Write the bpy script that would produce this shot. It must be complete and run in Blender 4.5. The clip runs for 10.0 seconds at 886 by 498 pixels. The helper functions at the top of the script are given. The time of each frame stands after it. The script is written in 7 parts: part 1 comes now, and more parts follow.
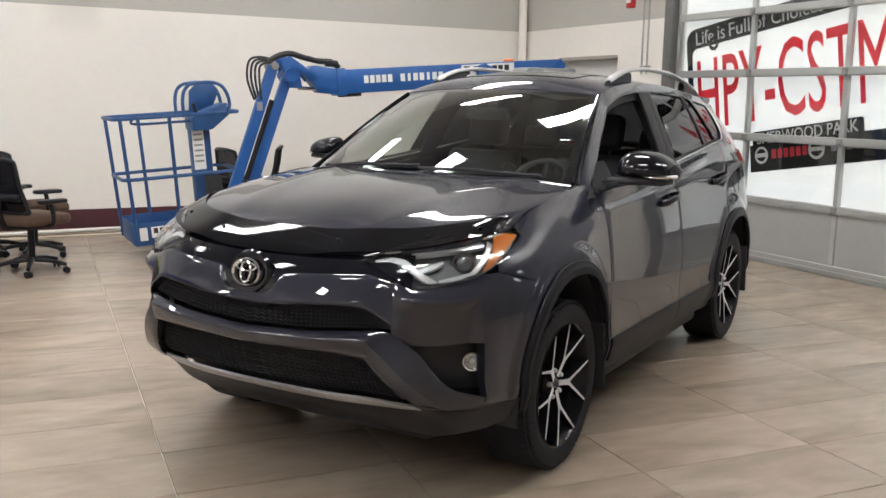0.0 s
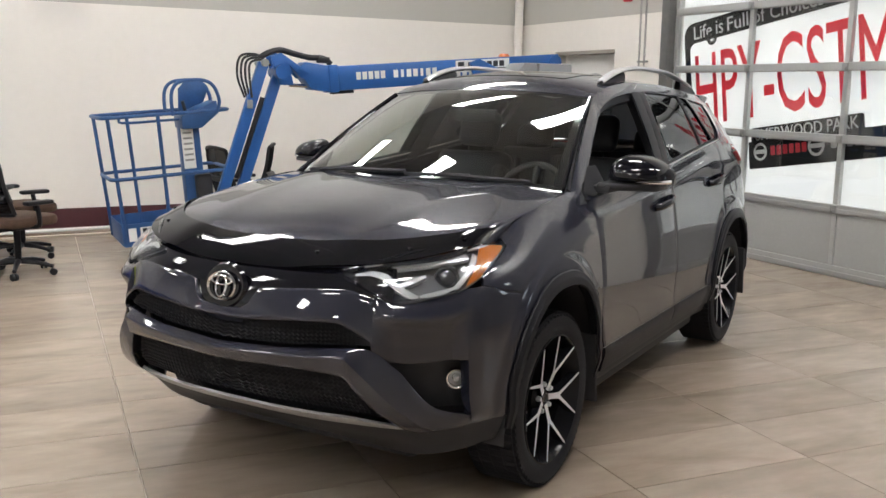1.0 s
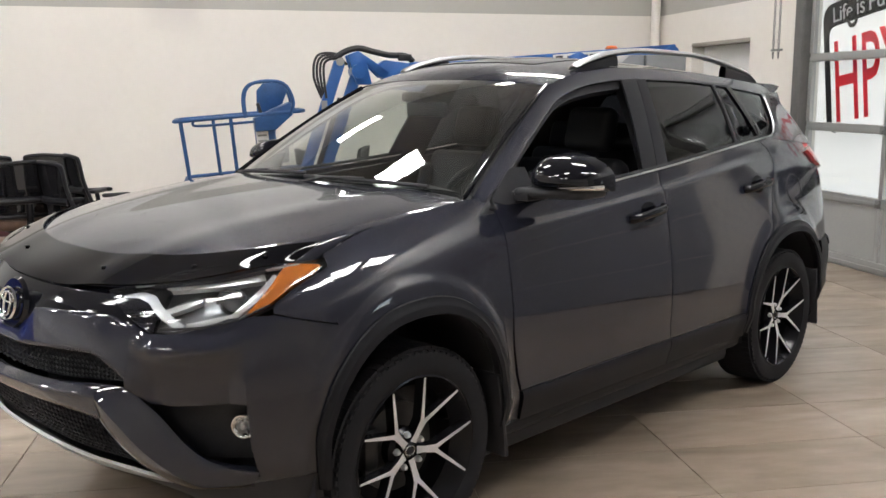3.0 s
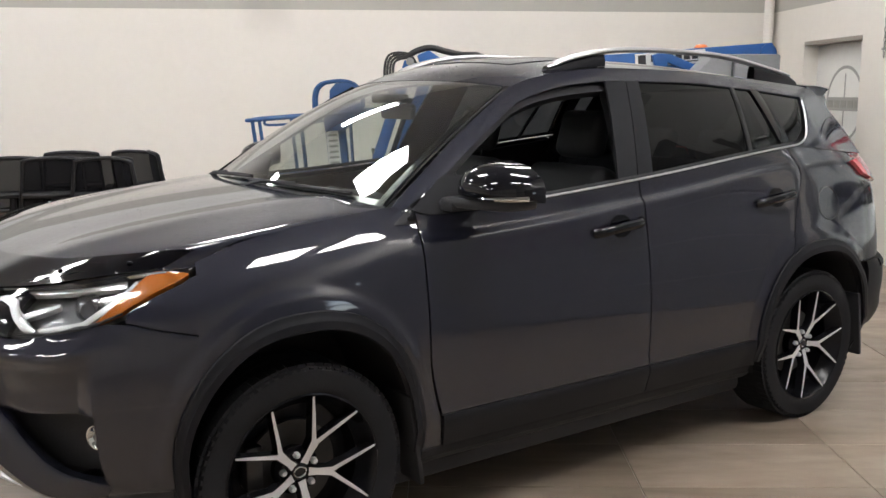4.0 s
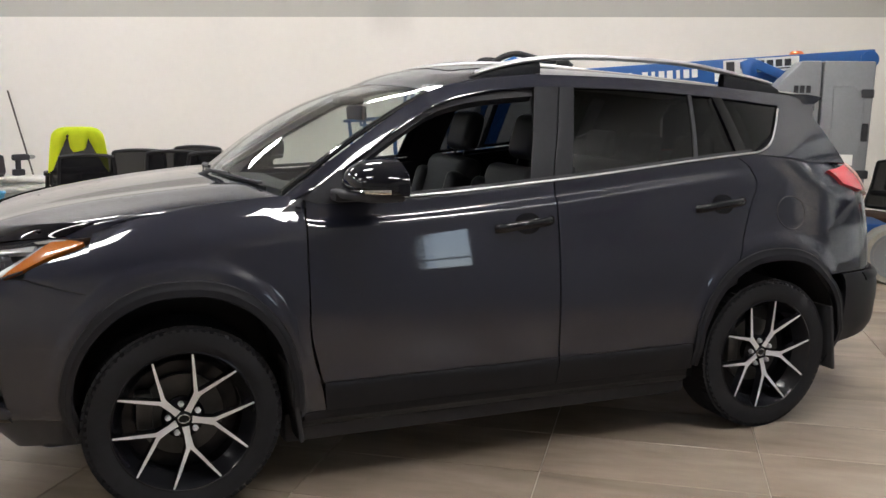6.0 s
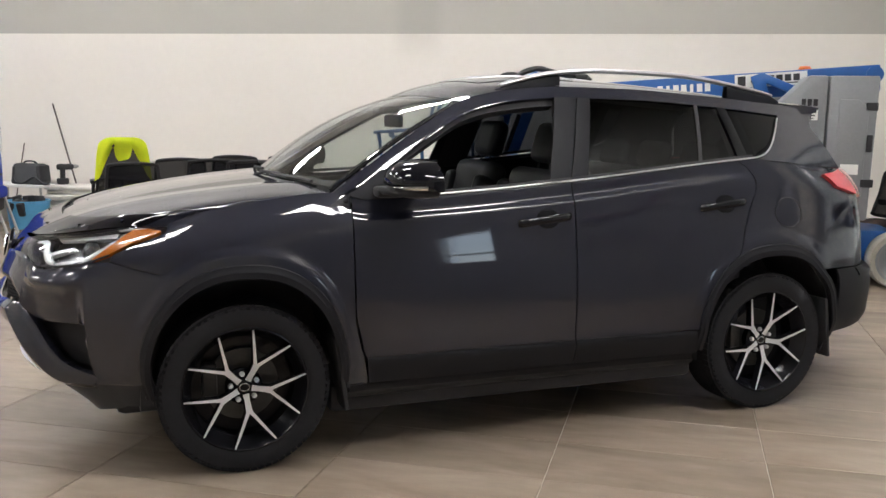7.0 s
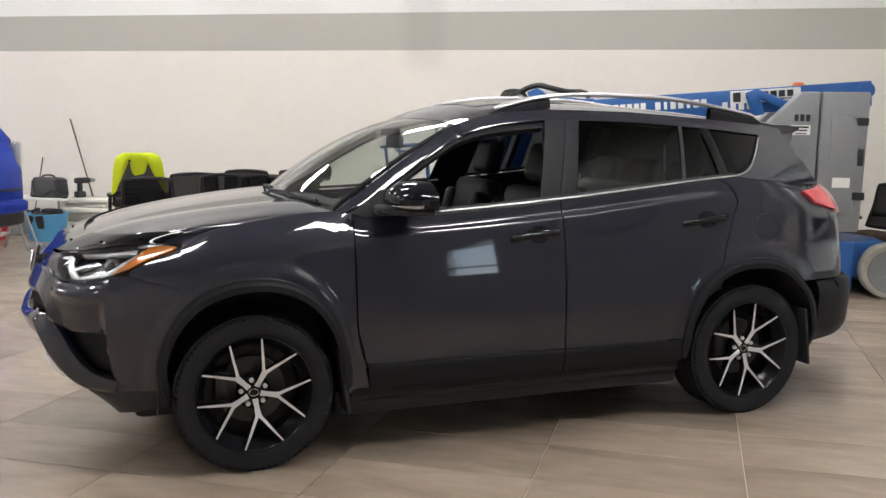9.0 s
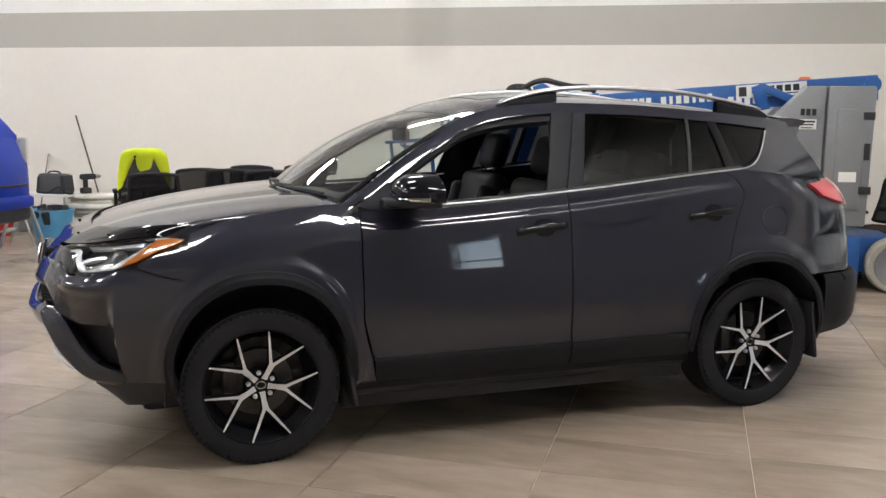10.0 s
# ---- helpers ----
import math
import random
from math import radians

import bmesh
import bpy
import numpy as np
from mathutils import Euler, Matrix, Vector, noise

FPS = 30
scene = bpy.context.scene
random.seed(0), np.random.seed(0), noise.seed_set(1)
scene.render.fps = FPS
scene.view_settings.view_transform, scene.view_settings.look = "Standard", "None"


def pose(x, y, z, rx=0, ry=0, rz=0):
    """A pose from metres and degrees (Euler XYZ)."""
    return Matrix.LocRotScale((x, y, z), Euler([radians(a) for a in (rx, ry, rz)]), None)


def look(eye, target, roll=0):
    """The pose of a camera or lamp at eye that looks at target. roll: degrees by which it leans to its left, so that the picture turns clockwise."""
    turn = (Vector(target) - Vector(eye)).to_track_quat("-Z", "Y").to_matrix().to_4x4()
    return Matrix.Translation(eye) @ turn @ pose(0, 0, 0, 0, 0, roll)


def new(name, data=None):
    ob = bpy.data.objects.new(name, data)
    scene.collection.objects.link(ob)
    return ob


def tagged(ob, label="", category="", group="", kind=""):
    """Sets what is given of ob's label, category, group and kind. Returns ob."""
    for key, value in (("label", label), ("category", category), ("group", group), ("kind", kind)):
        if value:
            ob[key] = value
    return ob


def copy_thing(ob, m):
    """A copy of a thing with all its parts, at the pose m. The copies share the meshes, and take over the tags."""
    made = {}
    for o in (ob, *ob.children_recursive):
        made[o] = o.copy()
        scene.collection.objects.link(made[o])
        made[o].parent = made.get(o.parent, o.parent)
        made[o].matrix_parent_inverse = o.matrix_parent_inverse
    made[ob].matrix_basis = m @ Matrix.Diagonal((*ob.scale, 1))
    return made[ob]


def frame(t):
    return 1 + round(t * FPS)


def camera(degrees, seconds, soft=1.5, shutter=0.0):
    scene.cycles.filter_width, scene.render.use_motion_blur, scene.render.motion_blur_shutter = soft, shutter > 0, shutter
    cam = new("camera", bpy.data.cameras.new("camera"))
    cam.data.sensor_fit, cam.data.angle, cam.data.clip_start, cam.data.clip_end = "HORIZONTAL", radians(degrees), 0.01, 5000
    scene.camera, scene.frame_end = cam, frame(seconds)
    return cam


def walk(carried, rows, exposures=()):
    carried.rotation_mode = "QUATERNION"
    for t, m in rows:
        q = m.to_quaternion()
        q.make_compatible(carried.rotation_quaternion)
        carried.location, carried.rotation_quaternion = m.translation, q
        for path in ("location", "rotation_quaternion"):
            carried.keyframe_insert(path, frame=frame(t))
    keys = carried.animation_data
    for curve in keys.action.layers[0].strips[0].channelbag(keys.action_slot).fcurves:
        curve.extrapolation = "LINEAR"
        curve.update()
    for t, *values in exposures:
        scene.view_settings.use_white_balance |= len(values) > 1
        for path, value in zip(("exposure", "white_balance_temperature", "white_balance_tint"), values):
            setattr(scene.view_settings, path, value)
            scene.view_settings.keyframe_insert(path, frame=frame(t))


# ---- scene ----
cam = camera(50.6, 10.0)
PATH = [
    (0, (-4.829, -2.387, 1.521), (-3.133, -1.375, 1.205), 1.1),
    (0.5, (-4.816, -2.403, 1.53), (-3.12, -1.393, 1.207), 1.0),
    (1, (-4.674, -2.367, 1.575), (-2.982, -1.356, 1.241), 0.9),
    (1.5, (-4.421, -2.368, 1.585), (-2.784, -1.269, 1.252), 0.5),
    (2, (-4.057, -2.471, 1.546), (-2.441, -1.34, 1.214), 0.2),
    (2.5, (-3.744, -2.71, 1.515), (-2.198, -1.483, 1.193), 0.0),
    (2.7, (-3.59, -2.849, 1.511), (-2.101, -1.553, 1.19), -0.2),
    (3.8, (-2.73, -3.291, 1.561), (-1.529, -1.728, 1.222), 0.2),
    (4, (-2.588, -3.382, 1.527), (-1.439, -1.779, 1.199), 0.1),
    (4.5, (-2.246, -3.655, 1.551), (-1.225, -1.967, 1.224), 0.2),
    (5, (-1.944, -3.835, 1.532), (-1.048, -2.079, 1.198), 0.4),
    (5.2, (-1.829, -3.885, 1.576), (-0.972, -2.111, 1.231), 0.6),
    (6.3, (-1.738, -4.396, 1.506), (-0.994, -2.566, 1.196), 1.0),
    (6.5, (-1.808, -4.484, 1.494), (-1.075, -2.648, 1.192), 1.1),
    (7, (-1.959, -4.666, 1.504), (-1.231, -2.827, 1.213), 0.9),
    (7.5, (-1.987, -4.821, 1.561), (-1.267, -2.977, 1.28), 0.7),
    (8, (-1.997, -4.922, 1.577), (-1.275, -3.077, 1.302), 0.7),
    (8.5, (-1.985, -4.941, 1.578), (-1.263, -3.096, 1.305), 0.7),
    (9, (-1.992, -4.953, 1.572), (-1.287, -3.101, 1.299), 0.7),
    (9.5, (-1.992, -4.951, 1.566), (-1.295, -3.096, 1.294), 0.7),
    (10, (-2.003, -4.952, 1.552), (-1.307, -3.098, 1.273), 0.6),
]
walk(cam, [(t, look(eye, target, roll)) for t, eye, target, roll in PATH])

# ---- daylight outside the overhead doors ----
world = bpy.data.worlds.new("world")
scene.world = world
world.use_nodes = True
wt = world.node_tree
sky = wt.nodes.new("ShaderNodeTexSky")
sky.sky_type = "NISHITA"
sky.sun_disc = False
sky.sun_elevation, sky.sun_rotation = radians(28), radians(122)
wt.nodes["Background"].inputs["Strength"].default_value = 0.15
wt.links.new(sky.outputs[0], wt.nodes["Background"].inputs["Color"])
sun = bpy.data.lights.new("sun", "SUN")
sun.energy, sun.angle, sun.color = 4.5, radians(0.5), (1.0, 0.96, 0.90)
new("sun", sun).matrix_world = look((7.49, -4.68, 4.69), (0, 0, 0))
scene.view_settings.exposure = 0.0
LAMP = 45.0      # strength of the ceiling fixtures

# ---- materials ----
def mat(name, base, rough=0.5, metal=0.0, vary=0.06, scale=6.0, bump=0.0, bump_scale=60.0, coat=0.0, spec=0.5, rough_vary=0.08):
    """A surface with two scales of variation in colour and gloss, and a fine relief."""
    m = bpy.data.materials.new(name)
    m.use_nodes = True
    nt = m.node_tree
    b = nt.nodes["Principled BSDF"]
    b.inputs["Metallic"].default_value = metal
    b.inputs["Coat Weight"].default_value = coat
    b.inputs["Coat Roughness"].default_value = 0.03
    b.inputs["Specular IOR Level"].default_value = spec
    co = nt.nodes.new("ShaderNodeTexCoord")
    n1, n2 = nt.nodes.new("ShaderNodeTexNoise"), nt.nodes.new("ShaderNodeTexNoise")
    n1.inputs["Scale"].default_value, n2.inputs["Scale"].default_value = scale, scale * 9
    n1.inputs["Detail"].default_value = 4
    add = nt.nodes.new("ShaderNodeMath")
    add.operation = "ADD"
    for n in (n1, n2):
        nt.links.new(co.outputs["Object"], n.inputs["Vector"])
    nt.links.new(n1.outputs["Fac"], add.inputs[0])
    nt.links.new(n2.outputs["Fac"], add.inputs[1])
    ramp = nt.nodes.new("ShaderNodeMapRange")
    ramp.inputs["From Min"].default_value, ramp.inputs["From Max"].default_value = 0.6, 1.4
    nt.links.new(add.outputs[0], ramp.inputs["Value"])
    mix = nt.nodes.new("ShaderNodeMix")
    mix.data_type = "RGBA"
    mix.inputs["A"].default_value = (*[c * (1 - vary) for c in base], 1)
    mix.inputs["B"].default_value = (*[min(1, c * (1 + vary)) for c in base], 1)
    nt.links.new(ramp.outputs[0], mix.inputs["Factor"])
    nt.links.new(mix.outputs["Result"], b.inputs["Base Color"])
    rr = nt.nodes.new("ShaderNodeMapRange")
    rr.inputs["To Min"].default_value, rr.inputs["To Max"].default_value = rough * (1 - rough_vary), min(1, rough * (1 + rough_vary))
    nt.links.new(n1.outputs["Fac"], rr.inputs["Value"])
    nt.links.new(rr.outputs[0], b.inputs["Roughness"])
    if bump:
        n3, bp = nt.nodes.new("ShaderNodeTexNoise"), nt.nodes.new("ShaderNodeBump")
        n3.inputs["Scale"].default_value = bump_scale
        n3.inputs["Detail"].default_value = 5
        bp.inputs["Strength"].default_value, bp.inputs["Distance"].default_value = bump, 0.01
        nt.links.new(co.outputs["Object"], n3.inputs["Vector"])
        nt.links.new(n3.outputs["Fac"], bp.inputs["Height"])
        nt.links.new(bp.outputs[0], b.inputs["Normal"])
    return m


def glass(name, tint=(1, 1, 1), rough=0.0, power=4.5, base=0.055):
    """A thin pane: clear with a mirror-like gloss that grows at grazing angles."""
    m = bpy.data.materials.new(name)
    m.use_nodes = True
    nt = m.node_tree
    nt.nodes.remove(nt.nodes["Principled BSDF"])
    tr, gl, lw, mx, pw, ma = (nt.nodes.new("ShaderNode" + k) for k in ("BsdfTransparent", "BsdfGlossy", "LayerWeight", "MixShader", "Math", "Math"))
    tr.inputs["Color"].default_value = (*tint, 1)
    gl.inputs["Roughness"].default_value = rough
    lw.inputs["Blend"].default_value = 0.5
    pw.operation, ma.operation = "POWER", "MULTIPLY_ADD"
    pw.inputs[1].default_value, ma.inputs[1].default_value, ma.inputs[2].default_value = power, 0.90, base
    nt.links.new(lw.outputs["Facing"], pw.inputs[0])
    nt.links.new(pw.outputs[0], ma.inputs[0])
    nt.links.new(ma.outputs[0], mx.inputs[0])
    nt.links.new(tr.outputs[0], mx.inputs[1])
    nt.links.new(gl.outputs[0], mx.inputs[2])
    nt.links.new(mx.outputs[0], nt.nodes["Material Output"].inputs[0])
    return m


def glow(name, colour, strength):
    m = bpy.data.materials.new(name)
    m.use_nodes = True
    b = m.node_tree.nodes["Principled BSDF"]
    b.inputs["Base Color"].default_value = (0.8, 0.8, 0.8, 1)
    b.inputs["Emission Color"].default_value = (*colour, 1)
    b.inputs["Emission Strength"].default_value = strength
    return m


def stone_tile(name):
    """Taupe porcelain with long soft veins; each tile takes its own drift of tone and its own cut of the pattern."""
    m = bpy.data.materials.new(name)
    m.use_nodes = True
    nt = m.node_tree
    b = nt.nodes["Principled BSDF"]
    info, co = nt.nodes.new("ShaderNodeObjectInfo"), nt.nodes.new("ShaderNodeTexCoord")
    shift = nt.nodes.new("ShaderNodeVectorMath")
    shift.operation = "MULTIPLY_ADD"
    shift.inputs[1].default_value = (1, 1, 1)
    scl = nt.nodes.new("ShaderNodeVectorMath")
    scl.operation = "SCALE"
    scl.inputs[0].default_value = (37.0, 53.0, 11.0)
    nt.links.new(info.outputs["Random"], scl.inputs["Scale"])
    nt.links.new(co.outputs["Object"], shift.inputs[0])
    nt.links.new(scl.outputs[0], shift.inputs[2])
    mp = nt.nodes.new("ShaderNodeMapping")
    mp.inputs["Rotation"].default_value = (0, 0, radians(9))
    mp.inputs["Scale"].default_value = (0.8, 2.2, 1)
    nt.links.new(shift.outputs[0], mp.inputs["Vector"])
    n1, n2, n3 = (nt.nodes.new("ShaderNodeTexNoise") for _ in range(3))
    n1.inputs["Scale"].default_value, n1.inputs["Detail"].default_value, n1.inputs["Distortion"].default_value = 1.3, 6, 1.1
    n2.inputs["Scale"].default_value, n2.inputs["Detail"].default_value = 7.0, 8
    n3.inputs["Scale"].default_value = 90
    for n in (n1, n2):
        nt.links.new(mp.outputs[0], n.inputs["Vector"])
    nt.links.new(shift.outputs[0], n3.inputs["Vector"])
    ramp = nt.nodes.new("ShaderNodeValToRGB")
    el = ramp.color_ramp.elements
    el[0].position, el[0].color = 0.25, (0.236, 0.183, 0.139, 1)
    el[1].position, el[1].color = 0.78, (0.392, 0.325, 0.259, 1)
    for p, c in ((0.45, (0.304, 0.244, 0.189, 1)), (0.56, (0.327, 0.266, 0.209, 1))):
        e = el.new(p)
        e.color = c
    nt.links.new(n1.outputs["Fac"], ramp.inputs[0])
    mix = nt.nodes.new("ShaderNodeMix")
    mix.data_type, mix.blend_type = "RGBA", "OVERLAY"
    mix.inputs["Factor"].default_value = 0.16
    nt.links.new(ramp.outputs[0], mix.inputs["A"])
    nt.links.new(n2.outputs["Fac"], mix.inputs["B"])
    tone = nt.nodes.new("ShaderNodeMapRange")
    tone.inputs["To Min"].default_value, tone.inputs["To Max"].default_value = 0.9, 1.08
    nt.links.new(info.outputs["Random"], tone.inputs["Value"])
    hsv = nt.nodes.new("ShaderNodeHueSaturation")
    nt.links.new(tone.outputs[0], hsv.inputs["Value"])
    nt.links.new(mix.outputs["Result"], hsv.inputs["Color"])
    nt.links.new(hsv.outputs[0], b.inputs["Base Color"])
    rr = nt.nodes.new("ShaderNodeMapRange")
    rr.inputs["To Min"].default_value, rr.inputs["To Max"].default_value = 0.17, 0.30
    nt.links.new(n2.outputs["Fac"], rr.inputs["Value"])
    nt.links.new(rr.outputs[0], b.inputs["Roughness"])
    bp = nt.nodes.new("ShaderNodeBump")
    bp.inputs["Strength"].default_value, bp.inputs["Distance"].default_value = 0.04, 0.004
    nt.links.new(n3.outputs["Fac"], bp.inputs["Height"])
    nt.links.new(bp.outputs[0], b.inputs["Normal"])
    return m


def banner_cloth(name, colour):
    """Printed vinyl that lets some of the daylight behind it through."""
    m = mat(name, colour, 0.45, vary=0.02, scale=3)
    nt = m.node_tree
    tl, mx = nt.nodes.new("ShaderNodeBsdfTranslucent"), nt.nodes.new("ShaderNodeMixShader")
    tl.inputs["Color"].default_value = (*colour, 1)
    mx.inputs[0].default_value = 0.6
    nt.links.new(nt.nodes["Principled BSDF"].outputs[0], mx.inputs[1])
    nt.links.new(tl.outputs[0], mx.inputs[2])
    nt.links.new(mx.outputs[0], nt.nodes["Material Output"].inputs[0])
    return m


M_WALL = mat("warm white wall paint", (0.80, 0.765, 0.715), 0.75, vary=0.02, scale=1.2, bump=0.05, bump_scale=120)
M_CEIL = mat("grey ceiling deck", (0.44, 0.44, 0.435), 0.8, vary=0.10, scale=1.5)
M_MAROON = mat("maroon baseboard", (0.075, 0.022, 0.028), 0.4, vary=0.1)
M_TILE = stone_tile("taupe stone tile")
M_GROUT = mat("sand grout", (0.50, 0.43, 0.345), 0.85, vary=0.08, scale=20)
M_ALU = mat("brushed aluminium", (0.46, 0.47, 0.46), 0.42, 0.6, vary=0.06, scale=9)
M_ALUP = mat("grey door panel", (0.36, 0.365, 0.355), 0.5, 0.1, vary=0.04, scale=4)
M_TRACK = mat("dull track steel", (0.17, 0.17, 0.165), 0.5, 0.5, vary=0.15, scale=12)
M_STEEL = mat("galvanised steel", (0.33, 0.33, 0.32), 0.45, 0.7, vary=0.15, scale=14)
M_PANE = glass("clear pane", (0.97, 0.985, 0.98))
M_BANNER = banner_cloth("white banner vinyl", (0.86, 0.87, 0.88))
M_BRED = banner_cloth("red banner print", (0.80, 0.06, 0.09))
M_BBLACK = banner_cloth("black banner print", (0.012, 0.012, 0.014))
M_BGREY = banner_cloth("grey banner print", (0.42, 0.41, 0.44))
M_WHITEP = mat("white paint", (0.78, 0.78, 0.76), 0.4, vary=0.03)
M_BLACKP = mat("black plastic", (0.0380, 0.0384, 0.0430), 0.5, vary=0.12, scale=20, bump=0.05, bump_scale=250, spec=0.2)
M_RUBBER = mat("tyre rubber", (0.0230, 0.0233, 0.0265), 0.62, vary=0.15, scale=20, bump=0.1, bump_scale=160, spec=0.10)
M_RED = mat("red paint", (0.5, 0.02, 0.02), 0.4)
M_LAMP = glow("fixture light", (1.0, 0.985, 0.965), LAMP)

# ---- building helpers ----
def link(name, bm, material, smooth=True):
    me = bpy.data.meshes.new(name)
    bm.normal_update()
    bm.to_mesh(me)
    bm.free()
    me.materials.append(material)
    if smooth:
        me.shade_smooth()
        me.set_sharp_from_angle(angle=radians(35))
    return new(name, me)


def part(name, bm, material, parent, label="", smooth=True):
    ob = link(name, bm, material, smooth)
    ob.parent = parent
    return tagged(ob, label) if label else ob


def thing(name, m, label, category, group="", kind=""):
    ob = new(name)
    ob.empty_display_size = 0.1
    ob.matrix_world = m
    return tagged(ob, label, category, group, kind)


def bevel(bm, w, seg=2, angle=30):
    es = [e for e in bm.edges if len(e.link_faces) == 2 and e.calc_face_angle(0) > radians(angle)]
    if es:
        bmesh.ops.bevel(bm, geom=es, offset=w, segments=seg, profile=0.5, affect="EDGES", clamp_overlap=True)
    return bm


def add_box(bm, c, s, m=None):
    r = bmesh.ops.create_cube(bm, size=1)
    bmesh.ops.transform(bm, matrix=(m or Matrix()) @ Matrix.Translation(c) @ Matrix.Diagonal((*s, 1)), verts=r["verts"])
    return bm


def box(c, s, w=0.0, m=None, seg=2):
    bm = add_box(bmesh.new(), c, s, m)
    return bevel(bm, w, seg) if w else bm


def add_tube(bm, pts, r, n=10, caps=True, closed=False, r_end=None):
    """A round bar along a line of points."""
    pts = [Vector(p) for p in pts]
    rings, up = [], None
    k = len(pts)
    for i, p in enumerate(pts):
        if closed:
            d = pts[(i + 1) % k] - pts[i - 1]
        else:
            d = pts[min(i + 1, k - 1)] - pts[max(i - 1, 0)]
        d.normalize()
        if up is None:
            up = Vector((0, 0, 1)) if abs(d.z) < 0.9 else Vector((1, 0, 0))
        side = d.cross(up).normalized()
        up = side.cross(d).normalized()
        rr = r if r_end is None else r + (r_end - r) * i / (k - 1)
        rings.append([bm.verts.new(p + rr * (math.cos(a) * side + math.sin(a) * up)) for a in [2 * math.pi * j / n for j in range(n)]])
    for i in range(k if closed else k - 1):
        a, b = rings[i], rings[(i + 1) % k]
        for j in range(n):
            bm.faces.new((a[j], b[j], b[(j + 1) % n], a[(j + 1) % n]))
    if caps and not closed:
        bm.faces.new(rings[0])
        bm.faces.new(list(reversed(rings[-1])))
    return bm


def tube(pts, r, n=10, closed=False, r_end=None):
    return add_tube(bmesh.new(), pts, r, n, True, closed, r_end)


def curve_pts(ctrl, n=8, closed=False):
    """A smooth line through the control points."""
    P = [Vector(p) for p in ctrl]
    k, out = len(P), []
    for i in range(k if closed else k - 1):
        if closed:
            a, b, c, d = P[i - 1], P[i], P[(i + 1) % k], P[(i + 2) % k]
        else:
            a, b, c, d = P[max(i - 1, 0)], P[i], P[i + 1], P[min(i + 2, k - 1)]
        for j in range(n):
            t = j / n
            out.append(0.5 * ((2 * b) + (c - a) * t + (2 * a - 5 * b + 4 * c - d) * t * t + (3 * b - a - 3 * c + d) * t ** 3))
    if not closed:
        out.append(P[-1])
    return out


def revolve(profile, n=32, axis="z"):
    """A turned body from (radius, height) pairs."""
    bm = bmesh.new()
    rings = []
    for r, h in profile:
        if r < 1e-6:
            rings.append([bm.verts.new((0, 0, h))])
        else:
            rings.append([bm.verts.new((r * math.cos(2 * math.pi * i / n), r * math.sin(2 * math.pi * i / n), h)) for i in range(n)])
    for a, b in zip(rings, rings[1:]):
        for i in range(n):
            j = (i + 1) % n
            if len(a) == 1 and len(b) > 1:
                bm.faces.new((a[0], b[j], b[i]))
            elif len(b) == 1 and len(a) > 1:
                bm.faces.new((a[i], a[j], b[0]))
            elif len(a) > 1:
                bm.faces.new((a[i], a[j], b[j], b[i]))
    bmesh.ops.recalc_face_normals(bm, faces=bm.faces)
    if axis == "y":
        bmesh.ops.rotate(bm, cent=(0, 0, 0), matrix=Matrix.Rotation(radians(90), 3, "X"), verts=bm.verts)
    if axis == "x":
        bmesh.ops.rotate(bm, cent=(0, 0, 0), matrix=Matrix.Rotation(radians(90), 3, "Y"), verts=bm.verts)
    return bm


def slab(outline, depth, w=0.0, m=None):
    """A flat plate: an outline in x and y, given a depth downwards in z."""
    bm = bmesh.new()
    f = bm.faces.new([bm.verts.new((*p, 0)) for p in outline])
    r = bmesh.ops.extrude_face_region(bm, geom=[f])
    bmesh.ops.translate(bm, vec=(0, 0, -depth), verts=[v for v in r["geom"] if isinstance(v, bmesh.types.BMVert)])
    bmesh.ops.recalc_face_normals(bm, faces=bm.faces)
    if w:
        bevel(bm, w)
    if m:
        bmesh.ops.transform(bm, matrix=m, verts=bm.verts)
    return bm


def grid_mesh(P, bm=None, closed_u=False):
    """A sheet from rows of points."""
    bm = bm or bmesh.new()
    V = [[bm.verts.new(p) for p in row] for row in P]
    for i in range(len(V) - 1):
        for j in range(len(V[0]) - (0 if closed_u else 1)):
            k = (j + 1) % len(V[0])
            try:
                bm.faces.new((V[i][j], V[i][k], V[i + 1][k], V[i + 1][j]))
            except ValueError:
                pass
    return bm


def lettering(name, words, size, material, m, parent, width=None, label="", depth=0.002, height=None):
    """Words as a thin raised mesh; m: where their lower left corner sits, x along the line."""
    c = bpy.data.curves.new(name, "FONT")
    c.body, c.size, c.extrude, c.resolution_u = words, size, depth, 3
    tmp = bpy.data.objects.new(name, c)
    me = bpy.data.meshes.new_from_object(tmp)
    bpy.data.objects.remove(tmp)
    xs = np.empty(len(me.vertices) * 3)
    me.vertices.foreach_get("co", xs)
    xs = xs.reshape(-1, 3)
    lo, hi = xs.min(0), xs.max(0)
    k = width / (hi[0] - lo[0]) if width else 1.0
    kz = height / (hi[1] - lo[1]) if height else 1.0
    me.transform(m @ Matrix.Diagonal((k, kz, 1, 1)) @ Matrix.Translation((-lo[0], -lo[1], 0)))
    me.name = name
    me.materials.clear()
    me.materials.append(material)
    ob = new(name, me)
    ob.parent = parent
    return tagged(ob, label) if label else ob


def lerp_table(x, xs, ys):
    return float(np.interp(x, xs, ys))


TABLES = {}


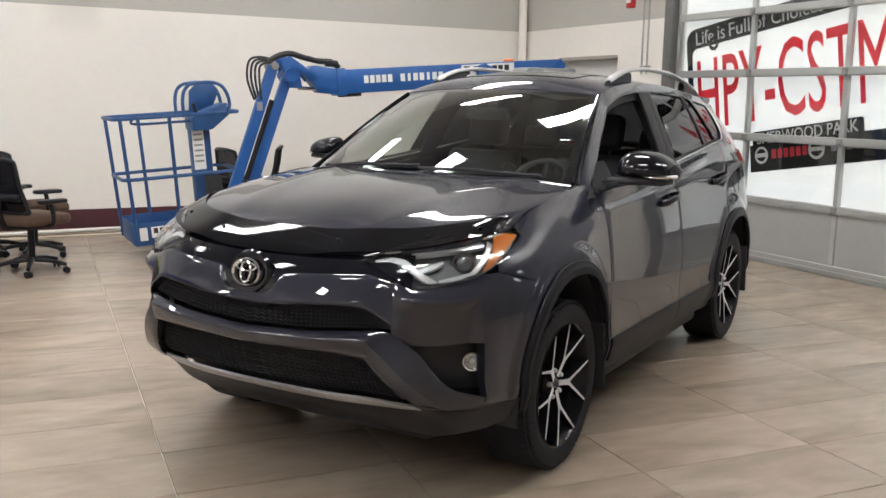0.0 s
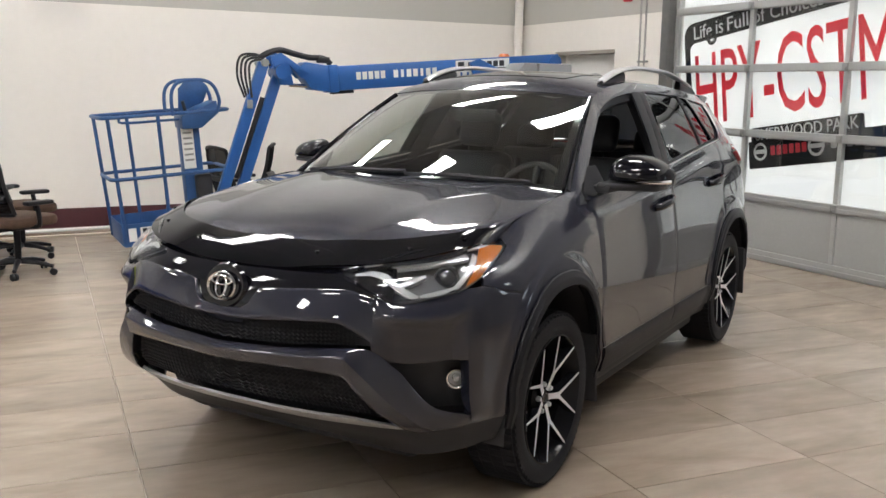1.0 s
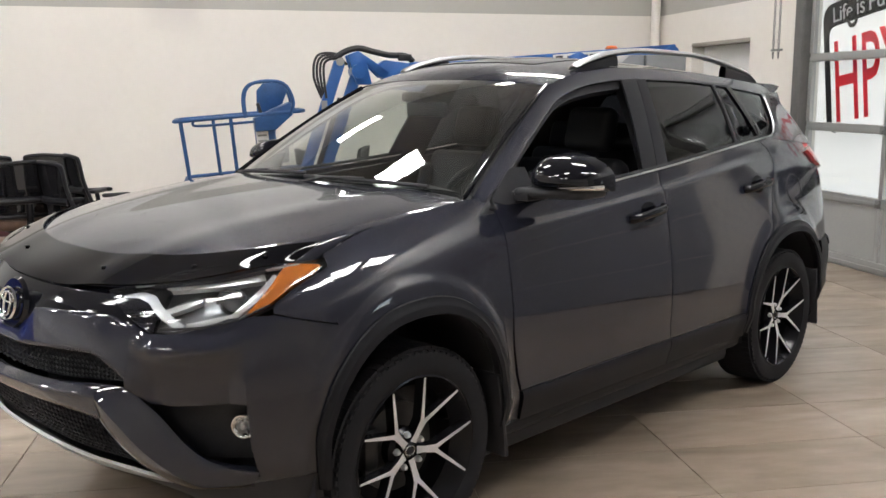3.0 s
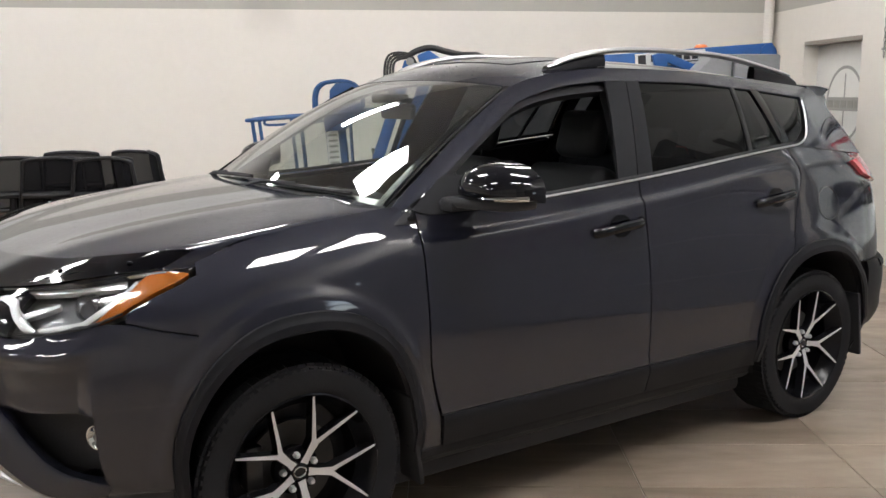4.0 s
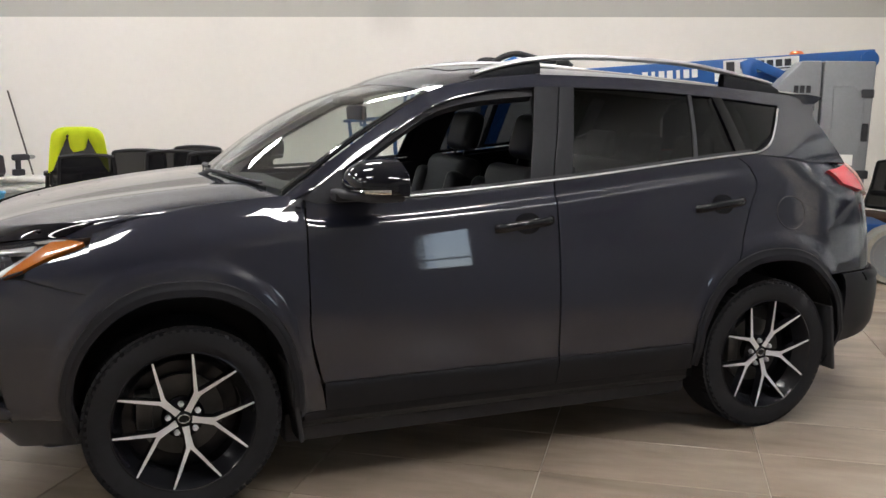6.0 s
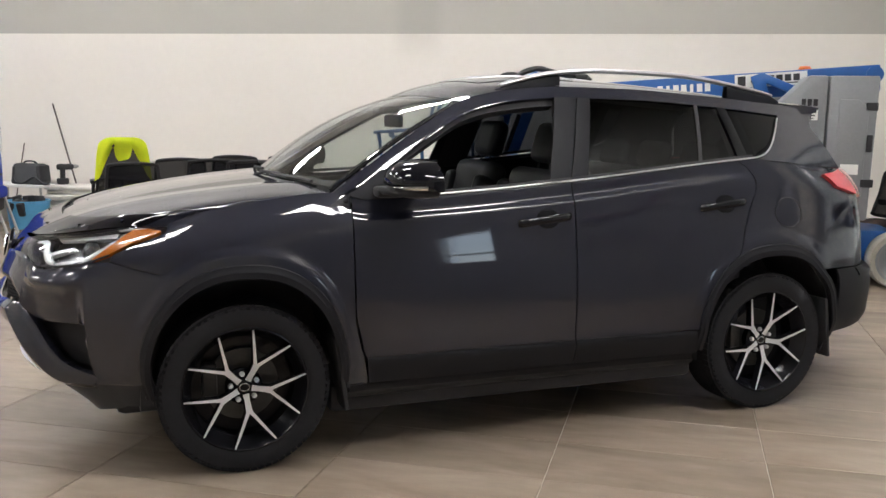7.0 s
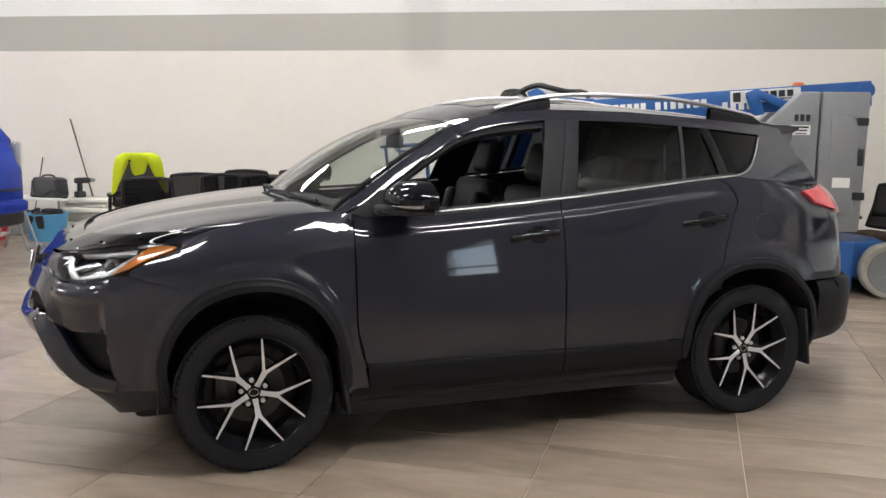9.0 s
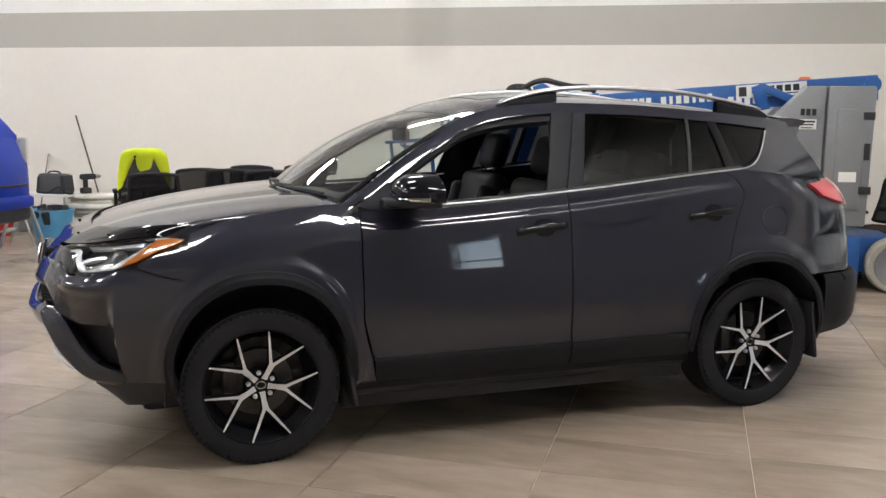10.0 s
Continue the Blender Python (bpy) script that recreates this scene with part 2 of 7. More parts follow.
def smooth_table(x, xs, ys):
    """A smooth curve through a few pairs (monotone cubic)."""
    if x <= xs[0]:
        return ys[0]
    if x >= xs[-1]:
        return ys[-1]
    key = (xs, ys)
    if key not in TABLES:
        d = [(ys[i + 1] - ys[i]) / (xs[i + 1] - xs[i]) for i in range(len(xs) - 1)]
        g = [d[0]] + [2 * a * b / (a + b) if a * b > 0 else 0.0 for a, b in zip(d, d[1:])] + [d[-1]]
        TABLES[key] = g
    g = TABLES[key]
    i = 0
    while xs[i + 1] < x:
        i += 1
    h = xs[i + 1] - xs[i]
    t = (x - xs[i]) / h
    return (2 * t ** 3 - 3 * t ** 2 + 1) * ys[i] + (t ** 3 - 2 * t ** 2 + t) * h * g[i] + (-2 * t ** 3 + 3 * t ** 2) * ys[i + 1] + (t ** 3 - t ** 2) * h * g[i + 1]

# ---- the bay: room axes a (along the back wall), b (towards it), z up; the corner by the pipe is the origin ----
ROOM = Matrix.Translation((6.98, 3.42, 0)) @ Matrix.Rotation(radians(-32), 4, "Z")
A0, B0, TOP = -16.0, -17.0, 6.8       # far ends of the room and the ceiling's height
DOOR_B, DOOR_E, DOOR_H = -3.14, -6.56, 3.08


def in_room(name, bm, material, label, kind="structure", smooth=False, category=""):
    ob = link(name, bm, material, smooth)
    ob.matrix_world = ROOM
    return tagged(ob, label, category, kind=kind)


def banded_wall(name):
    """Warm white wall with a grey painted band, a soft darker strip over it, and white above."""
    m = mat(name, (0.80, 0.765, 0.715), 0.75, vary=0.02, scale=1.2, bump=0.05, bump_scale=120)
    nt = m.node_tree
    b = nt.nodes["Principled BSDF"]
    old = b.inputs["Base Color"].links[0].from_socket
    co, sep = nt.nodes.new("ShaderNodeTexCoord"), nt.nodes.new("ShaderNodeSeparateXYZ")
    nt.links.new(co.outputs["Object"], sep.inputs[0])

    def above(h):
        g = nt.nodes.new("ShaderNodeMath")
        g.operation = "GREATER_THAN"
        g.inputs[1].default_value = h
        nt.links.new(sep.outputs["Z"], g.inputs[0])
        return g.outputs[0]

    def over(fac, a, colour):
        x = nt.nodes.new("ShaderNodeMix")
        x.data_type = "RGBA"
        nt.links.new(fac, x.inputs["Factor"])
        nt.links.new(a, x.inputs["A"])
        x.inputs["B"].default_value = (*colour, 1)
        return x.outputs["Result"]
    c = over(above(2.445), old, (0.47, 0.46, 0.42))
    c = over(above(2.915), c, (0.84, 0.84, 0.82))
    # a soft darker strip over one stretch of the band and above
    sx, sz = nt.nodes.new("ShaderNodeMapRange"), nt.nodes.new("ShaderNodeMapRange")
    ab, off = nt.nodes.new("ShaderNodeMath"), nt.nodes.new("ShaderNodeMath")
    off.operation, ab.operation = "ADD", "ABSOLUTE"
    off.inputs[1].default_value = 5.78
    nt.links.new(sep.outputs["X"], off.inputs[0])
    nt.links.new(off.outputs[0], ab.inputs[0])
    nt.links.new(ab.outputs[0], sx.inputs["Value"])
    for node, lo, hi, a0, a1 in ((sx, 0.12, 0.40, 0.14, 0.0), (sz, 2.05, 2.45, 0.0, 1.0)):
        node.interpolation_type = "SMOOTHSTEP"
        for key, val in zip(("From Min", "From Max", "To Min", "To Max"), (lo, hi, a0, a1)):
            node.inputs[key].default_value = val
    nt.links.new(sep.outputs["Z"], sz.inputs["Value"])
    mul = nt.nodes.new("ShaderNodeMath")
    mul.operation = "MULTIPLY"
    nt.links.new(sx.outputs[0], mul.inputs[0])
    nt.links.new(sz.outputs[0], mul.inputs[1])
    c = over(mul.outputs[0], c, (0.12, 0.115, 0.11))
    nt.links.new(c, b.inputs["Base Color"])
    return m


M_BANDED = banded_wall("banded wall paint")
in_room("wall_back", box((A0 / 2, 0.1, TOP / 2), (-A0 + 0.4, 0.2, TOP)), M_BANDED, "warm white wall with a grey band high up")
in_room("wall_front", box((A0 / 2, B0 - 0.1, TOP / 2), (-A0 + 0.4, 0.2, TOP)), M_BANDED, "warm white wall with a grey band high up")
in_room("wall_side", box((A0 - 0.1, B0 / 2, TOP / 2), (0.2, -B0, TOP)), M_BANDED, "warm white wall with a grey band high up")

# the wall with the overhead door and the white side door, built round its two openings
WD_B, WD_E, WD_H = -0.85, -2.08, 2.075
bm = bmesh.new()
for b0, b1, z0, z1 in ((0.0, WD_B, 0, TOP), (WD_B, WD_E, WD_H, TOP), (WD_E, DOOR_B, 0, TOP), (DOOR_B, DOOR_E, DOOR_H, TOP), (DOOR_E, -9.96, 0, TOP), (-9.96, -10.60, 0, 1.12), (-9.96, -10.60, 1.88, TOP), (-10.60, B0, 0, TOP)):
    add_box(bm, (0.15, (b0 + b1) / 2, (z0 + z1) / 2), (0.3, b0 - b1, z1 - z0))
in_room("wall_door", bm, M_BANDED, "warm white wall with a door opening and a tall overhead door")
in_room("ceiling", box((A0 / 2, B0 / 2, TOP + 0.1), (-A0 + 0.8, -B0 + 0.8, 0.2)), M_CEIL, "grey painted ceiling deck")
in_room("baseboard", box((A0 / 2 - 0.02, -0.012, 0.11), (-A0 - 0.1, 0.024, 0.22), 0.006), M_MAROON, "dark maroon baseboard along the wall")

# ceiling fixtures, hung on rods
LIGHT_Z = 5.2
def ceiling_light(m):
    t = thing("ceiling_light", m, "white linear ceiling light fixture, switched on", "ceiling light", "ceiling lights")
    part("housing", box((0, 0, -0.03), (1.28, 0.52, 0.06), 0.01), M_WHITEP, t)
    for x in (-0.5, 0.5):
        part("hanger", tube([(x, 0, 0.0), (x, 0, TOP - LIGHT_Z)], 0.008, 6), M_WHITEP, t)
    part("diffuser", box((0, 0, -0.066), (1.2, 0.44, 0.012), 0.003), M_LAMP, t, "glowing diffuser")
    return t


first = ceiling_light(ROOM @ pose(-2.6, -2.6, LIGHT_Z))
for ia in range(4):
    for ib in range(3):
        if ia or ib:
            copy_thing(first, ROOM @ pose(-2.6 - 3.4 * ia, -2.6 - 3.2 * ib, LIGHT_Z))

# the last two are unseen, added to brighten the car's nose
for a, b in ((-0.95, -8.9), (-9.4, -12.2), (-12.8, -12.2)):
    copy_thing(first, ROOM @ pose(a, b, LIGHT_Z))

# ---- overhead door: glazed sections in aluminium rails, a banner hung behind the panes ----
odoor = thing("overhead_door", ROOM, "aluminium overhead door with clear panes and a solid grey foot panel", "door", kind="structure")
odoor.name = "door_1"
RAILS = (0.05, 0.60, 1.21, 1.83, 2.42, 3.02)
BAYS = (-3.16, -4.22, -5.36, -6.54)
for k, z in enumerate(RAILS):
    bm = box((0.0, (BAYS[0] + BAYS[-1]) / 2, z), (0.05, BAYS[0] - BAYS[-1], 0.075 if k else 0.1), 0.006)
    add_box(bm, (-0.03, (BAYS[0] + BAYS[-1]) / 2, z - 0.012), (0.012, BAYS[0] - BAYS[-1], 0.028))
    part("rail", bm, M_ALU, odoor, smooth=False)
for k, b in enumerate(BAYS):
    for z0, z1 in zip(RAILS, RAILS[1:]):
        part("stile", box((0.0, b, (z0 + z1) / 2), (0.044, 0.05, z1 - z0 - 0.076), 0.004), M_ALU, odoor, smooth=False)
for b0, b1 in zip(BAYS, BAYS[1:]):
    for k, (z0, z1) in enumerate(zip(RAILS, RAILS[1:])):
        c, s = (0.006, (b0 + b1) / 2, (z0 + z1) / 2), (0.006, b0 - b1 - 0.05, z1 - z0 - 0.076)
        if k == 0:
            part("foot_panel", box(c, (0.03, s[1], s[2]), 0.004), M_ALUP, odoor, "solid grey panel", smooth=False)
        else:
            pane = part("pane", box(c, s), M_PANE, odoor, smooth=False)
            pane.visible_shadow = False
for b in BAYS[1:3]:
    for z in RAILS[1:]:
        bm = box((-0.04, b, z - 0.005), (0.016, 0.06, 0.07), 0.004)
        add_box(bm, (-0.05, b, z - 0.02), (0.02, 0.028, 0.03))
        part("hinge", bm, M_STEEL, odoor, smooth=False)
for b in (DOOR_B + 0.03, DOOR_E - 0.03):
    bm = box((-0.05, b, 1.56), (0.09, 0.05, 3.1), 0.005)
    add_box(bm, (-0.1, b + (0.04 if b > -5 else -0.04), 1.56), (0.012, 0.12, 3.1))
    part("track", bm, M_TRACK, odoor, "galvanised vertical track", smooth=False)
part("seal", box((0, (BAYS[0] + BAYS[-1]) / 2, 0.006), (0.04, BAYS[0] - BAYS[-1], 0.012), 0.003), M_RUBBER, odoor, smooth=False)

# banner: a tilted plate design
banner = thing("banner", ROOM @ pose(0.06, 0, 0), "white printed banner hung behind the overhead door's panes", "banner")
part("sheet", box((0.003, -4.85, 1.82), (0.004, 3.36, 2.4)), M_BANNER, banner, "white vinyl sheet", smooth=False)
# design axes: x to the right along the wall (towards -b), y up, tilted 8.5 degrees; origin at the plate's lower left
PLATE = Matrix(((0, 0, -1, -0.002), (-1, 0, 0, -3.40), (0, 1, 0, 1.16), (0, 0, 0, 1))) @ Matrix.Rotation(radians(8.6), 4, "Z")


def rounded(x0, y0, x1, y1, r, n=6):
    out = []
    for cx, cy, a0 in ((x1 - r, y1 - r, 0), (x0 + r, y1 - r, 90), (x0 + r, y0 + r, 180), (x1 - r, y0 + r, 270)):
        out += [(cx + r * math.cos(radians(a0 + 90 * i / n)), cy + r * math.sin(radians(a0 + 90 * i / n))) for i in range(n + 1)]
    return out


def ring_slab(outer, inner, depth, m):
    bm = bmesh.new()
    vo, vi = [bm.verts.new((*p, 0)) for p in outer], [bm.verts.new((*p, 0)) for p in inner]
    k = len(vo)
    for i in range(k):
        bm.faces.new((vo[i], vo[(i + 1) % k], vi[(i + 1) % k], vi[i]))
    bmesh.ops.transform(bm, matrix=m, verts=bm.verts)
    return bm


def plate_part(name, outline, material, lift, label=""):
    return part(name, slab(outline, 0.001, 0, PLATE @ pose(0, 0, lift)), material, banner, label, smooth=False)


part("plate_border", ring_slab(rounded(-0.05, -0.02, 2.86, 1.14, 0.14), rounded(0.03, -0.0195, 2.78, 0.93, 0.08), 0, PLATE @ pose(0, 0, 0.002)), M_BBLACK, banner, "black rounded border", smooth=False)
for words, x, w in (("Life", 0.10, 0.26), ("is", 0.42, 0.10), ("Full", 0.58, 0.28), ("of", 0.92, 0.16), ("Choices", 1.14, 0.62)):
    lettering("slogan_word", words, 0.2, M_BANNER, PLATE @ pose(x, 0.965, 0.0045), banner, w, "white slogan letters", height=0.135)
lettering("plate_letters", "HPY-CSTM", 0.7, M_BRED, PLATE @ pose(0.10, 0.065, 0.0045), banner, 2.34, "tall red letters", height=0.74)
part("bolt_ring", revolve([(0.035, 0), (0.072, 0), (0.072, 0.002), (0.035, 0.002), (0.035, 0)], 24), M_BBLACK, banner).matrix_local = PLATE @ pose(0.36, 0.94, 0.006)
plate_part("name_bar", rounded(0.84, -0.195, 2.14, -0.035, 0.03), M_BBLACK, 0.006, "black name bar")
lettering("dealer_words", "SHERWOOD PARK", 0.16, M_BANNER, PLATE @ pose(0.90, -0.160, 0.008), banner, 1.18, "white letters", height=0.11)
plate_part("name_band", [(0.80, -0.43), (2.95, -0.43), (2.95, -0.165), (0.80, -0.165)], M_BBLACK, 0.006, "black band")
for k, (cx, w) in enumerate(((0.95, 0.17), (1.62, 0.19))):
    part("emblem", revolve([(w * 0.36, 0), (w * 0.5, 0), (w * 0.5, 0.001), (w * 0.36, 0.001), (w * 0.36, 0)], 24), M_BANNER, banner, "round white emblem").matrix_local = PLATE @ pose(cx, -0.27, 0.0085)
    plate_part("emblem_bar", rounded(cx - w * 0.45, -0.29, cx + w * 0.45, -0.25, 0.015), M_BANNER, 0.0085)
for k in range(6):
    plate_part("brand_bar", rounded(1.08 + 0.075 * k, -0.315, 1.135 + 0.075 * k, -0.225, 0.012), M_BRED, 0.0085)
for k in range(5):
    plate_part("brand_bar", rounded(1.78 + 0.085 * k, -0.31, 1.845 + 0.085 * k, -0.235, 0.012), M_BGREY, 0.0085)

# ---- further along the same wall: a small window, and a sign of which only the mirror image shows in the car's flank ----
window = thing("window_1", ROOM, "small wall window with daylight behind it", "window", kind="structure")
for z in (1.135, 1.36, 1.865):
    part("window_frame", box((0.05, -10.28, z), (0.10, 0.64, 0.03), 0.004), M_ALU, window, smooth=False)
for b in (-9.975, -10.585):
    part("window_frame", box((0.05, b, 1.50), (0.10, 0.03, 0.70), 0.004), M_ALU, window, smooth=False)
for z, h in ((1.2475, 0.19), (1.6125, 0.47)):
    pane = part("pane", box((0.05, -10.28, z), (0.006, 0.58, h)), M_PANE, window, smooth=False)
    pane.visible_shadow = False
skylight = bpy.data.lights.new("window_daylight", "AREA")
skylight.shape, skylight.size, skylight.size_y = "RECTANGLE", 0.58, 0.68
skylight.energy, skylight.color = 4.2, (0.68, 0.81, 1.0)
new("window_daylight", skylight).matrix_world = ROOM @ Matrix.Translation((0.12, -10.28, 1.50)) @ Matrix(((0, 0, 1, 0), (-1, 0, 0, 0), (0, -1, 0, 0), (0, 0, 0, 1)))
# a closed dark sectional door round that window
M_DARKDOOR = mat("grey door panel paint", (0.23, 0.23, 0.238), 0.55, vary=0.12, scale=2.5, bump=0.05, bump_scale=40)
cdoor = thing("door_3", ROOM, "closed grey sectional door beside the glazed overhead door", "door", kind="structure")
for b0, b1 in ((-6.95, -8.40), (-8.40, -9.96), (-9.96, -10.60), (-10.60, -12.6)):
    for z0, z1 in ((0.01, 0.56), (0.56, 1.12), (1.12, 1.50), (1.50, 1.88), (1.88, 2.64), (2.64, 3.40)):
        if b0 != -9.96 or z1 < 1.2 or z0 > 1.8:
            part("panel", box((-0.018, (b0 + b1) / 2, (z0 + z1) / 2), (0.030, b0 - b1 - 0.012, z1 - z0 - 0.012), 0.005), M_DARKDOOR, cdoor, smooth=False)
M_SIGN = mat("dull red sign", (0.10, 0.02, 0.022), 0.5)
sign = thing("wall_sign", ROOM, "red brand bars under an oval emblem on the grey door", "sign")
for k in range(6):
    part("brand_bar", box((-0.042, -8.20 - 0.19 * k, 1.38), (0.016, 0.035, 0.13), 0.003), M_SIGN, sign, smooth=False)
    part("brand_bar", box((-0.042, -8.24 - 0.19 * k, 1.42 - 0.05 * (k % 2)), (0.016, 0.11, 0.03), 0.003), M_SIGN, sign, smooth=False)
part("oval", tube([(-0.045, -8.68 + 0.42 * math.cos(radians(10 * i)), 1.95 + 0.26 * math.sin(radians(10 * i))) for i in range(36)], 0.022, 6, closed=True), M_SIGN, sign)

# ---- white sheet with a grey oval emblem that closes the side opening ----
sdoor = thing("door_2", ROOM, "white recessed side door with a round grey emblem", "door", kind="structure")
part("leaf", box((0.18, (WD_B + WD_E) / 2, WD_H / 2), (0.05, WD_B - WD_E - 0.004, WD_H - 0.01), 0.003), M_WHITEP, sdoor)
M_FRAME = mat("taupe door head", (0.34, 0.31, 0.27), 0.55)
part("door_head", box((0.075, (WD_B + WD_E) / 2, WD_H - 0.02), (0.16, WD_B - WD_E - 0.004, 0.04), 0.004), M_FRAME, sdoor)
part("emblem", revolve([(0.355, 0), (0.385, 0), (0.385, 0.003), (0.355, 0.003), (0.355, 0)], 48, "x"), M_ALUP, sdoor, "round grey emblem").matrix_local = pose(0.150, -1.50, 1.425)
part("emblem_bar", box((0.151, -1.50, 1.60), (0.004, 0.016, 0.26)), M_ALUP, sdoor, smooth=False)
part("emblem_bar", box((0.151, -1.50, 1.24), (0.004, 0.016, 0.26)), M_ALUP, sdoor, smooth=False)
part("emblem_band", box((0.1505, -1.50, 1.425), (0.005, 0.74, 0.135)), M_ALUP, sdoor, smooth=False)
for k in range(5):
    part("emblem_bar", box((0.147, -1.22 - 0.14 * k, 1.425), (0.004, 0.11, 0.075), 0.0015), M_STEEL, sdoor, smooth=False)

alarm = thing("fire_alarm", ROOM @ pose(-0.03, -2.32, 2.65), "small red fire alarm sounder on the wall", "fire alarm")
part("body", box((0, 0, 0), (0.06, 0.11, 0.12), 0.012), M_RED, alarm)
part("strobe", box((-0.036, 0, 0.015), (0.016, 0.07, 0.04), 0.005), M_WHITEP, alarm, "white strobe lens")

# ---- pipe in the corner, the door's chain ----
pipe = thing("downpipe", ROOM @ pose(-0.10, -0.10, 0), "white vertical pipe in the corner", "pipe")
part("pipe", revolve([(0, 0), (0.055, 0), (0.055, TOP), (0, TOP)], 20), M_WALL, pipe)
for z in (0.6, 2.0, 3.3):
    part("clamp", revolve([(0.054, z - 0.02), (0.062, z - 0.02), (0.062, z + 0.02), (0.054, z + 0.02)], 20), M_STEEL, pipe)
chain = thing("door_chain", ROOM @ pose(-0.07, -2.66, 0), "hanging steel hand chain of the overhead door", "chain")
for off in (-0.045, 0.045):
    bm = bmesh.new()
    for k in range(54):
        z = 4.2 - 0.044 * k
        o = Matrix.Translation((0, off, z)) @ Matrix.Rotation(radians(90 * (k % 2)), 4, "Z")
        add_tube(bm, [o @ Vector((0.010 * math.cos(a), 0, 0.027 * math.sin(a))) for a in [2 * math.pi * i / 8 for i in range(8)]], 0.004, 5, closed=True)
    part("strand", bm, M_STEEL, chain)
part("hook", box((-0.01, -0.03, 1.92), (0.03, 0.16, 0.02), 0.004), M_STEEL, chain)

# ---- floor: a screed with stone tiles, joints 4 mm wide ----
in_room("floor", box((A0 / 2, B0 / 2, -0.056), (-A0 + 0.02, -B0 + 0.02, 0.1)), M_GROUT, "sand-coloured grout bed under the tiles")
floor = bpy.data.objects["floor"]
in_room("ground", box((0, 0, -0.16), (900, 900, 0.1)), mat("concrete apron", (0.32, 0.31, 0.29), 0.85, vary=0.1, scale=0.7), "concrete ground outside")
# ---- the car: nose towards -x, driver's side towards -y, wheels at x = -1.33 and 1.33 ----
M_PAINT = mat("dark grey metallic paint", (0.0148, 0.0160, 0.0272), 0.34, 0.12, vary=0.12, scale=420, coat=1.0, rough_vary=0.05, spec=0.06)
M_PAINT.node_tree.nodes["Principled BSDF"].inputs["Coat IOR"].default_value = 1.66
M_PAINT.node_tree.nodes["Principled BSDF"].inputs["Coat Roughness"].default_value = 0.035
M_GRILLE = mat("black grille plastic", (0.0210, 0.0212, 0.0245), 0.5, vary=0.1, spec=0.15)
M_GLOSS = mat("gloss black plastic", (0.005, 0.0052, 0.008), 0.07, vary=0.05, spec=0.42)
M_ACRYL = mat("smoked acrylic", (0.003, 0.003, 0.0045), 0.045, vary=0.05, spec=0.28)
M_CLAD = mat("dark textured cladding", (0.0150, 0.0153, 0.0190), 0.42, vary=0.10, scale=30, bump=0.04, bump_scale=300, spec=0.16)
M_CHROME = mat("chrome", (0.75, 0.75, 0.76), 0.07, 1.0, vary=0.02)
M_SATIN = mat("satin silver trim", (0.50, 0.50, 0.51), 0.36, 0.75, vary=0.04, scale=20)
M_MACH = mat("machined alloy", (0.78, 0.79, 0.82), 0.30, 0.35, vary=0.05, scale=60)
M_RIMBLK = mat("gloss black rim", (0.012, 0.012, 0.015), 0.2, 0.0, vary=0.05, spec=0.25)
M_DISC = mat("brake steel", (0.055, 0.054, 0.054), 0.4, 0.5, vary=0.2, scale=40)
M_WSCREEN = glass("windscreen glass", (0.86, 0.92, 0.88), power=2.2, base=0.06)
M_BOWL = mat("lamp bowl plastic", (0.22, 0.22, 0.23), 0.25, 0.35)
M_CLEAR = glass("side glass", (0.80, 0.84, 0.82))
M_TINT = glass("privacy glass", (0.040, 0.044, 0.050), base=0.024)
M_LENS = glass("lamp lens", (0.93, 0.95, 0.96))
M_AMBER = mat("amber reflector", (0.46, 0.125, 0.012), 0.2, vary=0.08, scale=60, coat=0.8)
M_TAIL = mat("red lamp lens", (0.68, 0.075, 0.09), 0.15, vary=0.1, scale=50, coat=0.8)
M_LEATHER = mat("black leather", (0.030, 0.030, 0.035), 0.45, spec=0.2, vary=0.1, scale=12, bump=0.08, bump_scale=180)
M_CABIN = mat("dark cabin trim", (0.032, 0.032, 0.036), 0.65, spec=0.2, vary=0.1, scale=10)
M_HEADL = mat("grey headliner", (0.70, 0.72, 0.69), 0.9, vary=0.04)
M_GLASSP = mat("lamp projector", (0.10, 0.10, 0.11), 0.08, 0.6, coat=0.8)
XF, XR, NF, NR = -1.5, 1.5, 2.7, 3.5           # where the flanks begin to turn into nose and tail, and how squarely
ARCHES = ((-1.33, 0.395, 0.485), (1.33, 0.40, 0.470))
ARCH_BAND = 0.062                                # width of the mouldings over the crown, narrower at the sides
HUBZ = 0.355

SIDE_Z = (0.16, 0.24, 0.30, 0.37, 0.455, 0.50, 0.60, 0.70, 0.80, 0.90, 1.00, 1.05, 1.2)
SIDE_W = (0.80, 0.845, 0.868, 0.888, 0.910, 0.906, 0.910, 0.908, 0.900, 0.8875, 0.871, 0.8625, 0.835)
TOP_X = (-2.3, -1.7, -1.58, -1.45, -1.2, -0.93, -0.8, -0.5, 0.2, 1.15, 1.45, 1.9, 2.3)
TOP_ZT = (1.012, 1.022, 1.056, 1.094, 1.133, 1.156, 1.125, 1.136, 1.186, 1.279, 1.30, 1.23, 1.2)
TOP_WT = (0.775, 0.785, 0.773, 0.772, 0.774, 0.777, 0.820, 0.824, 0.818, 0.805, 0.795, 0.775, 0.75)
TOP_E = (2.2, 2.2, 2.2, 2.1, 1.9, 1.8, 1.5, 1.4, 1.4, 1.5, 1.5, 1.4, 1.3)
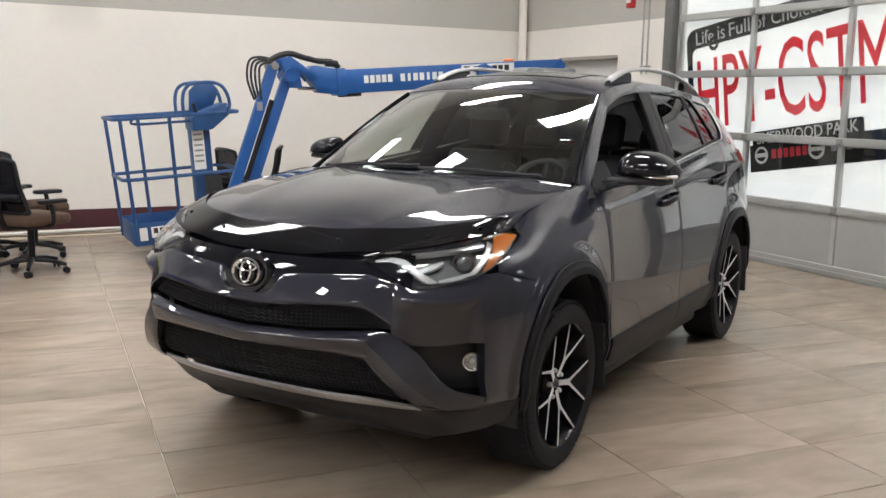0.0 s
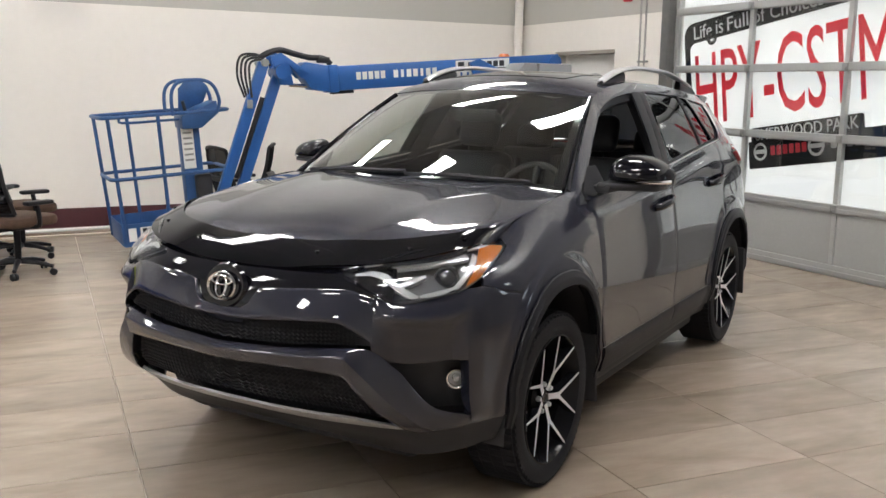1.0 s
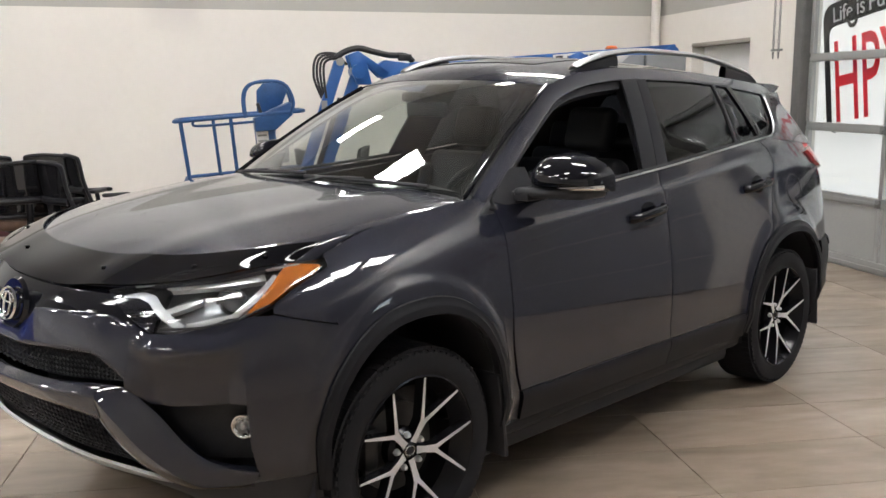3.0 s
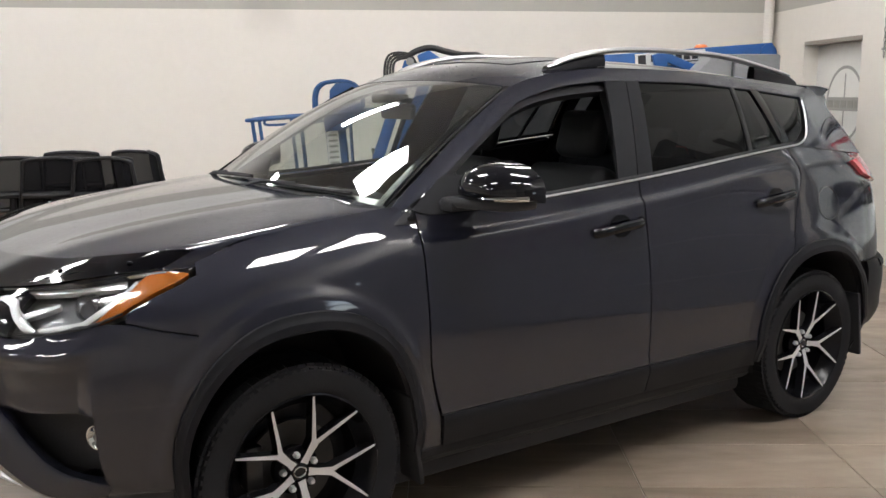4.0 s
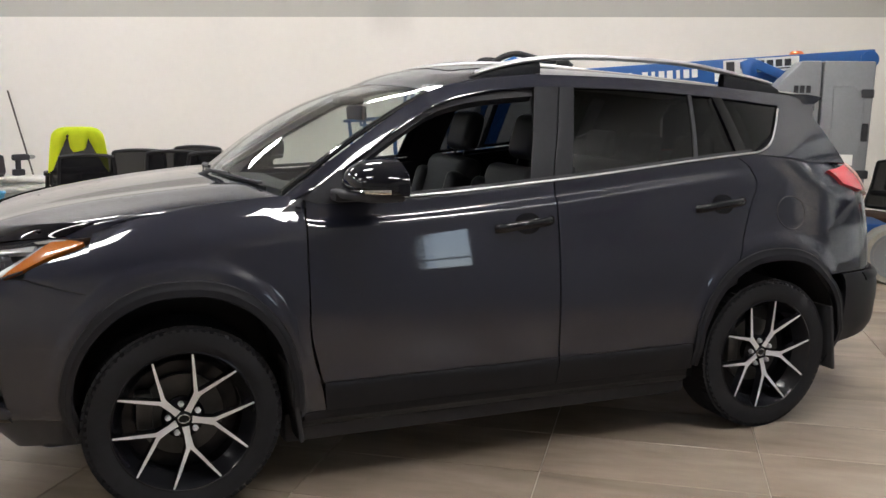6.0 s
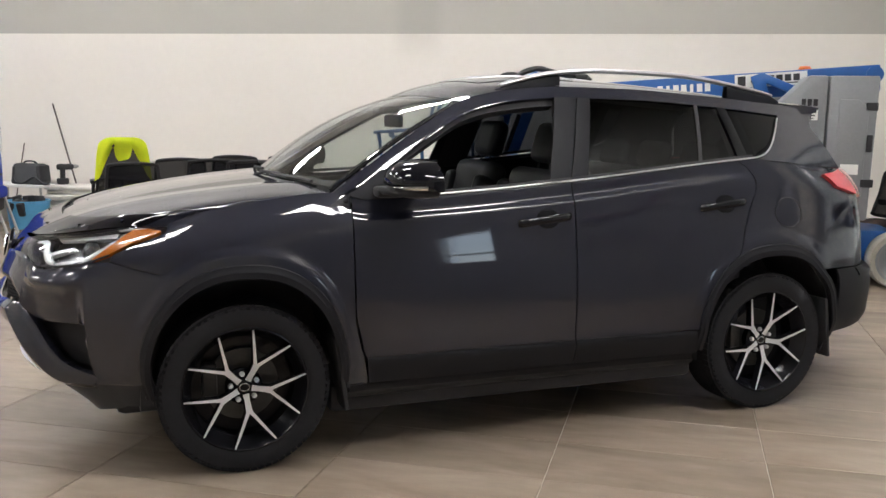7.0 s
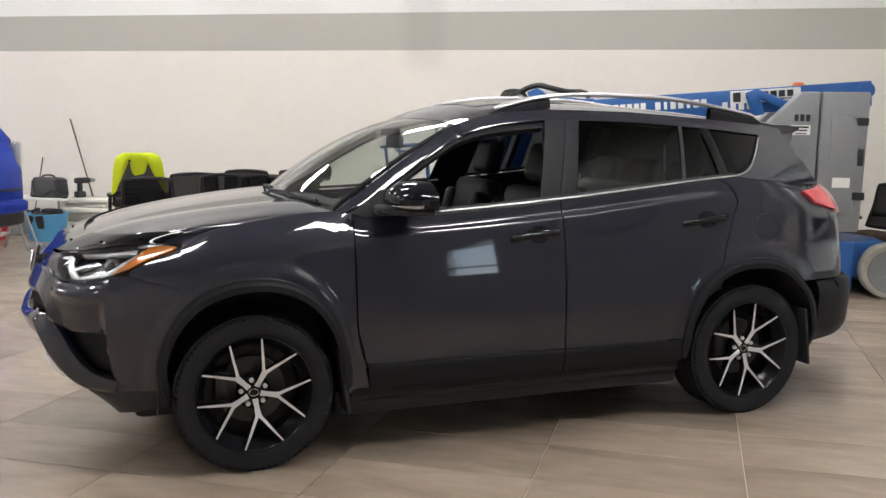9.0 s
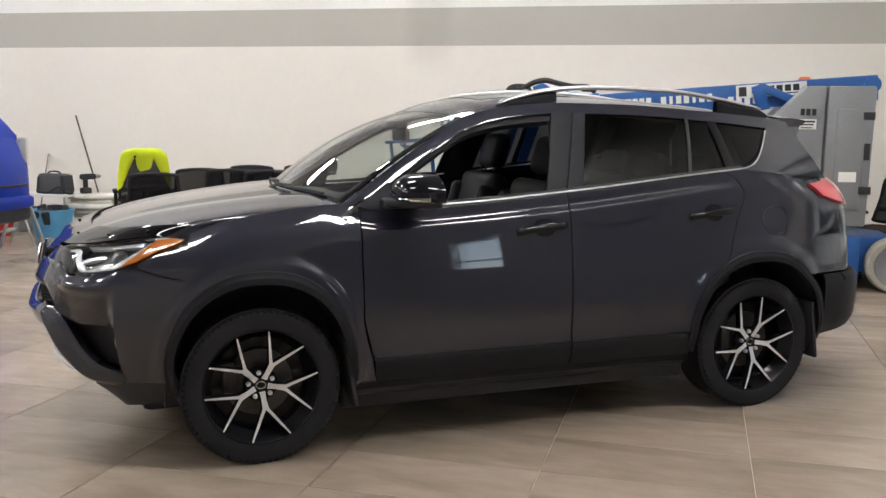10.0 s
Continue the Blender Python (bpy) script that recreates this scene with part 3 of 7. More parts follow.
TOP_ZS = (0.88, 0.88, 0.89, 0.91, 0.95, 0.985, 0.985, 0.996, 1.046, 1.139, 1.15, 1.07, 1.0)


def belt(x):
    return smooth_table(x, TOP_X, TOP_ZT)


def half_width(x, z):
    """How far the flank stands from the middle."""
    zs, zt, wt = (smooth_table(x, TOP_X, t) for t in (TOP_ZS, TOP_ZT, TOP_WT))
    if z <= zs:
        w = smooth_table(z, SIDE_Z, SIDE_W)
    else:
        ws = smooth_table(zs, SIDE_Z, SIDE_W)
        t = (z - zs) / (zt - zs)
        k = 50 * (smooth_table(zs - 0.02, SIDE_Z, SIDE_W) - ws) * (zt - zs)     # keeps the slope of the flank below
        t = min(t, 1.0)
        ledge = 0.016 * max(0.0, min(1.0, (x + 1.0) / 0.2, (1.25 - x) / 0.3))     # a crease under the windows
        b = max(0.0, min(1.0, (t - 0.34) / 0.28))
        w = ws - k * t - (ws - wt - k - ledge) * t ** smooth_table(x, TOP_X, TOP_E) - ledge * b * b * (3 - 2 * b)
    w -= 0.018 * max(0, (x - 1.2) / 0.8) ** 1.5
    for xc, a, h in ARCHES:                   # a flare with a crisp outer edge follows each wheel opening
        e = (abs(x - xc) / (a + 0.075)) ** 2.3 + (max(z - HUBZ + 0.02, 0) / (h + 0.122)) ** 2.3
        k = max(0.0, min(1.0, (1.06 - e) / 0.16))
        w += 0.011 * k * k * (3 - 2 * k)
    for xc, _, _ in ARCHES:                   # the flanks swell over the wheels
        w += 0.022 * math.exp(-((x - xc) / 0.40) ** 2) * math.exp(-((z - 0.82) / 0.24) ** 2)
    return w


NOSE_Z = (0.17, 0.28, 0.38, 0.43, 0.50, 0.60, 0.70, 0.80, 0.88, 0.93, 0.97, 1.02, 1.06)
NOSE_X = (-1.78, -1.93, -2.12, -2.20, -2.245, -2.27, -2.275, -2.264, -2.236, -2.195, -2.14, -2.08, -2.02)
CORNER_X = (-1.98, -2.07, -2.16, -2.205) + NOSE_X[4:]
TAIL_Z = (0.28, 0.36, 0.45, 0.60, 0.67, 0.72, 0.90, 1.08, 1.16, 1.24, 1.32)
TAIL_X = (2.16, 2.24, 2.30, 2.32, 2.30, 2.235, 2.225, 2.20, 2.165, 2.06, 1.98)


def skin(q, z, out=0.0):
    """A point of the flank, nose or tail. q: -1 at the nose's middle to 0 where the flank begins at XF; from 0 to 1 along the flank to XR;
    from 1 to 2 round the tail to its middle. The driver's side; out: metres outwards."""
    def raw(q, z):
        if q < 0:
            a = radians(90 * (1 + q))
            s2 = min(1.0, 1.5 * math.sin(a) ** 2)
            A = XF - smooth_table(z, NOSE_Z, NOSE_X) * (1 - s2) - smooth_table(z, NOSE_Z, CORNER_X) * s2
            return Vector((XF - A * max(math.cos(a), 0) ** (2 / NF), -half_width(XF - A * max(math.cos(a), 0) ** (2 / NF), z) * max(math.sin(a), 0) ** (2 / NF), z))
        if q > 1:
            a = radians(90 * (q - 1))
            A = smooth_table(z, TAIL_Z, TAIL_X) - XR
            x = XR + A * max(math.sin(a), 0) ** (2 / NR)
            return Vector((x, -half_width(x, z) * max(math.cos(a), 0) ** (2 / NR), z))
        x = XF + (XR - XF) * q
        return Vector((x, -half_width(x, z), z))
    p = raw(q, z)
    if out:
        e = 0.004
        n = (raw(min(q + e, 2), z) - raw(max(q - e, -1), z)).cross(raw(q, z + e) - raw(q, z - e)).normalized()
        p = p + n * out
    return p


def q_of_x(x):
    """The flank's q at x, also a little way round the corners."""
    if x < XF:
        return math.degrees(math.acos(min(1, ((XF - x) / 0.775) ** (NF / 2)))) / 90 - 1
    if x > XR:
        return 1 + math.degrees(math.asin(min(1, ((x - XR) / 0.76) ** (NR / 2)))) / 90
    return (x - XF) / (XR - XF)


def q_of_y(y):
    """The nose's q at a distance y from the middle."""
    return math.degrees(math.asin(min(1, (y / 0.92) ** (NF / 2)))) / 90 - 1


def arch(x, grow=0.0):
    """The height of the wheel opening's edge over x, or 0."""
    for xc, a, h in ARCHES:
        d = abs(x - xc) / (a + grow)
        if d < 1:
            return HUBZ - 0.02 + (h + grow) * max(0, 1 - d ** 2.3) ** (1 / 2.3)
    return 0.0


def patch(f, nu, nv, lip=0.018, edge=0.0015, mirror=1, us=None, vs=None, lips="udlr"):
    """A panel over f(u, v), its border turned inwards to make the joint. mirror: -1 builds the other side."""
    us, vs = us or [i / nu for i in range(nu + 1)], vs or [j / nv for j in range(nv + 1)]
    nu, nv = len(us) - 1, len(vs) - 1
    P = [[f(u, v) for v in vs] for u in us]
    N = [[None] * (nv + 1) for _ in us]
    for i in range(nu + 1):
        for j in range(nv + 1):
            a, b = P[min(i + 1, nu)][j] - P[max(i - 1, 0)][j], P[i][min(j + 1, nv)] - P[i][max(j - 1, 0)]
            n = a.cross(b)
            N[i][j] = n.normalized() if n.length > 1e-12 else Vector((0, 0, 1))
    c = P[nu // 2][nv // 2]
    n = N[nu // 2][nv // 2]
    inside = Vector((max(-1.2, min(1.4, c.x)), 0, 0.75))
    if n.dot(c - inside) < 0:
        N = [[-x for x in row] for row in N]
    bm = bmesh.new()
    V = []
    for i in range(nu + 1):
        V.append([])
        for j in range(nv + 1):
            b = ("l" in lips and i == 0) or ("r" in lips and i == nu) or ("d" in lips and j == 0) or ("u" in lips and j == nv)
            V[i].append(bm.verts.new(P[i][j] - N[i][j] * (edge if b and lip else 0)))
    for i in range(nu):
        for j in range(nv):
            bm.faces.new((V[i][j], V[i + 1][j], V[i + 1][j + 1], V[i][j + 1]))
    if lip:
        for side, idx in (("d", [(i, 0) for i in range(nu + 1)]), ("u", [(i, nv) for i in range(nu + 1)]), ("l", [(0, j) for j in range(nv + 1)]), ("r", [(nu, j) for j in range(nv + 1)])):
            if side in lips:
                W = [bm.verts.new(P[i][j] - N[i][j] * lip) for i, j in idx]
                for k in range(len(idx) - 1):
                    (i, j), (i2, j2) = idx[k], idx[k + 1]
                    bm.faces.new((V[i][j], V[i2][j2], W[k + 1], W[k]))
    bmesh.ops.remove_doubles(bm, verts=bm.verts, dist=1e-5)
    bmesh.ops.recalc_face_normals(bm, faces=bm.faces)
    if mirror < 0:
        bmesh.ops.scale(bm, vec=(1, -1, 1), verts=bm.verts)
        bmesh.ops.reverse_faces(bm, faces=bm.faces)
    return bm


def both(name, f, nu, nv, material, parent, label="", **k):
    return [part(name, patch(f, nu, nv, mirror=s, **k), material, parent, label) for s in (1, -1)]


car = thing("car", Matrix(), "dark grey metallic SUV with two-tone alloy wheels on stone tiles", "car")


def between(q0, q1, zlo, zhi, out=0.0):
    """A panel of the skin between two q (numbers or functions of the height fraction v) and two heights (functions of q)."""
    def f(u, v):
        a, b = (q0(v) if callable(q0) else q0), (q1(v) if callable(q1) else q1)
        q = a + (b - a) * u
        lo, hi = (zlo(q) if callable(zlo) else zlo), (zhi(q) if callable(zhi) else zhi)
        return skin(q, lo + (hi - lo) * v, out(v) if callable(out) else out)
    return f


def x_at(q):
    return skin(q, 0.7).x


# flanks
ROCK, CLAD_TOP = 0.335, 0.450
FD_FRONT = lambda v: q_of_x(smooth_table(v, (0, 0.14, 0.42, 0.75, 1), (-0.785, -0.815, -0.862, -0.862, -0.856)))
FD_REAR = lambda v: q_of_x(0.203)
RD_REAR = lambda v: q_of_x(smooth_table(v, (0, 0.5, 0.72, 0.9, 1), (1.10, 1.20, 1.25, 1.215, 1.152)))
DOOR_V = [0.76 * i / 14 for i in range(14)] + [0.76 + 0.24 * i / 22 for i in range(23)]      # rows crowd round the crease
door_low = lambda q: max(CLAD_TOP + 0.003, arch(x_at(q), 0.03))
front_doors = both("front_door", between(lambda v: FD_FRONT(0.14 + 0.86 * v), FD_REAR, CLAD_TOP + 0.003, lambda q: belt(XF + 3 * q)), 30, 26, M_PAINT, car, vs=DOOR_V)
rear_doors = both("rear_door", between(lambda v: q_of_x(0.209), RD_REAR, door_low, lambda q: belt(XF + 3 * q)), 36, 26, M_PAINT, car, vs=DOOR_V)
SEAM = lambda v: q_of_x(-1.66)
fender_top = lambda q: belt(skin(q, 1.03).x) - 0.002
both("fender", between(SEAM, lambda v: q_of_x(smooth_table(v, (0, 0.14, 0.42, 0.75, 1), (-0.792, -0.822, -0.869, -0.869, -0.863))), lambda q: max(ROCK - 0.02, arch(x_at(q), 0.03)), fender_top), 44, 26, M_PAINT, car, lips="ud")
both("quarter_panel", between(lambda v: q_of_x(smooth_table(v, (0, 0.5, 0.72, 0.9, 1), (1.106, 1.206, 1.256, 1.221, 1.158))), lambda v: q_of_x(2.02 - 0.10 * v), lambda q: max(0.72, arch(x_at(q), 0.03)), lambda q: belt(x_at(q))), 40, 20, M_PAINT, car)
both("rocker", between(lambda v: q_of_x(-0.885), lambda v: q_of_x(0.885), 0.295, ROCK - 0.006, 0.004), 30, 5, M_CLAD, car, "dark lower sill")
both("sill_skirt", lambda u, v: skin(q_of_x(-0.9 + 1.8 * u), 0.295 - 0.07 * v) + Vector((0, 0.10 * v * v, 0)), 20, 4, M_BLACKP, car, lip=0)
for s, fd, rd in zip((1, -1), front_doors, rear_doors):
    part("door_cladding", patch(between(lambda v: q_of_x(-0.800 - 0.012 * v), FD_REAR, ROCK, CLAD_TOP, lambda v: 0.010 * (1 - v ** 6) + 0.002), 24, 8, mirror=s, lip=0.02, vs=[0, 0.1, 0.3, 0.5, 0.7, 0.85, 0.95, 1]), M_CLAD, fd, "black lower door moulding")
    part("door_cladding", patch(between(lambda v: q_of_x(0.209), lambda v: q_of_x(0.900 - 0.02 * v), ROCK, CLAD_TOP, lambda v: 0.010 * (1 - v ** 6) + 0.002), 20, 8, mirror=s, lip=0.02, vs=[0, 0.1, 0.3, 0.5, 0.7, 0.85, 0.95, 1]), M_CLAD, rd, "black lower door moulding")
# wheel-arch mouldings
for k, (xc, a, h) in enumerate(ARCHES):
    def moulding(u, v, xc=xc, a=a, h=h):
        t = radians(1 + (178 if xc < 0 else 184) * u)
        cx, cz = math.cos(t), math.sin(t)
        g, gs = ARCH_BAND * v, 0.046 * v
        x = xc - (a + gs) * (abs(cx) ** (2 / 2.3)) * (1 if cx > 0 else -1)
        z = HUBZ - 0.02 + (h + g) * (abs(cz) ** (2 / 2.3)) * (1 if cz > 0 else -1)
        return skin(q_of_x(x), z, lerp_table(v, (0, 0.08, 0.50, 0.62, 0.92, 1), (0.014, 0.020, 0.020, 0.015, 0.012, 0.006)))
    both("arch_moulding", moulding, 48, 8, M_CLAD, car, "dark wheel-arch moulding", lip=0.05, vs=[0, 0.08, 0.25, 0.45, 0.50, 0.62, 0.8, 0.92, 1])

    def liner(u, v, xc=xc, a=a, h=h):
        t = radians(-4 + 188 * u)
        cx, cz = math.cos(t), math.sin(t)
        x = xc - (a + 0.02) * (abs(cx) ** (2 / 2.3)) * (1 if cx > 0 else -1)
        z = HUBZ - 0.02 + (h + 0.02) * (abs(cz) ** (2 / 2.3)) * (1 if cz > 0 else -1)
        return Vector((x, -0.89 + 0.42 * v, max(z, 0.22)))
    both("wheel_liner", liner, 28, 4, M_BLACKP, car, lip=0)
    both("wheel_well", lambda u, v, xc=xc: Vector((xc - 0.5 + u, -0.46, 0.22 + 0.66 * v)), 2, 2, M_BLACKP, car, lip=0)

# ---- nose: bands from the lower lip up to the bonnet's edge ----
ROUND = [0, 0.06, 0.16, 0.32, 0.5, 0.68, 0.84, 0.94, 1]
def arch_front(z, grow=0.028):
    """x of the front wheel opening's forward edge at a height."""
    a, h = ARCHES[0][1] + grow, ARCHES[0][2] + grow
    return ARCHES[0][0] - a * max(0.0, 1 - (max(0.0, z - HUBZ + 0.02) / h) ** 2.3) ** (1 / 2.3)


QC = lambda v: q_of_x(arch_front(0.36))            # front edge of the wheel opening
mid = lambda ys, zs: (lambda q: smooth_table(abs(skin(q, 0.65).y) if q < -0.28 else 0.9 + (q + 0.28), ys, zs))
Z_LIP = mid((0, 0.45, 0.7, 0.9), (0.412, 0.412, 0.398, 0.408))
Z_SKB = mid((0, 0.45, 0.66, 0.9), (0.444, 0.444, 0.412, 0.36))
Z_LGT = mid((0, 0.3, 0.5, 0.62, 0.72), (0.615, 0.623, 0.612, 0.55, 0.43))
Z_UGB = mid((0, 0.3, 0.5, 0.62), (0.680, 0.695, 0.712, 0.718))
Z_UGT = mid((0, 0.12, 0.3, 0.48, 0.56, 0.61), (0.772, 0.772, 0.786, 0.794, 0.760, 0.722))
Z_WING = mid((0, 0.11, 0.16, 0.3, 0.5, 0.66), (0.800, 0.808, 0.882, 0.893, 0.902, 0.85))
Z_HOOD = mid((0, 0.3, 0.5, 0.66, 0.74, 0.8), (0.955, 0.966, 0.985, 1.01, 1.03, 1.045))
Z_HLB = mid((0.475, 0.545, 0.66, 0.72, 0.78, 0.84, 0.9), (0.946, 0.918, 0.860, 0.864, 0.885, 0.93, 1.0))


def whole_nose(name, ya, yb, zlo, zhi, material, label="", n=16, nv=6, out=0.0, **k):
    """A band of the nose, both halves; ya = 0 makes one piece across the middle."""
    qa, qb = (q_of_y(ya) if ya else -1), (yb if callable(yb) or yb < 0 else q_of_y(yb))
    if ya:
        return both(name, between(qa, qb, zlo, zhi, out), n, nv, material, bumper, label, **k)
    f = between(-1, qb, zlo, zhi, out)

    def g(u, v):
        p = f(abs(2 * u - 1), v)
        return Vector((p.x, p.y if u < 0.5 else -p.y, p.z))
    return [part(name, patch(g, 2 * n, nv, **k), material, bumper, label)]


bumper = part("front_bumper", patch(lambda u, v: (lambda p: Vector((p.x, p.y if u < 0.5 else -p.y, p.z)))(between(-1, QC, mid((0, 0.6, 0.8, 0.9), (0.225, 0.240, 0.285, 0.312)), Z_LIP)(abs(2 * u - 1), v)), 48, 6), M_BLACKP, car, "black lower bumper lip")
whole_nose("skid_trim", 0, 0.665, Z_LIP, Z_SKB, M_SATIN, "satin silver strip", 24, 5, out=0.002, lip=0.012)
whole_nose("lower_grille", 0, 0.70, lambda q: Z_SKB(q) - 0.06, Z_LGT, M_GRILLE, "", 22, 6, out=-0.055, lip=0)
whole_nose("bumper_beam", 0, 0.527, Z_LGT, Z_UGB, M_PAINT, "", 24, 6, lip=0.06, lips="ud", out=lambda v: lerp_table(v, (0, 0.10, 0.66, 0.74, 1), (0.016, 0.024, 0.036, 0.034, 0.002)), edge=0.003, vs=[0, 0.04, 0.10, 0.3, 0.5, 0.64, 0.68, 0.72, 0.76, 0.88, 0.97, 1])
whole_nose("upper_grille", 0, 0.62, Z_UGB, Z_UGT, M_GRILLE, "", 20, 5, out=-0.045, lip=0)
whole_nose("nose_panel", 0, 0.606, Z_UGT, Z_WING, M_PAINT, "", 26, 8, lip=0.045, edge=0.004, lips="ud", out=lambda v: 0.012 * (1 - v) ** 2, vs=ROUND)
whole_nose("grille_bar", 0, 0.66, Z_WING, Z_HOOD, M_GLOSS, "gloss black strip under the bonnet", 26, 5, out=-0.012, lip=0.02)
# corner of the bumper round to the wheel opening
CORN_T = lambda q: min(Z_HLB(q), 0.90) if q < q_of_x(-1.86) else 0.90 - 0.05 * (q - q_of_x(-1.86)) / (q_of_x(-1.66) - q_of_x(-1.86))
CORN_B = lambda q: max(lerp_table(q, (q_of_y(0.60), q_of_y(0.66), q_of_y(0.72), q_of_x(-1.9), 0), (0.712, 0.657, 0.652, 0.658, 0.66)), arch(x_at(q), 0.03))


def corner_out(q, z):
    """The corner's relief: a ledge under the headlamp, a hollow below it, and an upright edge where the side begins."""
    zc = lerp_table(q, (-0.65, -0.53, -0.39, -0.30), (0.827, 0.814, 0.811, 0.832))
    w = lerp_table(q, (-0.615, -0.55, -0.345, -0.305), (0, 1, 1, 0))
    ledge = lerp_table(z - zc, (-0.16, -0.10, -0.035, -0.006, 0.006, 0.05), (-0.022, -0.020, -0.002, 0.022, 0.023, 0.0))
    foot = 0.012 * max(0.0, min(1.0, (0.868 - z) / 0.146)) ** 2 * lerp_table(q, (-0.62, -0.55), (1, 0))
    edge = lerp_table(q, (-0.345, -0.308, -0.296, -0.20), (0, 0.013, 0.013, 0)) * lerp_table(z, (0.41, 0.46, 0.84, 0.89), (0.4, 1, 1, 0))
    return w * ledge + foot + edge


def corner(u, v):
    q = q_of_y(0.604) + (q_of_x(-1.66) - q_of_y(0.604)) * u
    lo, hi = CORN_B(q), CORN_T(q)
    z = lo + (hi - lo) * v
    return skin(q, z, corner_out(q, z))


both("bumper_corner", corner, 52, 24, M_PAINT, bumper, lip=0.04, lips="ud")
BLADE_U = (0, 0.2, 0.5, 0.8, 1)


def blade(u, v):
    """The body-coloured blade from the beam down to the lower corner: a facet that leans upwards over one that faces forwards."""
    top = [smooth_table(u, BLADE_U, t) for t in ((-0.690, -0.634, -0.541, -0.424, -0.300), (0.713, 0.710, 0.642, 0.492, 0.444))] + [0.002]
    crease = [smooth_table(u, BLADE_U, t) for t in ((-0.697, -0.639, -0.531, -0.447, -0.325), (0.688, 0.623, 0.495, 0.424, 0.416), (0.035, 0.040, 0.040, 0.026, 0.012))]
    low = [smooth_table(u, BLADE_U, t) for t in ((-0.700, -0.660, -0.590, -0.500, -0.330), (0.612, 0.548, 0.455, 0.388, 0.392), (0.016, 0.016, 0.012, 0.006, 0.004))]
    a, b, t = (low, crease, v / 0.5) if v <= 0.5 else (crease, top, v / 0.5 - 1)
    q, z, o = (a[k] + (b[k] - a[k]) * t for k in range(3))
    return skin(q, z, o)


both("bumper_blade", blade, 26, 8, M_PAINT, bumper, lip=0.06, edge=0.003, vs=[0, 0.04, 0.2, 0.40, 0.47, 0.50, 0.53, 0.60, 0.8, 0.96, 1])
whole_nose("fog_pocket", 0.60, q_of_y(0.87), 0.42, 0.68, M_BLACKP, "black fog-lamp pocket", 12, 6, out=-0.085, lip=0)


def cheek(u, v):
    z = 0.414 + 0.250 * v
    q = -0.302 + (q_of_x(arch_front(z)) + 0.302) * u
    return skin(q, z, corner_out(q, z))


both("bumper_cheek", cheek, 14, 8, M_PAINT, bumper, lip=0.05, lips="dlr")
whole_nose("bumper_foot", 0.68, QC, Z_LIP, lambda q: lerp_table(q, (q_of_y(0.68), q_of_y(0.80), q_of_y(0.845), 0), (0.442, 0.430, 0.424, 0.418)), M_PAINT, "", 14, 4, lip=0.03)
# the fender's tongue under the headlamp
HL_TIP, HL_IN = -0.082, q_of_y(0.475)
HL_LO = lambda q: lerp_table(q, (HL_IN, q_of_y(0.545), q_of_y(0.66), q_of_y(0.72), -0.31, -0.25, -0.185, -0.105, HL_TIP), (0.946, 0.918, 0.862, 0.866, 0.897, 0.925, 0.965, 0.997, 1.014))
HL_HI = lambda q: lerp_table(q, (HL_IN, q_of_y(0.55), q_of_y(0.66), q_of_y(0.76), q_of_x(-1.8), HL_TIP), (0.953, 0.974, 1.002, 1.024, 1.030, 1.020))
both("fender_tongue", between(q_of_x(-1.865), q_of_x(-1.66), lambda q: CORN_T(q) + 0.004, lambda q: max(HL_LO(q) - 0.004, CORN_T(q) + 0.006)), 12, 8, M_PAINT, car, lips="udl")
# honeycomb webs in the two grilles
def webs(name, yb, zlo, zhi, rows, out):
    bm = bmesh.new()
    for s in (1, -1):
        f = between(-1, q_of_y(yb), zlo, zhi, out)
        n = 60
        for r in range(rows):
            pts = []
            for i in range(n + 1):
                v = (r + 0.5 + (0.3 if i % 2 else -0.3)) / rows
                p = f(i / n, v)
                pts.append(Vector((p.x, s * p.y, p.z)))
            add_tube(bm, pts, 0.0034, 5)
    return part(name, bm, M_GRILLE, bumper, "black honeycomb web")


webs("grille_web", 0.655, Z_SKB, Z_LGT, 10, -0.03)
webs("grille_web", 0.61, Z_UGB, Z_UGT, 6, -0.025)
emb = part("emblem", revolve([(0.058, 0), (0.061, 0.006), (0.065, 0.006), (0.069, 0), (0.065, -0.006), (0.058, 0)], 40, "x"), M_CHROME, bumper, "round chrome emblem")
emb.matrix_local = pose(-2.258, 0, 0.872, 0, 12, 0) @ Matrix.Diagonal((1, 1, 0.78, 1))
inner = part("emblem_oval", tube([(0, 0.024 * math.cos(a), 0.050 * math.sin(a)) for a in [2 * math.pi * i / 24 for i in range(24)]], 0.005, 8, closed=True), M_CHROME, emb)
part("emblem_oval", tube([(0, 0.047 * math.cos(a), 0.026 + 0.020 * math.sin(a)) for a in [2 * math.pi * i / 24 for i in range(24)]], 0.005, 8, closed=True), M_CHROME, emb)
part("emblem_plate", revolve([(0, 0), (0.09, 0), (0.10, 0.012), (0, 0.012)], 32, "x"), M_GLOSS, bumper).matrix_local = pose(-2.243, 0, 0.872, 0, 12, 0) @ Matrix.Diagonal((1, 1, 0.85, 1))
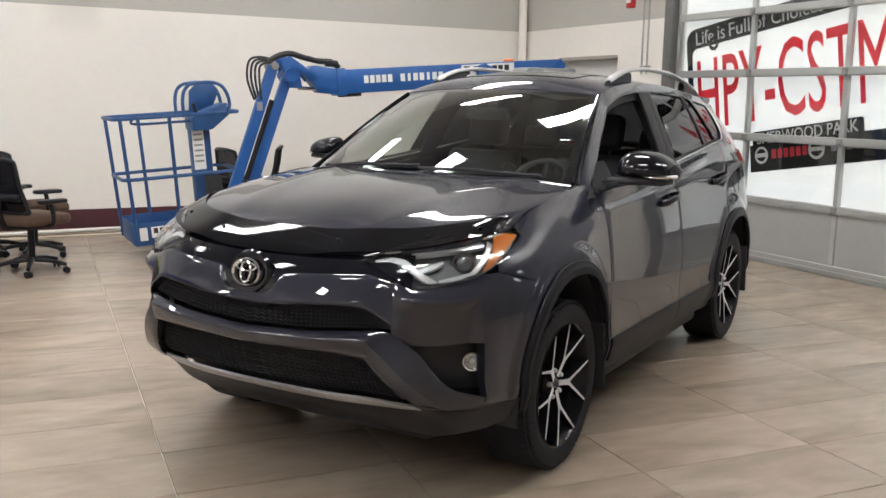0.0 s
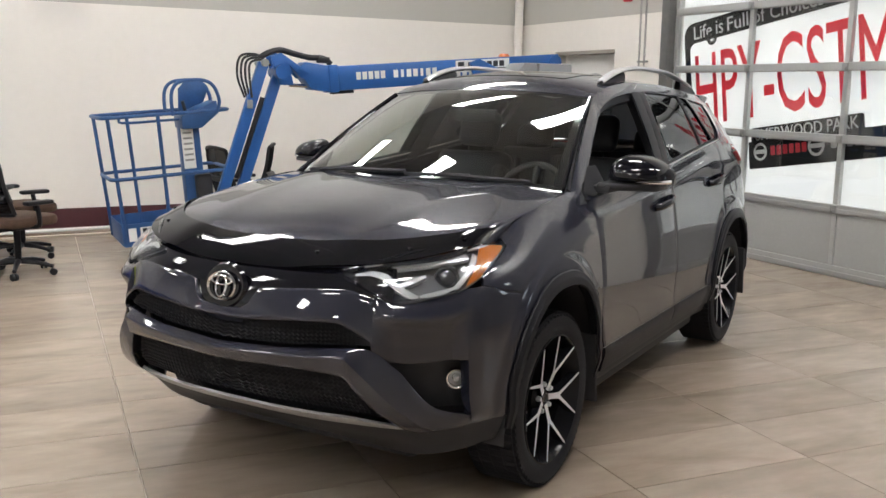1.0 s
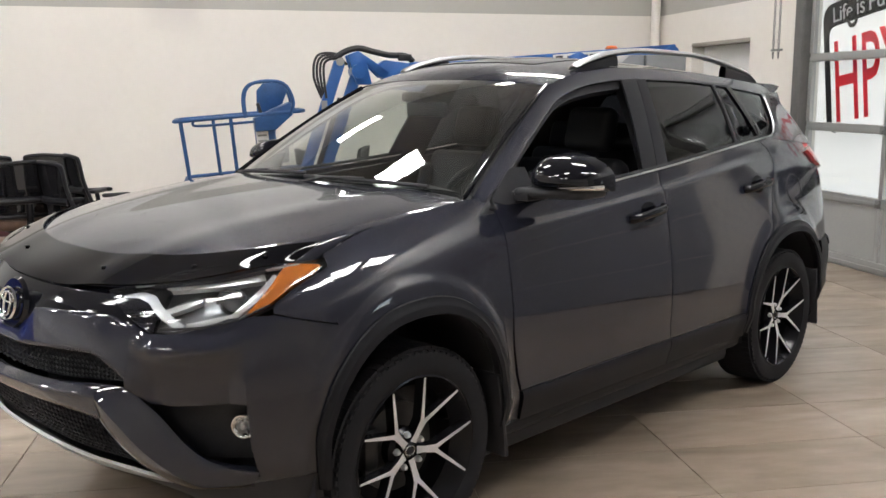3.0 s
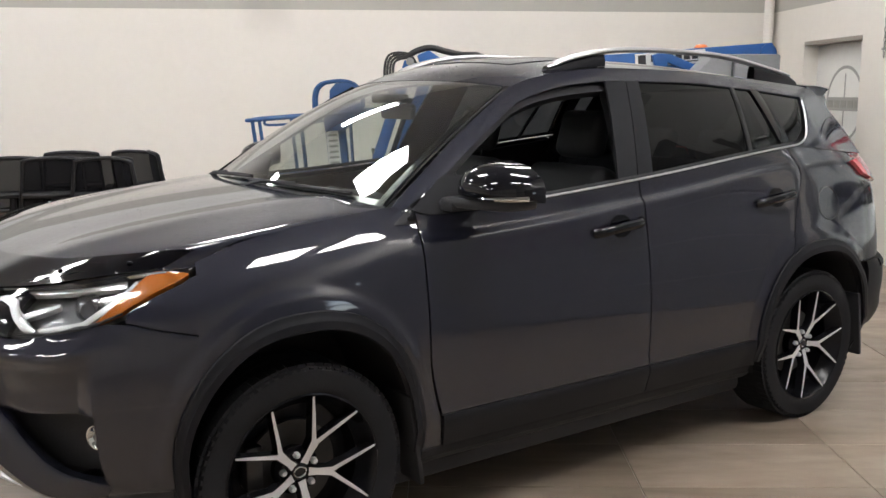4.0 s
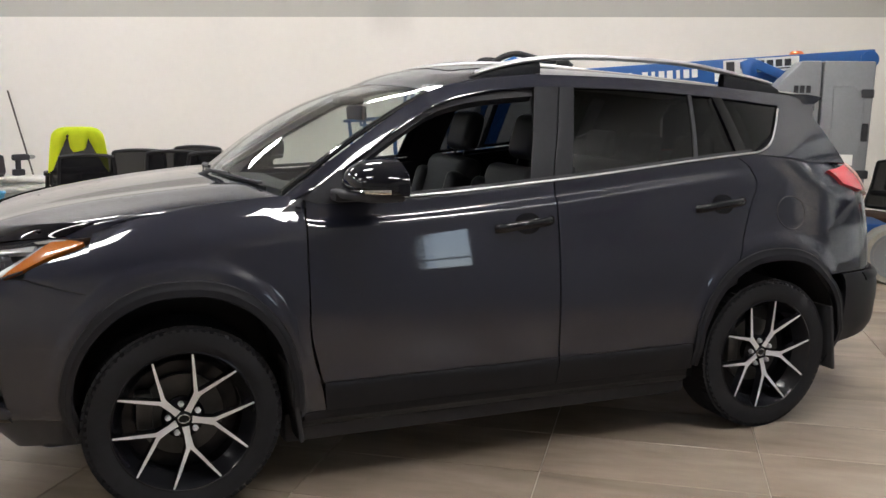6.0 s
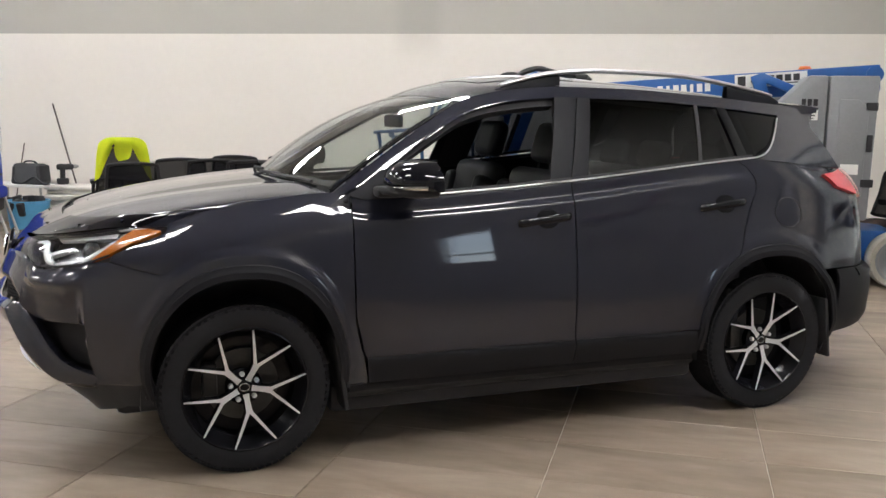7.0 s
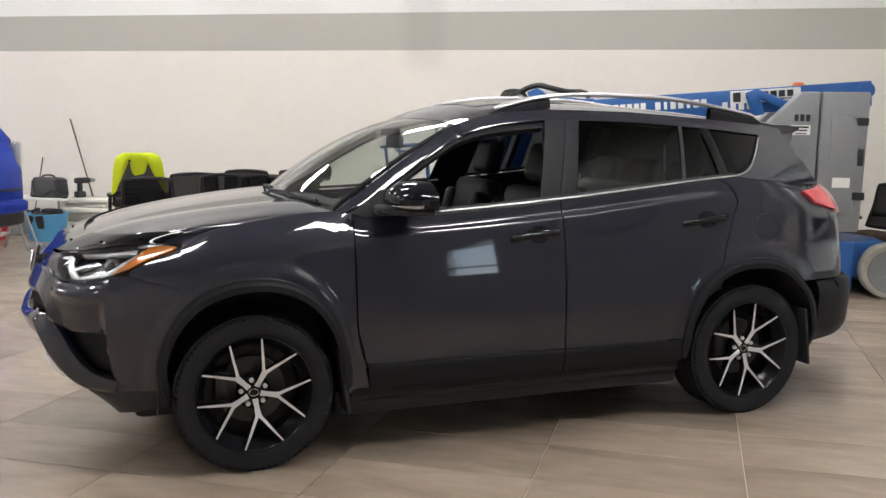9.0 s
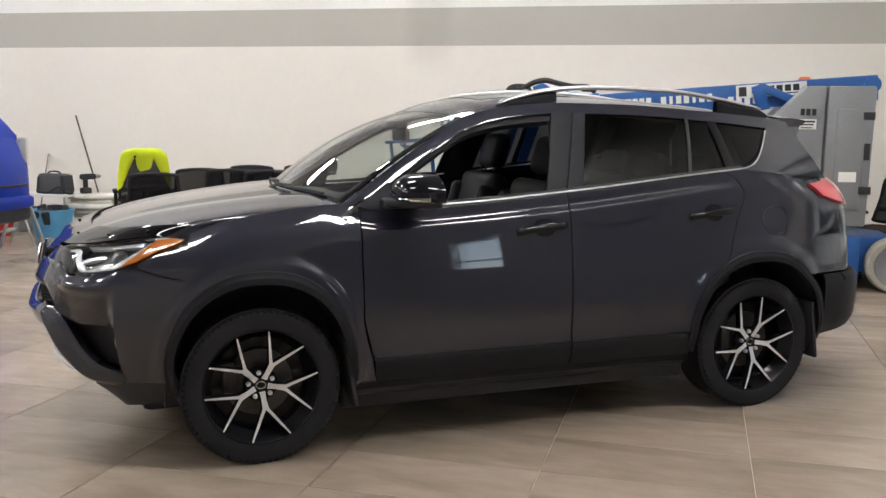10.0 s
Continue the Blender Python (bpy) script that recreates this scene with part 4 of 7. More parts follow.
# fog lamps
for s in (1, -1):
    p = skin(q_of_y(0.836), 0.568, -0.050)
    fog = part("fog_lamp", revolve([(0, 0.013), (0.018, 0.011), (0.031, 0.003), (0.031, -0.03), (0, -0.03)], 24), M_LENS, bumper, "round clear fog lamp")
    fog.matrix_local = Matrix.Translation((p.x, s * p.y, p.z)) @ Vector((-0.86, -0.5 * s, 0)).to_track_quat("Z", "Y").to_matrix().to_4x4()
    part("reflector", revolve([(0, -0.022), (0.013, -0.02), (0.027, 0.0), (0.032, 0.003), (0.035, 0.003), (0.035, -0.03)], 24), M_CHROME, fog)
    part("bulb", revolve([(0, 0.008), (0.009, 0.004), (0.010, -0.018), (0, -0.02)], 14), M_SATIN, fog)

# ---- bonnet ----
HOOD_X = (-2.17, -2.12, -2.0, -1.8, -1.5, -1.2, -1.05, -0.9)
HOOD_Z = (0.936, 0.976, 1.026, 1.085, 1.14, 1.178, 1.192, 1.20)


def hood_z(x, y):
    z = smooth_table(x, HOOD_X, HOOD_Z) - 0.038 * (abs(y) / 0.75) ** 2
    ridge = 0.36 + 0.16 * (x + 2.0) / 1.0                  # two raised lines that spread towards the screen
    return z + 0.006 * math.exp(-((abs(y) - ridge) / 0.09) ** 2) + 0.004 * (1 / (1 + math.exp((ridge - abs(y)) / 0.03)) - 1) * 1.0


def hood(u, v):
    c = 2 * u - 1
    a = radians(90 * min(1, abs(c)))
    s = -1 if c < 0 else 1
    lx, ly = -1.62 - 0.53 * max(math.cos(a), 0) ** (2 / 2.5), 0.777 * max(math.sin(a), 0) ** (2 / 2.5)
    kx, ky = -1.085 + 0.15 * c * c, 0.780 * abs(c)
    x, y = lx + (kx - lx) * v, ly + (ky - ly) * v
    return Vector((x, s * y, hood_z(x, y) - 0.010 * abs(c) ** 8 - (0.010 + 0.034 * abs(c) ** 6) * math.exp(-(v / 0.12) ** 2)))


hood_ob = part("bonnet", patch(hood, 56, 30, lip=0.03), M_PAINT, car)


def shield(u, v):
    """The dark acrylic deflector that stands over the bonnet's front edge."""
    c = (2 * u - 1) * 0.93
    p0, p1 = hood((c + 1) / 2, 0.0), hood((c + 1) / 2, 0.3)
    reach = 0.15 * (1 - 0.45 * abs(c) ** 8)
    h = hood((c + 1) / 2, 0.3 * reach * v / (p1 - p0).length)
    lift_by = 0.005 + 0.006 * v * (1 - abs(c) ** 6)
    return h + Vector((-0.33, 0, 0.94)) * lift_by + Vector((-0.016 * (1 - v) * (1 - abs(c) ** 3), 0, 0))


part("hood_deflector", patch(shield, 48, 8, lip=0.006, edge=0.0), M_ACRYL, car, "glossy dark acrylic bonnet deflector")
for c in (-0.55, -0.2, 0.2, 0.55, 0.8, -0.8):
    p = shield((c / 0.955 + 1) / 2, 0.5)
    part("stud", revolve([(0, 0.006), (0.007, 0.005), (0.009, 0), (0, -0.003)], 12), M_ACRYL, car).matrix_local = Matrix.Translation(p)

# rain beads that dried on the bonnet
bm = bmesh.new()
for k in range(260):
    u, v = random.uniform(0.08, 0.92), random.uniform(0.30, 0.97)
    o = hood(u, v)
    r = random.choice((0.0012, 0.0016, 0.0022, 0.003))
    bmesh.ops.create_icosphere(bm, subdivisions=1, radius=r, matrix=Matrix.Translation(o + Vector((0, 0, 0.0004))) @ Matrix.Diagonal((1.2, 1, 0.45, 1)))
tagged(part("rain_water", bm, M_LENS, hood_ob, "dried rain drops"), kind="stuff")

# ---- headlamps ----
def ribbon(pts, halves, out):
    """A strip on the skin along (q, z) points with its own half width at each."""
    ks = tuple(range(len(pts)))
    qs, zs = tuple(p[0] for p in pts), tuple(p[1] for p in pts)

    def f(u, v):
        k = u * ks[-1]
        at = lambda w: (lerp_table(w, ks, qs), lerp_table(w, ks, zs))
        (qa, za), (qb, zb) = at(max(k - 0.3, 0)), at(min(k + 0.3, ks[-1]))
        d = Vector(((qb - qa) * 0.8, zb - za)).normalized()
        q, z = at(k)
        w = (2 * v - 1) * lerp_table(k, ks, halves)
        return skin(q - d.y * w / 0.8, z + d.x * w, out)
    return f


M_SILVER = mat("lamp silver", (0.74, 0.75, 0.76), 0.25, 0.45, vary=0.04, scale=40)
for s in (1, -1):
    lamp = part("headlamp", patch(between(HL_IN, HL_TIP, HL_LO, HL_HI, 0.010), 24, 8, lip=0.02, mirror=s), M_LENS, car, "clear headlamp with a projector")
    part("lamp_bowl", patch(between(HL_IN, HL_TIP, HL_LO, HL_HI, -0.05), 20, 6, lip=0, mirror=s), M_BOWL, lamp, "dark lamp housing")
    qa = q_of_x(-1.83)
    part("turn_reflector", patch(between(lambda v: -0.312 + 0.13 * v, HL_TIP - 0.012, lambda q: HL_LO(q) + 0.006, lambda q: max(HL_HI(q) - 0.006, HL_LO(q) + 0.008), 0.003), 14, 6, lip=0.02, mirror=s), M_AMBER, lamp, "amber side reflector")
    # a silver bracket round the projector, a curved daylight strip that runs down to the foot, thin edges
    part("bracket_top", patch(ribbon(((-0.60, 0.972), (-0.43, 0.990), (-0.262, 1.004)), (0.003, 0.008, 0.010), -0.012), 18, 3, lip=0.02, mirror=s), M_SILVER, lamp, "silver bracket")
    part("bracket_side", patch(ribbon(((-0.225, 1.002), (-0.285, 0.957), (-0.345, 0.905)), (0.010, 0.010, 0.008), -0.010), 14, 3, lip=0.02, mirror=s), M_SILVER, lamp, "silver bracket")
    part("bracket_foot", patch(ribbon(((-0.345, 0.903), (-0.41, 0.893), (-0.468, 0.884)), (0.010, 0.009, 0.006), -0.010), 12, 3, lip=0.02, mirror=s), M_SILVER, lamp, "silver bracket")
    part("daylight_strip", patch(ribbon(((-0.695, 0.951), (-0.645, 0.958), (-0.600, 0.950), (-0.558, 0.922), (-0.515, 0.896), (-0.480, 0.878)), (0.003, 0.007, 0.009, 0.010, 0.010, 0.009), -0.010), 22, 4, lip=0.02, mirror=s), M_SILVER, lamp, "white daylight strip")
    # a solid strip in place of the ceiling light's reflection in the lens
    part("lens_glint", patch(ribbon(((-0.575, 0.912), (-0.52, 0.935), (-0.455, 0.958)), (0.006, 0.009, 0.004), -0.022), 12, 3, lip=0.02, mirror=s), M_SILVER, lamp, "silver strip that stands for a reflection in the lens")
    part("upper_blade", patch(ribbon(((-0.67, 0.972), (-0.5, 0.997), (-0.3, 1.014), (-0.15, 1.018)), (0.003, 0.004, 0.004, 0.003), 0.004), 18, 2, lip=0.01, mirror=s), M_SATIN, lamp, "silver edge")
    part("lamp_sill", patch(ribbon(((-0.535, 0.872), (-0.43, 0.877), (-0.33, 0.895), (-0.25, 0.930)), (0.003, 0.004, 0.004, 0.003), 0.002), 18, 2, lip=0.01, mirror=s), M_BLACKP, lamp)
    p = skin(-0.372, 0.951, -0.034)
    pr = part("projector", revolve([(0, 0.022), (0.018, 0.018), (0.032, 0.004), (0.038, -0.004), (0.046, -0.004), (0.046, -0.03), (0, -0.03)], 24), M_GLASSP, lamp, "round projector lens")
    pr.matrix_local = Matrix.Translation((p.x, s * p.y, p.z)) @ Vector((-0.9, -0.42 * s, 0)).to_track_quat("Z", "Y").to_matrix().to_4x4()

# ---- upper body: screen pillars, cant rails, side glass ----
CANT_X = (-0.93, -0.75, -0.55, -0.35, -0.27, -0.15, 0.0, 0.29, 0.63, 1.16, 1.5, 1.75)
CANT_Z = (1.15, 1.268, 1.395, 1.512, 1.553, 1.588, 1.612, 1.632, 1.628, 1.60, 1.575, 1.555)
CANT_Y = (0.765, 0.715, 0.662, 0.607, 0.585, 0.58, 0.578, 0.578, 0.578, 0.570, 0.560, 0.545)


def upper(x, z, out=0.0):
    """The flank above the beltline, leaning in to the cant rail."""
    zb, zt, yt = belt(x) if x > -0.87 else lerp_table(x, (-0.93, -0.87), (1.145, 1.125)), smooth_table(x, CANT_X, CANT_Z), smooth_table(x, CANT_X, CANT_Y)
    yb = half_width(x, zb) if x > -0.87 else lerp_table(x, (-0.93, -0.87), (0.775, 0.84))
    t = (z - zb) / max(zt - zb, 0.005)
    return Vector((x, -(yb + (yt - yb) * (0.8 * t + 0.2 * t * t) + out), z + 0.3 * out))


cant = lambda x: smooth_table(x, CANT_X, CANT_Z)


def upper_patch(xl, xr, zlo, zhi, out=0.0):
    def f(u, v):
        a, b = (xl(v) if callable(xl) else xl), (xr(v) if callable(xr) else xr)
        x = a + (b - a) * u
        lo, hi = zlo(x), zhi(x)
        return upper(x, lo + (hi - lo) * v, out)
    return f


WIN_LO = lambda x: belt(x) + 0.014
WIN_HI = lambda x: cant(x) - lerp_table(x, (-0.8, -0.3, 0.0, 0.9, 1.3, 1.5), (0.062, 0.062, 0.052, 0.052, 0.055, 0.06))
# pillar and cant rail in one strip from the screen's foot to the tail
both("cant_rail", upper_patch(-0.925, 1.74, lambda x: cant(x) - lerp_table(x, (-0.925, -0.75, -0.3, 0.0, 0.9, 1.3, 1.5), (0.02, 0.062, 0.062, 0.052, 0.052, 0.055, 0.06)), cant), 70, 5, M_PAINT, car, lip=0.02)
both("mirror_sail", upper_patch(-0.90, -0.63, lambda x: (belt(x) if x > -0.87 else 1.118), lambda x: max(min(cant(x) - 0.05, belt(-0.6) + 0.115), (belt(x) if x > -0.87 else 1.118) + 0.004), 0.004), 14, 5, M_RUBBER, car, "black mirror sail", lip=0.015)
both("fender_trim", between(q_of_x(-0.950), q_of_x(-0.872), lambda q: 1.098, lambda q: lerp_table(q, (q_of_x(-0.950), q_of_x(-0.872)), (1.102, belt(-0.88))), 0.003), 6, 5, M_BLACKP, car, "black corner trim", lip=0.006)
part("front_window", patch(upper_patch(-0.72, lambda v: 0.095 + 0.115 * v, WIN_LO, WIN_HI, -0.012), 24, 10, lip=0, mirror=-1), M_CLEAR, car, "clear side glass")
both("rear_window", upper_patch(lambda v: 0.295 + 0.11 * v, lambda v: 0.930 + 0.085 * v, WIN_LO, WIN_HI, -0.008), 20, 10, M_TINT, car, "dark privacy glass", lip=0.004)
both("rear_fixed_window", upper_patch(lambda v: 0.948 + 0.085 * v, lambda v: 1.165 - 0.015 * v, WIN_LO, WIN_HI, -0.008), 8, 10, M_TINT, car, "dark privacy glass", lip=0.004)
both("quarter_window", upper_patch(lambda v: 1.225 - 0.02 * v, lambda v: lerp_table(v, (0, 0.12, 0.3, 0.6, 1), (1.27, 1.345, 1.41, 1.47, 1.545)), WIN_LO, WIN_HI, -0.008), 12, 10, M_TINT, car, "dark privacy glass", lip=0.004)
both("b_pillar", upper_patch(lambda v: 0.095 + 0.115 * v, lambda v: 0.203 + 0.125 * v, WIN_LO, WIN_HI, 0.001), 4, 10, M_CLAD, car, "black pillar trim", lip=0.01)
both("rear_door_frame", upper_patch(lambda v: 0.209 + 0.125 * v, lambda v: 0.295 + 0.11 * v, WIN_LO, WIN_HI, 0.0), 4, 10, M_CLAD, car, "black window frame", lip=0.01)
both("window_divider", upper_patch(lambda v: 0.930 + 0.085 * v, lambda v: 0.948 + 0.085 * v, WIN_LO, WIN_HI, 0.0), 2, 10, M_BLACKP, car, "black window divider", lip=0.01)
both("c_pillar", upper_patch(lambda v: 1.165 - 0.015 * v, lambda v: 1.225 - 0.02 * v, WIN_LO, WIN_HI, 0.001), 4, 10, M_ACRYL, car, "gloss black pillar trim", lip=0.01)
# rear pillar
TAILX = lambda z: lerp_table(z, (1.18, 1.25, 1.35, 1.45, 1.475, 1.50, 1.56), (1.88, 1.855, 1.81, 1.765, 1.775, 1.81, 1.85))
both("rear_pillar", lambda u, v: (lambda z0, z1: (lambda z: upper(lerp_table(v, (0, 0.12, 0.3, 0.6, 1), (1.275, 1.35, 1.415, 1.475, 1.55)) * (1 - u) + TAILX(z) * u, z))(z0 + (z1 - z0) * v))(belt(1.26) * (1 - u) + 1.235 * u, WIN_HI(1.53) * (1 - u) + 1.52 * u), 14, 12, M_PAINT, car, lip=0.01)
# bright line under the side glass, sweeping up at its end
for s in (1, -1):
    pts = [upper(x, belt(x) + 0.005, 0.004) for x in np.linspace(-0.46, 1.22, 30)]
    pts += [upper(x, z, 0.004) for x, z in ((1.285, 1.297), (1.345, 1.316), (1.395, 1.350), (1.440, 1.395), (1.485, 1.443), (1.530, 1.492))]
    pts = [Vector((p.x, s * p.y, p.z)) for p in curve_pts(pts, 2)]
    part("window_trim", tube(pts, 0.0045, 6), M_SATIN, car, "bright window trim")
both("window_seal", upper_patch(-0.72, 1.26, lambda x: belt(x) + 0.010, lambda x: belt(x) + 0.022, 0.002), 30, 2, M_BLACKP, car, lip=0.012)

# roof, screen, tail
def roof_z(x, y):
    k = smooth_table(x, CANT_X, CANT_Y)
    return cant(x) + lerp_table(x, (-0.4, 0.2, 1.2, 1.75), (0.066, 0.056, 0.045, 0.03)) * (1 - (abs(y) / k) ** 2.2)


def screen_top(c):
    return -0.27 - 0.085 * (1 - c * c)


def roof(u, v):
    c = 2 * v - 1
    x = screen_top(c) + (1.735 - screen_top(c)) * u
    y = c * smooth_table(max(x, -0.27), CANT_X, CANT_Y)
    return Vector((x, y, roof_z(max(x, -0.27), y) - max(0, -0.27 - x) * 0.42))


roof_ob = part("roof", patch(roof, 40, 20, lip=0.02), M_PAINT, car)
bm = bmesh.new()
for k in range(420):
    o = roof(random.uniform(0.01, 0.30) ** 1.0, random.uniform(0.06, 0.94))
    r = random.choice((0.001, 0.0015, 0.002, 0.003))
    bmesh.ops.create_icosphere(bm, subdivisions=1, radius=r, matrix=Matrix.Translation(o + Vector((0, 0, 0.0015))) @ Matrix.Diagonal((1.3, 1, 0.5, 1)))
tagged(part("rain_water", bm, M_LENS, roof_ob, "rain drops"), kind="stuff")
part("sunroof", patch(lambda u, v: roof(0.12 + 0.26 * u, 0.2 + 0.6 * v) + Vector((0, 0, 0.004)), 10, 10, lip=0.006), M_GLOSS, car, "dark glass sunroof")


def screen(u, v):
    c = 2 * u - 1
    b = Vector((-1.10 + 0.16 * c * c, 0.735 * c, 1.175 - 0.03 * c * c))
    tx = screen_top(c) - 0.004
    t = Vector((tx, c * 0.575, roof(0, u).z - 0.002))
    p = b + (t - b) * v
    return p + Vector((-0.45, 0, 0.89)) * 0.058 * 4 * v * (1 - v) * (1 - 0.75 * c * c)


part("windscreen", patch(screen, 28, 18, lip=0.004), M_WSCREEN, car, "clear windscreen")
for u0, u1, v0, v1 in ((0, 0.03, 0, 1), (0.97, 1, 0, 1), (0, 1, 0, 0.055), (0.03, 0.97, 0.965, 1)):
    part("screen_border", patch(lambda u, v, k=(u0, u1, v0, v1): screen(k[0] + (k[1] - k[0]) * u, k[2] + (k[3] - k[2]) * v) - Vector((-0.45, 0, 0.89)) * 0.006, 16, 8, lip=0), M_GLOSS, car, "black screen border")
part("cowl", patch(lambda u, v: screen(u, 0.03) * v + hood(u, 0.985) * (1 - v) - Vector((0, 0, 0.018)), 24, 4, lip=0), M_BLACKP, car, "black cowl panel")
# strip between screen and pillar
for s in (1, -1):
    part("screen_trim", tube([Vector((p.x, s * -abs(p.y), p.z + 0.002)) for p in [screen(0, v) for v in np.linspace(0.02, 0.99, 16)]], 0.009, 8), M_GLOSS, car, "gloss black screen trim")
# wipers
for y0, y1, k in ((0.62, -0.02, 0), (-0.02, -0.60, 1)):
    wp = part("wiper", tube([screen(0.5 + y0 / 1.47 + (y1 - y0) / 1.47 * t, 0.020 + 0.02 * t) + Vector((-0.010, 0, 0.012)) for t in np.linspace(0, 1, 8)], 0.008, 6), M_BLACKP, car, "black wiper")
    part("wiper_arm", tube([screen(0.5 + y0 / 1.47, 0.0) + Vector((-0.03, 0, 0.0)), screen(0.5 + (0.8 * y0 + 0.2 * y1) / 1.47, 0.016) + Vector((-0.014, 0, 0.018)), screen(0.5 + (0.45 * y0 + 0.55 * y1) / 1.47, 0.032) + Vector((-0.010, 0, 0.020))], 0.010, 6, r_end=0.006), M_BLACKP, wp)
# roof rails: a flattened silver blade on two black wedge feet
RAIL = curve_pts([(-0.045, 0.532, 1.628), (0.06, 0.533, 1.660), (0.22, 0.535, 1.692), (0.46, 0.535, 1.710), (0.80, 0.532, 1.707), (1.05, 0.528, 1.695), (1.34, 0.520, 1.656), (1.585, 0.512, 1.614)], 6)
for s in (1, -1):
    rows = []
    for i, p in enumerate(RAIL):
        g = math.sin(math.pi * min(0.5, 0.24 + 3.0 * min(i, len(RAIL) - 1 - i) / len(RAIL)))
        rows.append([Vector((p.x, s * (p.y + 0.026 * g * math.cos(a)), p.z + (0.014 if math.sin(a) > 0 else 0.010) * g * math.sin(a))) for a in [2 * math.pi * k / 14 for k in range(14)]])
    bm = grid_mesh(rows, closed_u=True)
    bmesh.ops.recalc_face_normals(bm, faces=bm.faces)
    rail = part("roof_rail", bm, M_SATIN, car, "satin silver roof rail")
    for x0, x1 in ((-0.07, 0.27), (1.27, 1.61)):
        def foot(u, v, x0=x0, x1=x1):
            x = x0 + (x1 - x0) * u
            top = lerp_table(x, (-0.07, -0.045, 0.06, 0.22, 0.27), (1.600, 1.624, 1.655, 1.686, 1.690)) if x0 < 0 else lerp_table(x, (1.27, 1.34, 1.585, 1.61), (1.660, 1.650, 1.609, 1.590))
            zb = roof_z(x, 0.53) - 0.004
            a = math.pi * v
            return Vector((x, -(0.528 + 0.021 * math.cos(a)), zb + max(top - zb, 0.003) * max(math.sin(a), 0) ** 0.5))
        part("rail_foot", patch(foot, 8, 10, lip=0, mirror=s), M_CLAD, rail, "black rail foot")
# ---- tail ----
both("rear_bumper", between(lambda v: q_of_x(1.775), 2, lambda q: lerp_table(q, (q_of_x(1.775), 1.45, 2), (0.37, 0.40, 0.40)), lambda q: 0.712, 0.006), 24, 10, M_CLAD, car, "dark rear bumper")
both("tail_panel", between(lambda v: q_of_x(2.025 - 0.10 * v), 2, 0.72, lambda q: lerp_table(q, (q_of_x(1.9), 1.6, 2), (1.232, 1.235, 1.235))), 22, 16, M_PAINT, car)
TL0 = q_of_x(1.745)
for s in (1, -1):
    tail = part("tail_lamp", patch(between(lambda v: TL0 + 0.05 - 0.05 * v, 1.66, lambda q: lerp_table(q, (TL0, 1.25, 1.62), (1.150, 1.105, 1.045)), lambda q: lerp_table(q, (TL0, 1.35, 1.66), (1.200, 1.222, 1.20)), 0.020), 16, 6, lip=0.03, mirror=s), M_TAIL, car, "red tail lamp")
    part("lamp_band", patch(between(1.50, 1.67, lambda q: 1.062, lambda q: 1.198, 0.017), 8, 6, lip=0.02, mirror=s), M_LENS, tail, "clear lamp edge")
    part("rear_reflector", patch(between(lambda v: q_of_x(1.93), 1.72, 0.665, 0.705, 0.014), 12, 3, lip=0.02, mirror=s), M_CLAD, car, "bumper corner moulding")


def tail_glass(u, v):
    c = 2 * u - 1
    b = skin(1.62 if abs(c) < 0.01 else 1.62, 1.235)
    x0, x1 = 1.868 + 0.12 * (1 - c * c), 1.728 + 0.06 * (1 - c * c)
    z = 1.235 + (1.54 - 1.235) * v
    return Vector((x0 + (x1 - x0) * v, c * (0.735 + (0.555 - 0.735) * v), z))


part("tail_window", patch(tail_glass, 16, 8, lip=0.01), M_TINT, car, "dark tail window")


def spoiler(u, v):
    """A wedge over the tail window: flat top carried on from the roof, sharp trailing edge, underside back to the pillar."""
    c = 2 * u - 1
    drop = 0.030 * (1 - abs(c) ** 2.2)
    prof = ((1.690, 1.566), (1.760, 1.567), (1.830, 1.562), (1.890, 1.553), (1.893, 1.545), (1.850, 1.522), (1.800, 1.498), (1.740, 1.492))
    x, z = (lerp_table(v * 7, (0, 1, 2, 3, 4, 5, 6, 7), [p[k] for p in prof]) for k in (0, 1))
    return Vector((x + 0.025 * (1 - c * c) * (x - 1.69) / 0.2, c * lerp_table(x, (1.69, 1.90), (0.552, 0.545)), z + drop))


part("spoiler", patch(spoiler, 20, 14, lip=0), M_PAINT, car)
for s in (1, -1):
    part("spoiler_cheek", slab([(1.690, 1.565), (1.760, 1.566), (1.830, 1.561), (1.889, 1.552), (1.850, 1.523), (1.800, 1.499), (1.740, 1.493)], 0.006, 0, Matrix(((1, 0, 0, 0), (0, 0, 1, s * 0.546), (0, 1, 0, 0), (0, 0, 0, 1)))), M_PAINT, car)
both("hatch_seam", lambda u, v: upper(TAILX(1.26 + 0.18 * u) - 0.02 - 0.004 * v, 1.26 + 0.18 * u, 0.0012), 8, 1, M_BLACKP, car, lip=0)
# fuel flap outline
part("fuel_flap", tube([skin(q_of_x(1.44 + 0.085 * math.cos(a)), 1.02 + 0.075 * math.sin(a), 0.0005) for a in [2 * math.pi * i / 28 for i in range(28)]], 0.0022, 5, closed=True), M_BLACKP, car)
# mud flaps
for x0, lo in ((-0.905, 0.235), (1.735, 0.255)):
    for s in (1, -1):
        part("mud_flap", box((x0, s * 0.835, lo + 0.15), (0.02, 0.17, 0.32), 0.008, Matrix.Translation((x0, 0, lo)) @ Matrix.Rotation(radians(-8), 4, "Y") @ Matrix.Translation((-x0, 0, -lo))), M_BLACKP, car, "black mud flap")
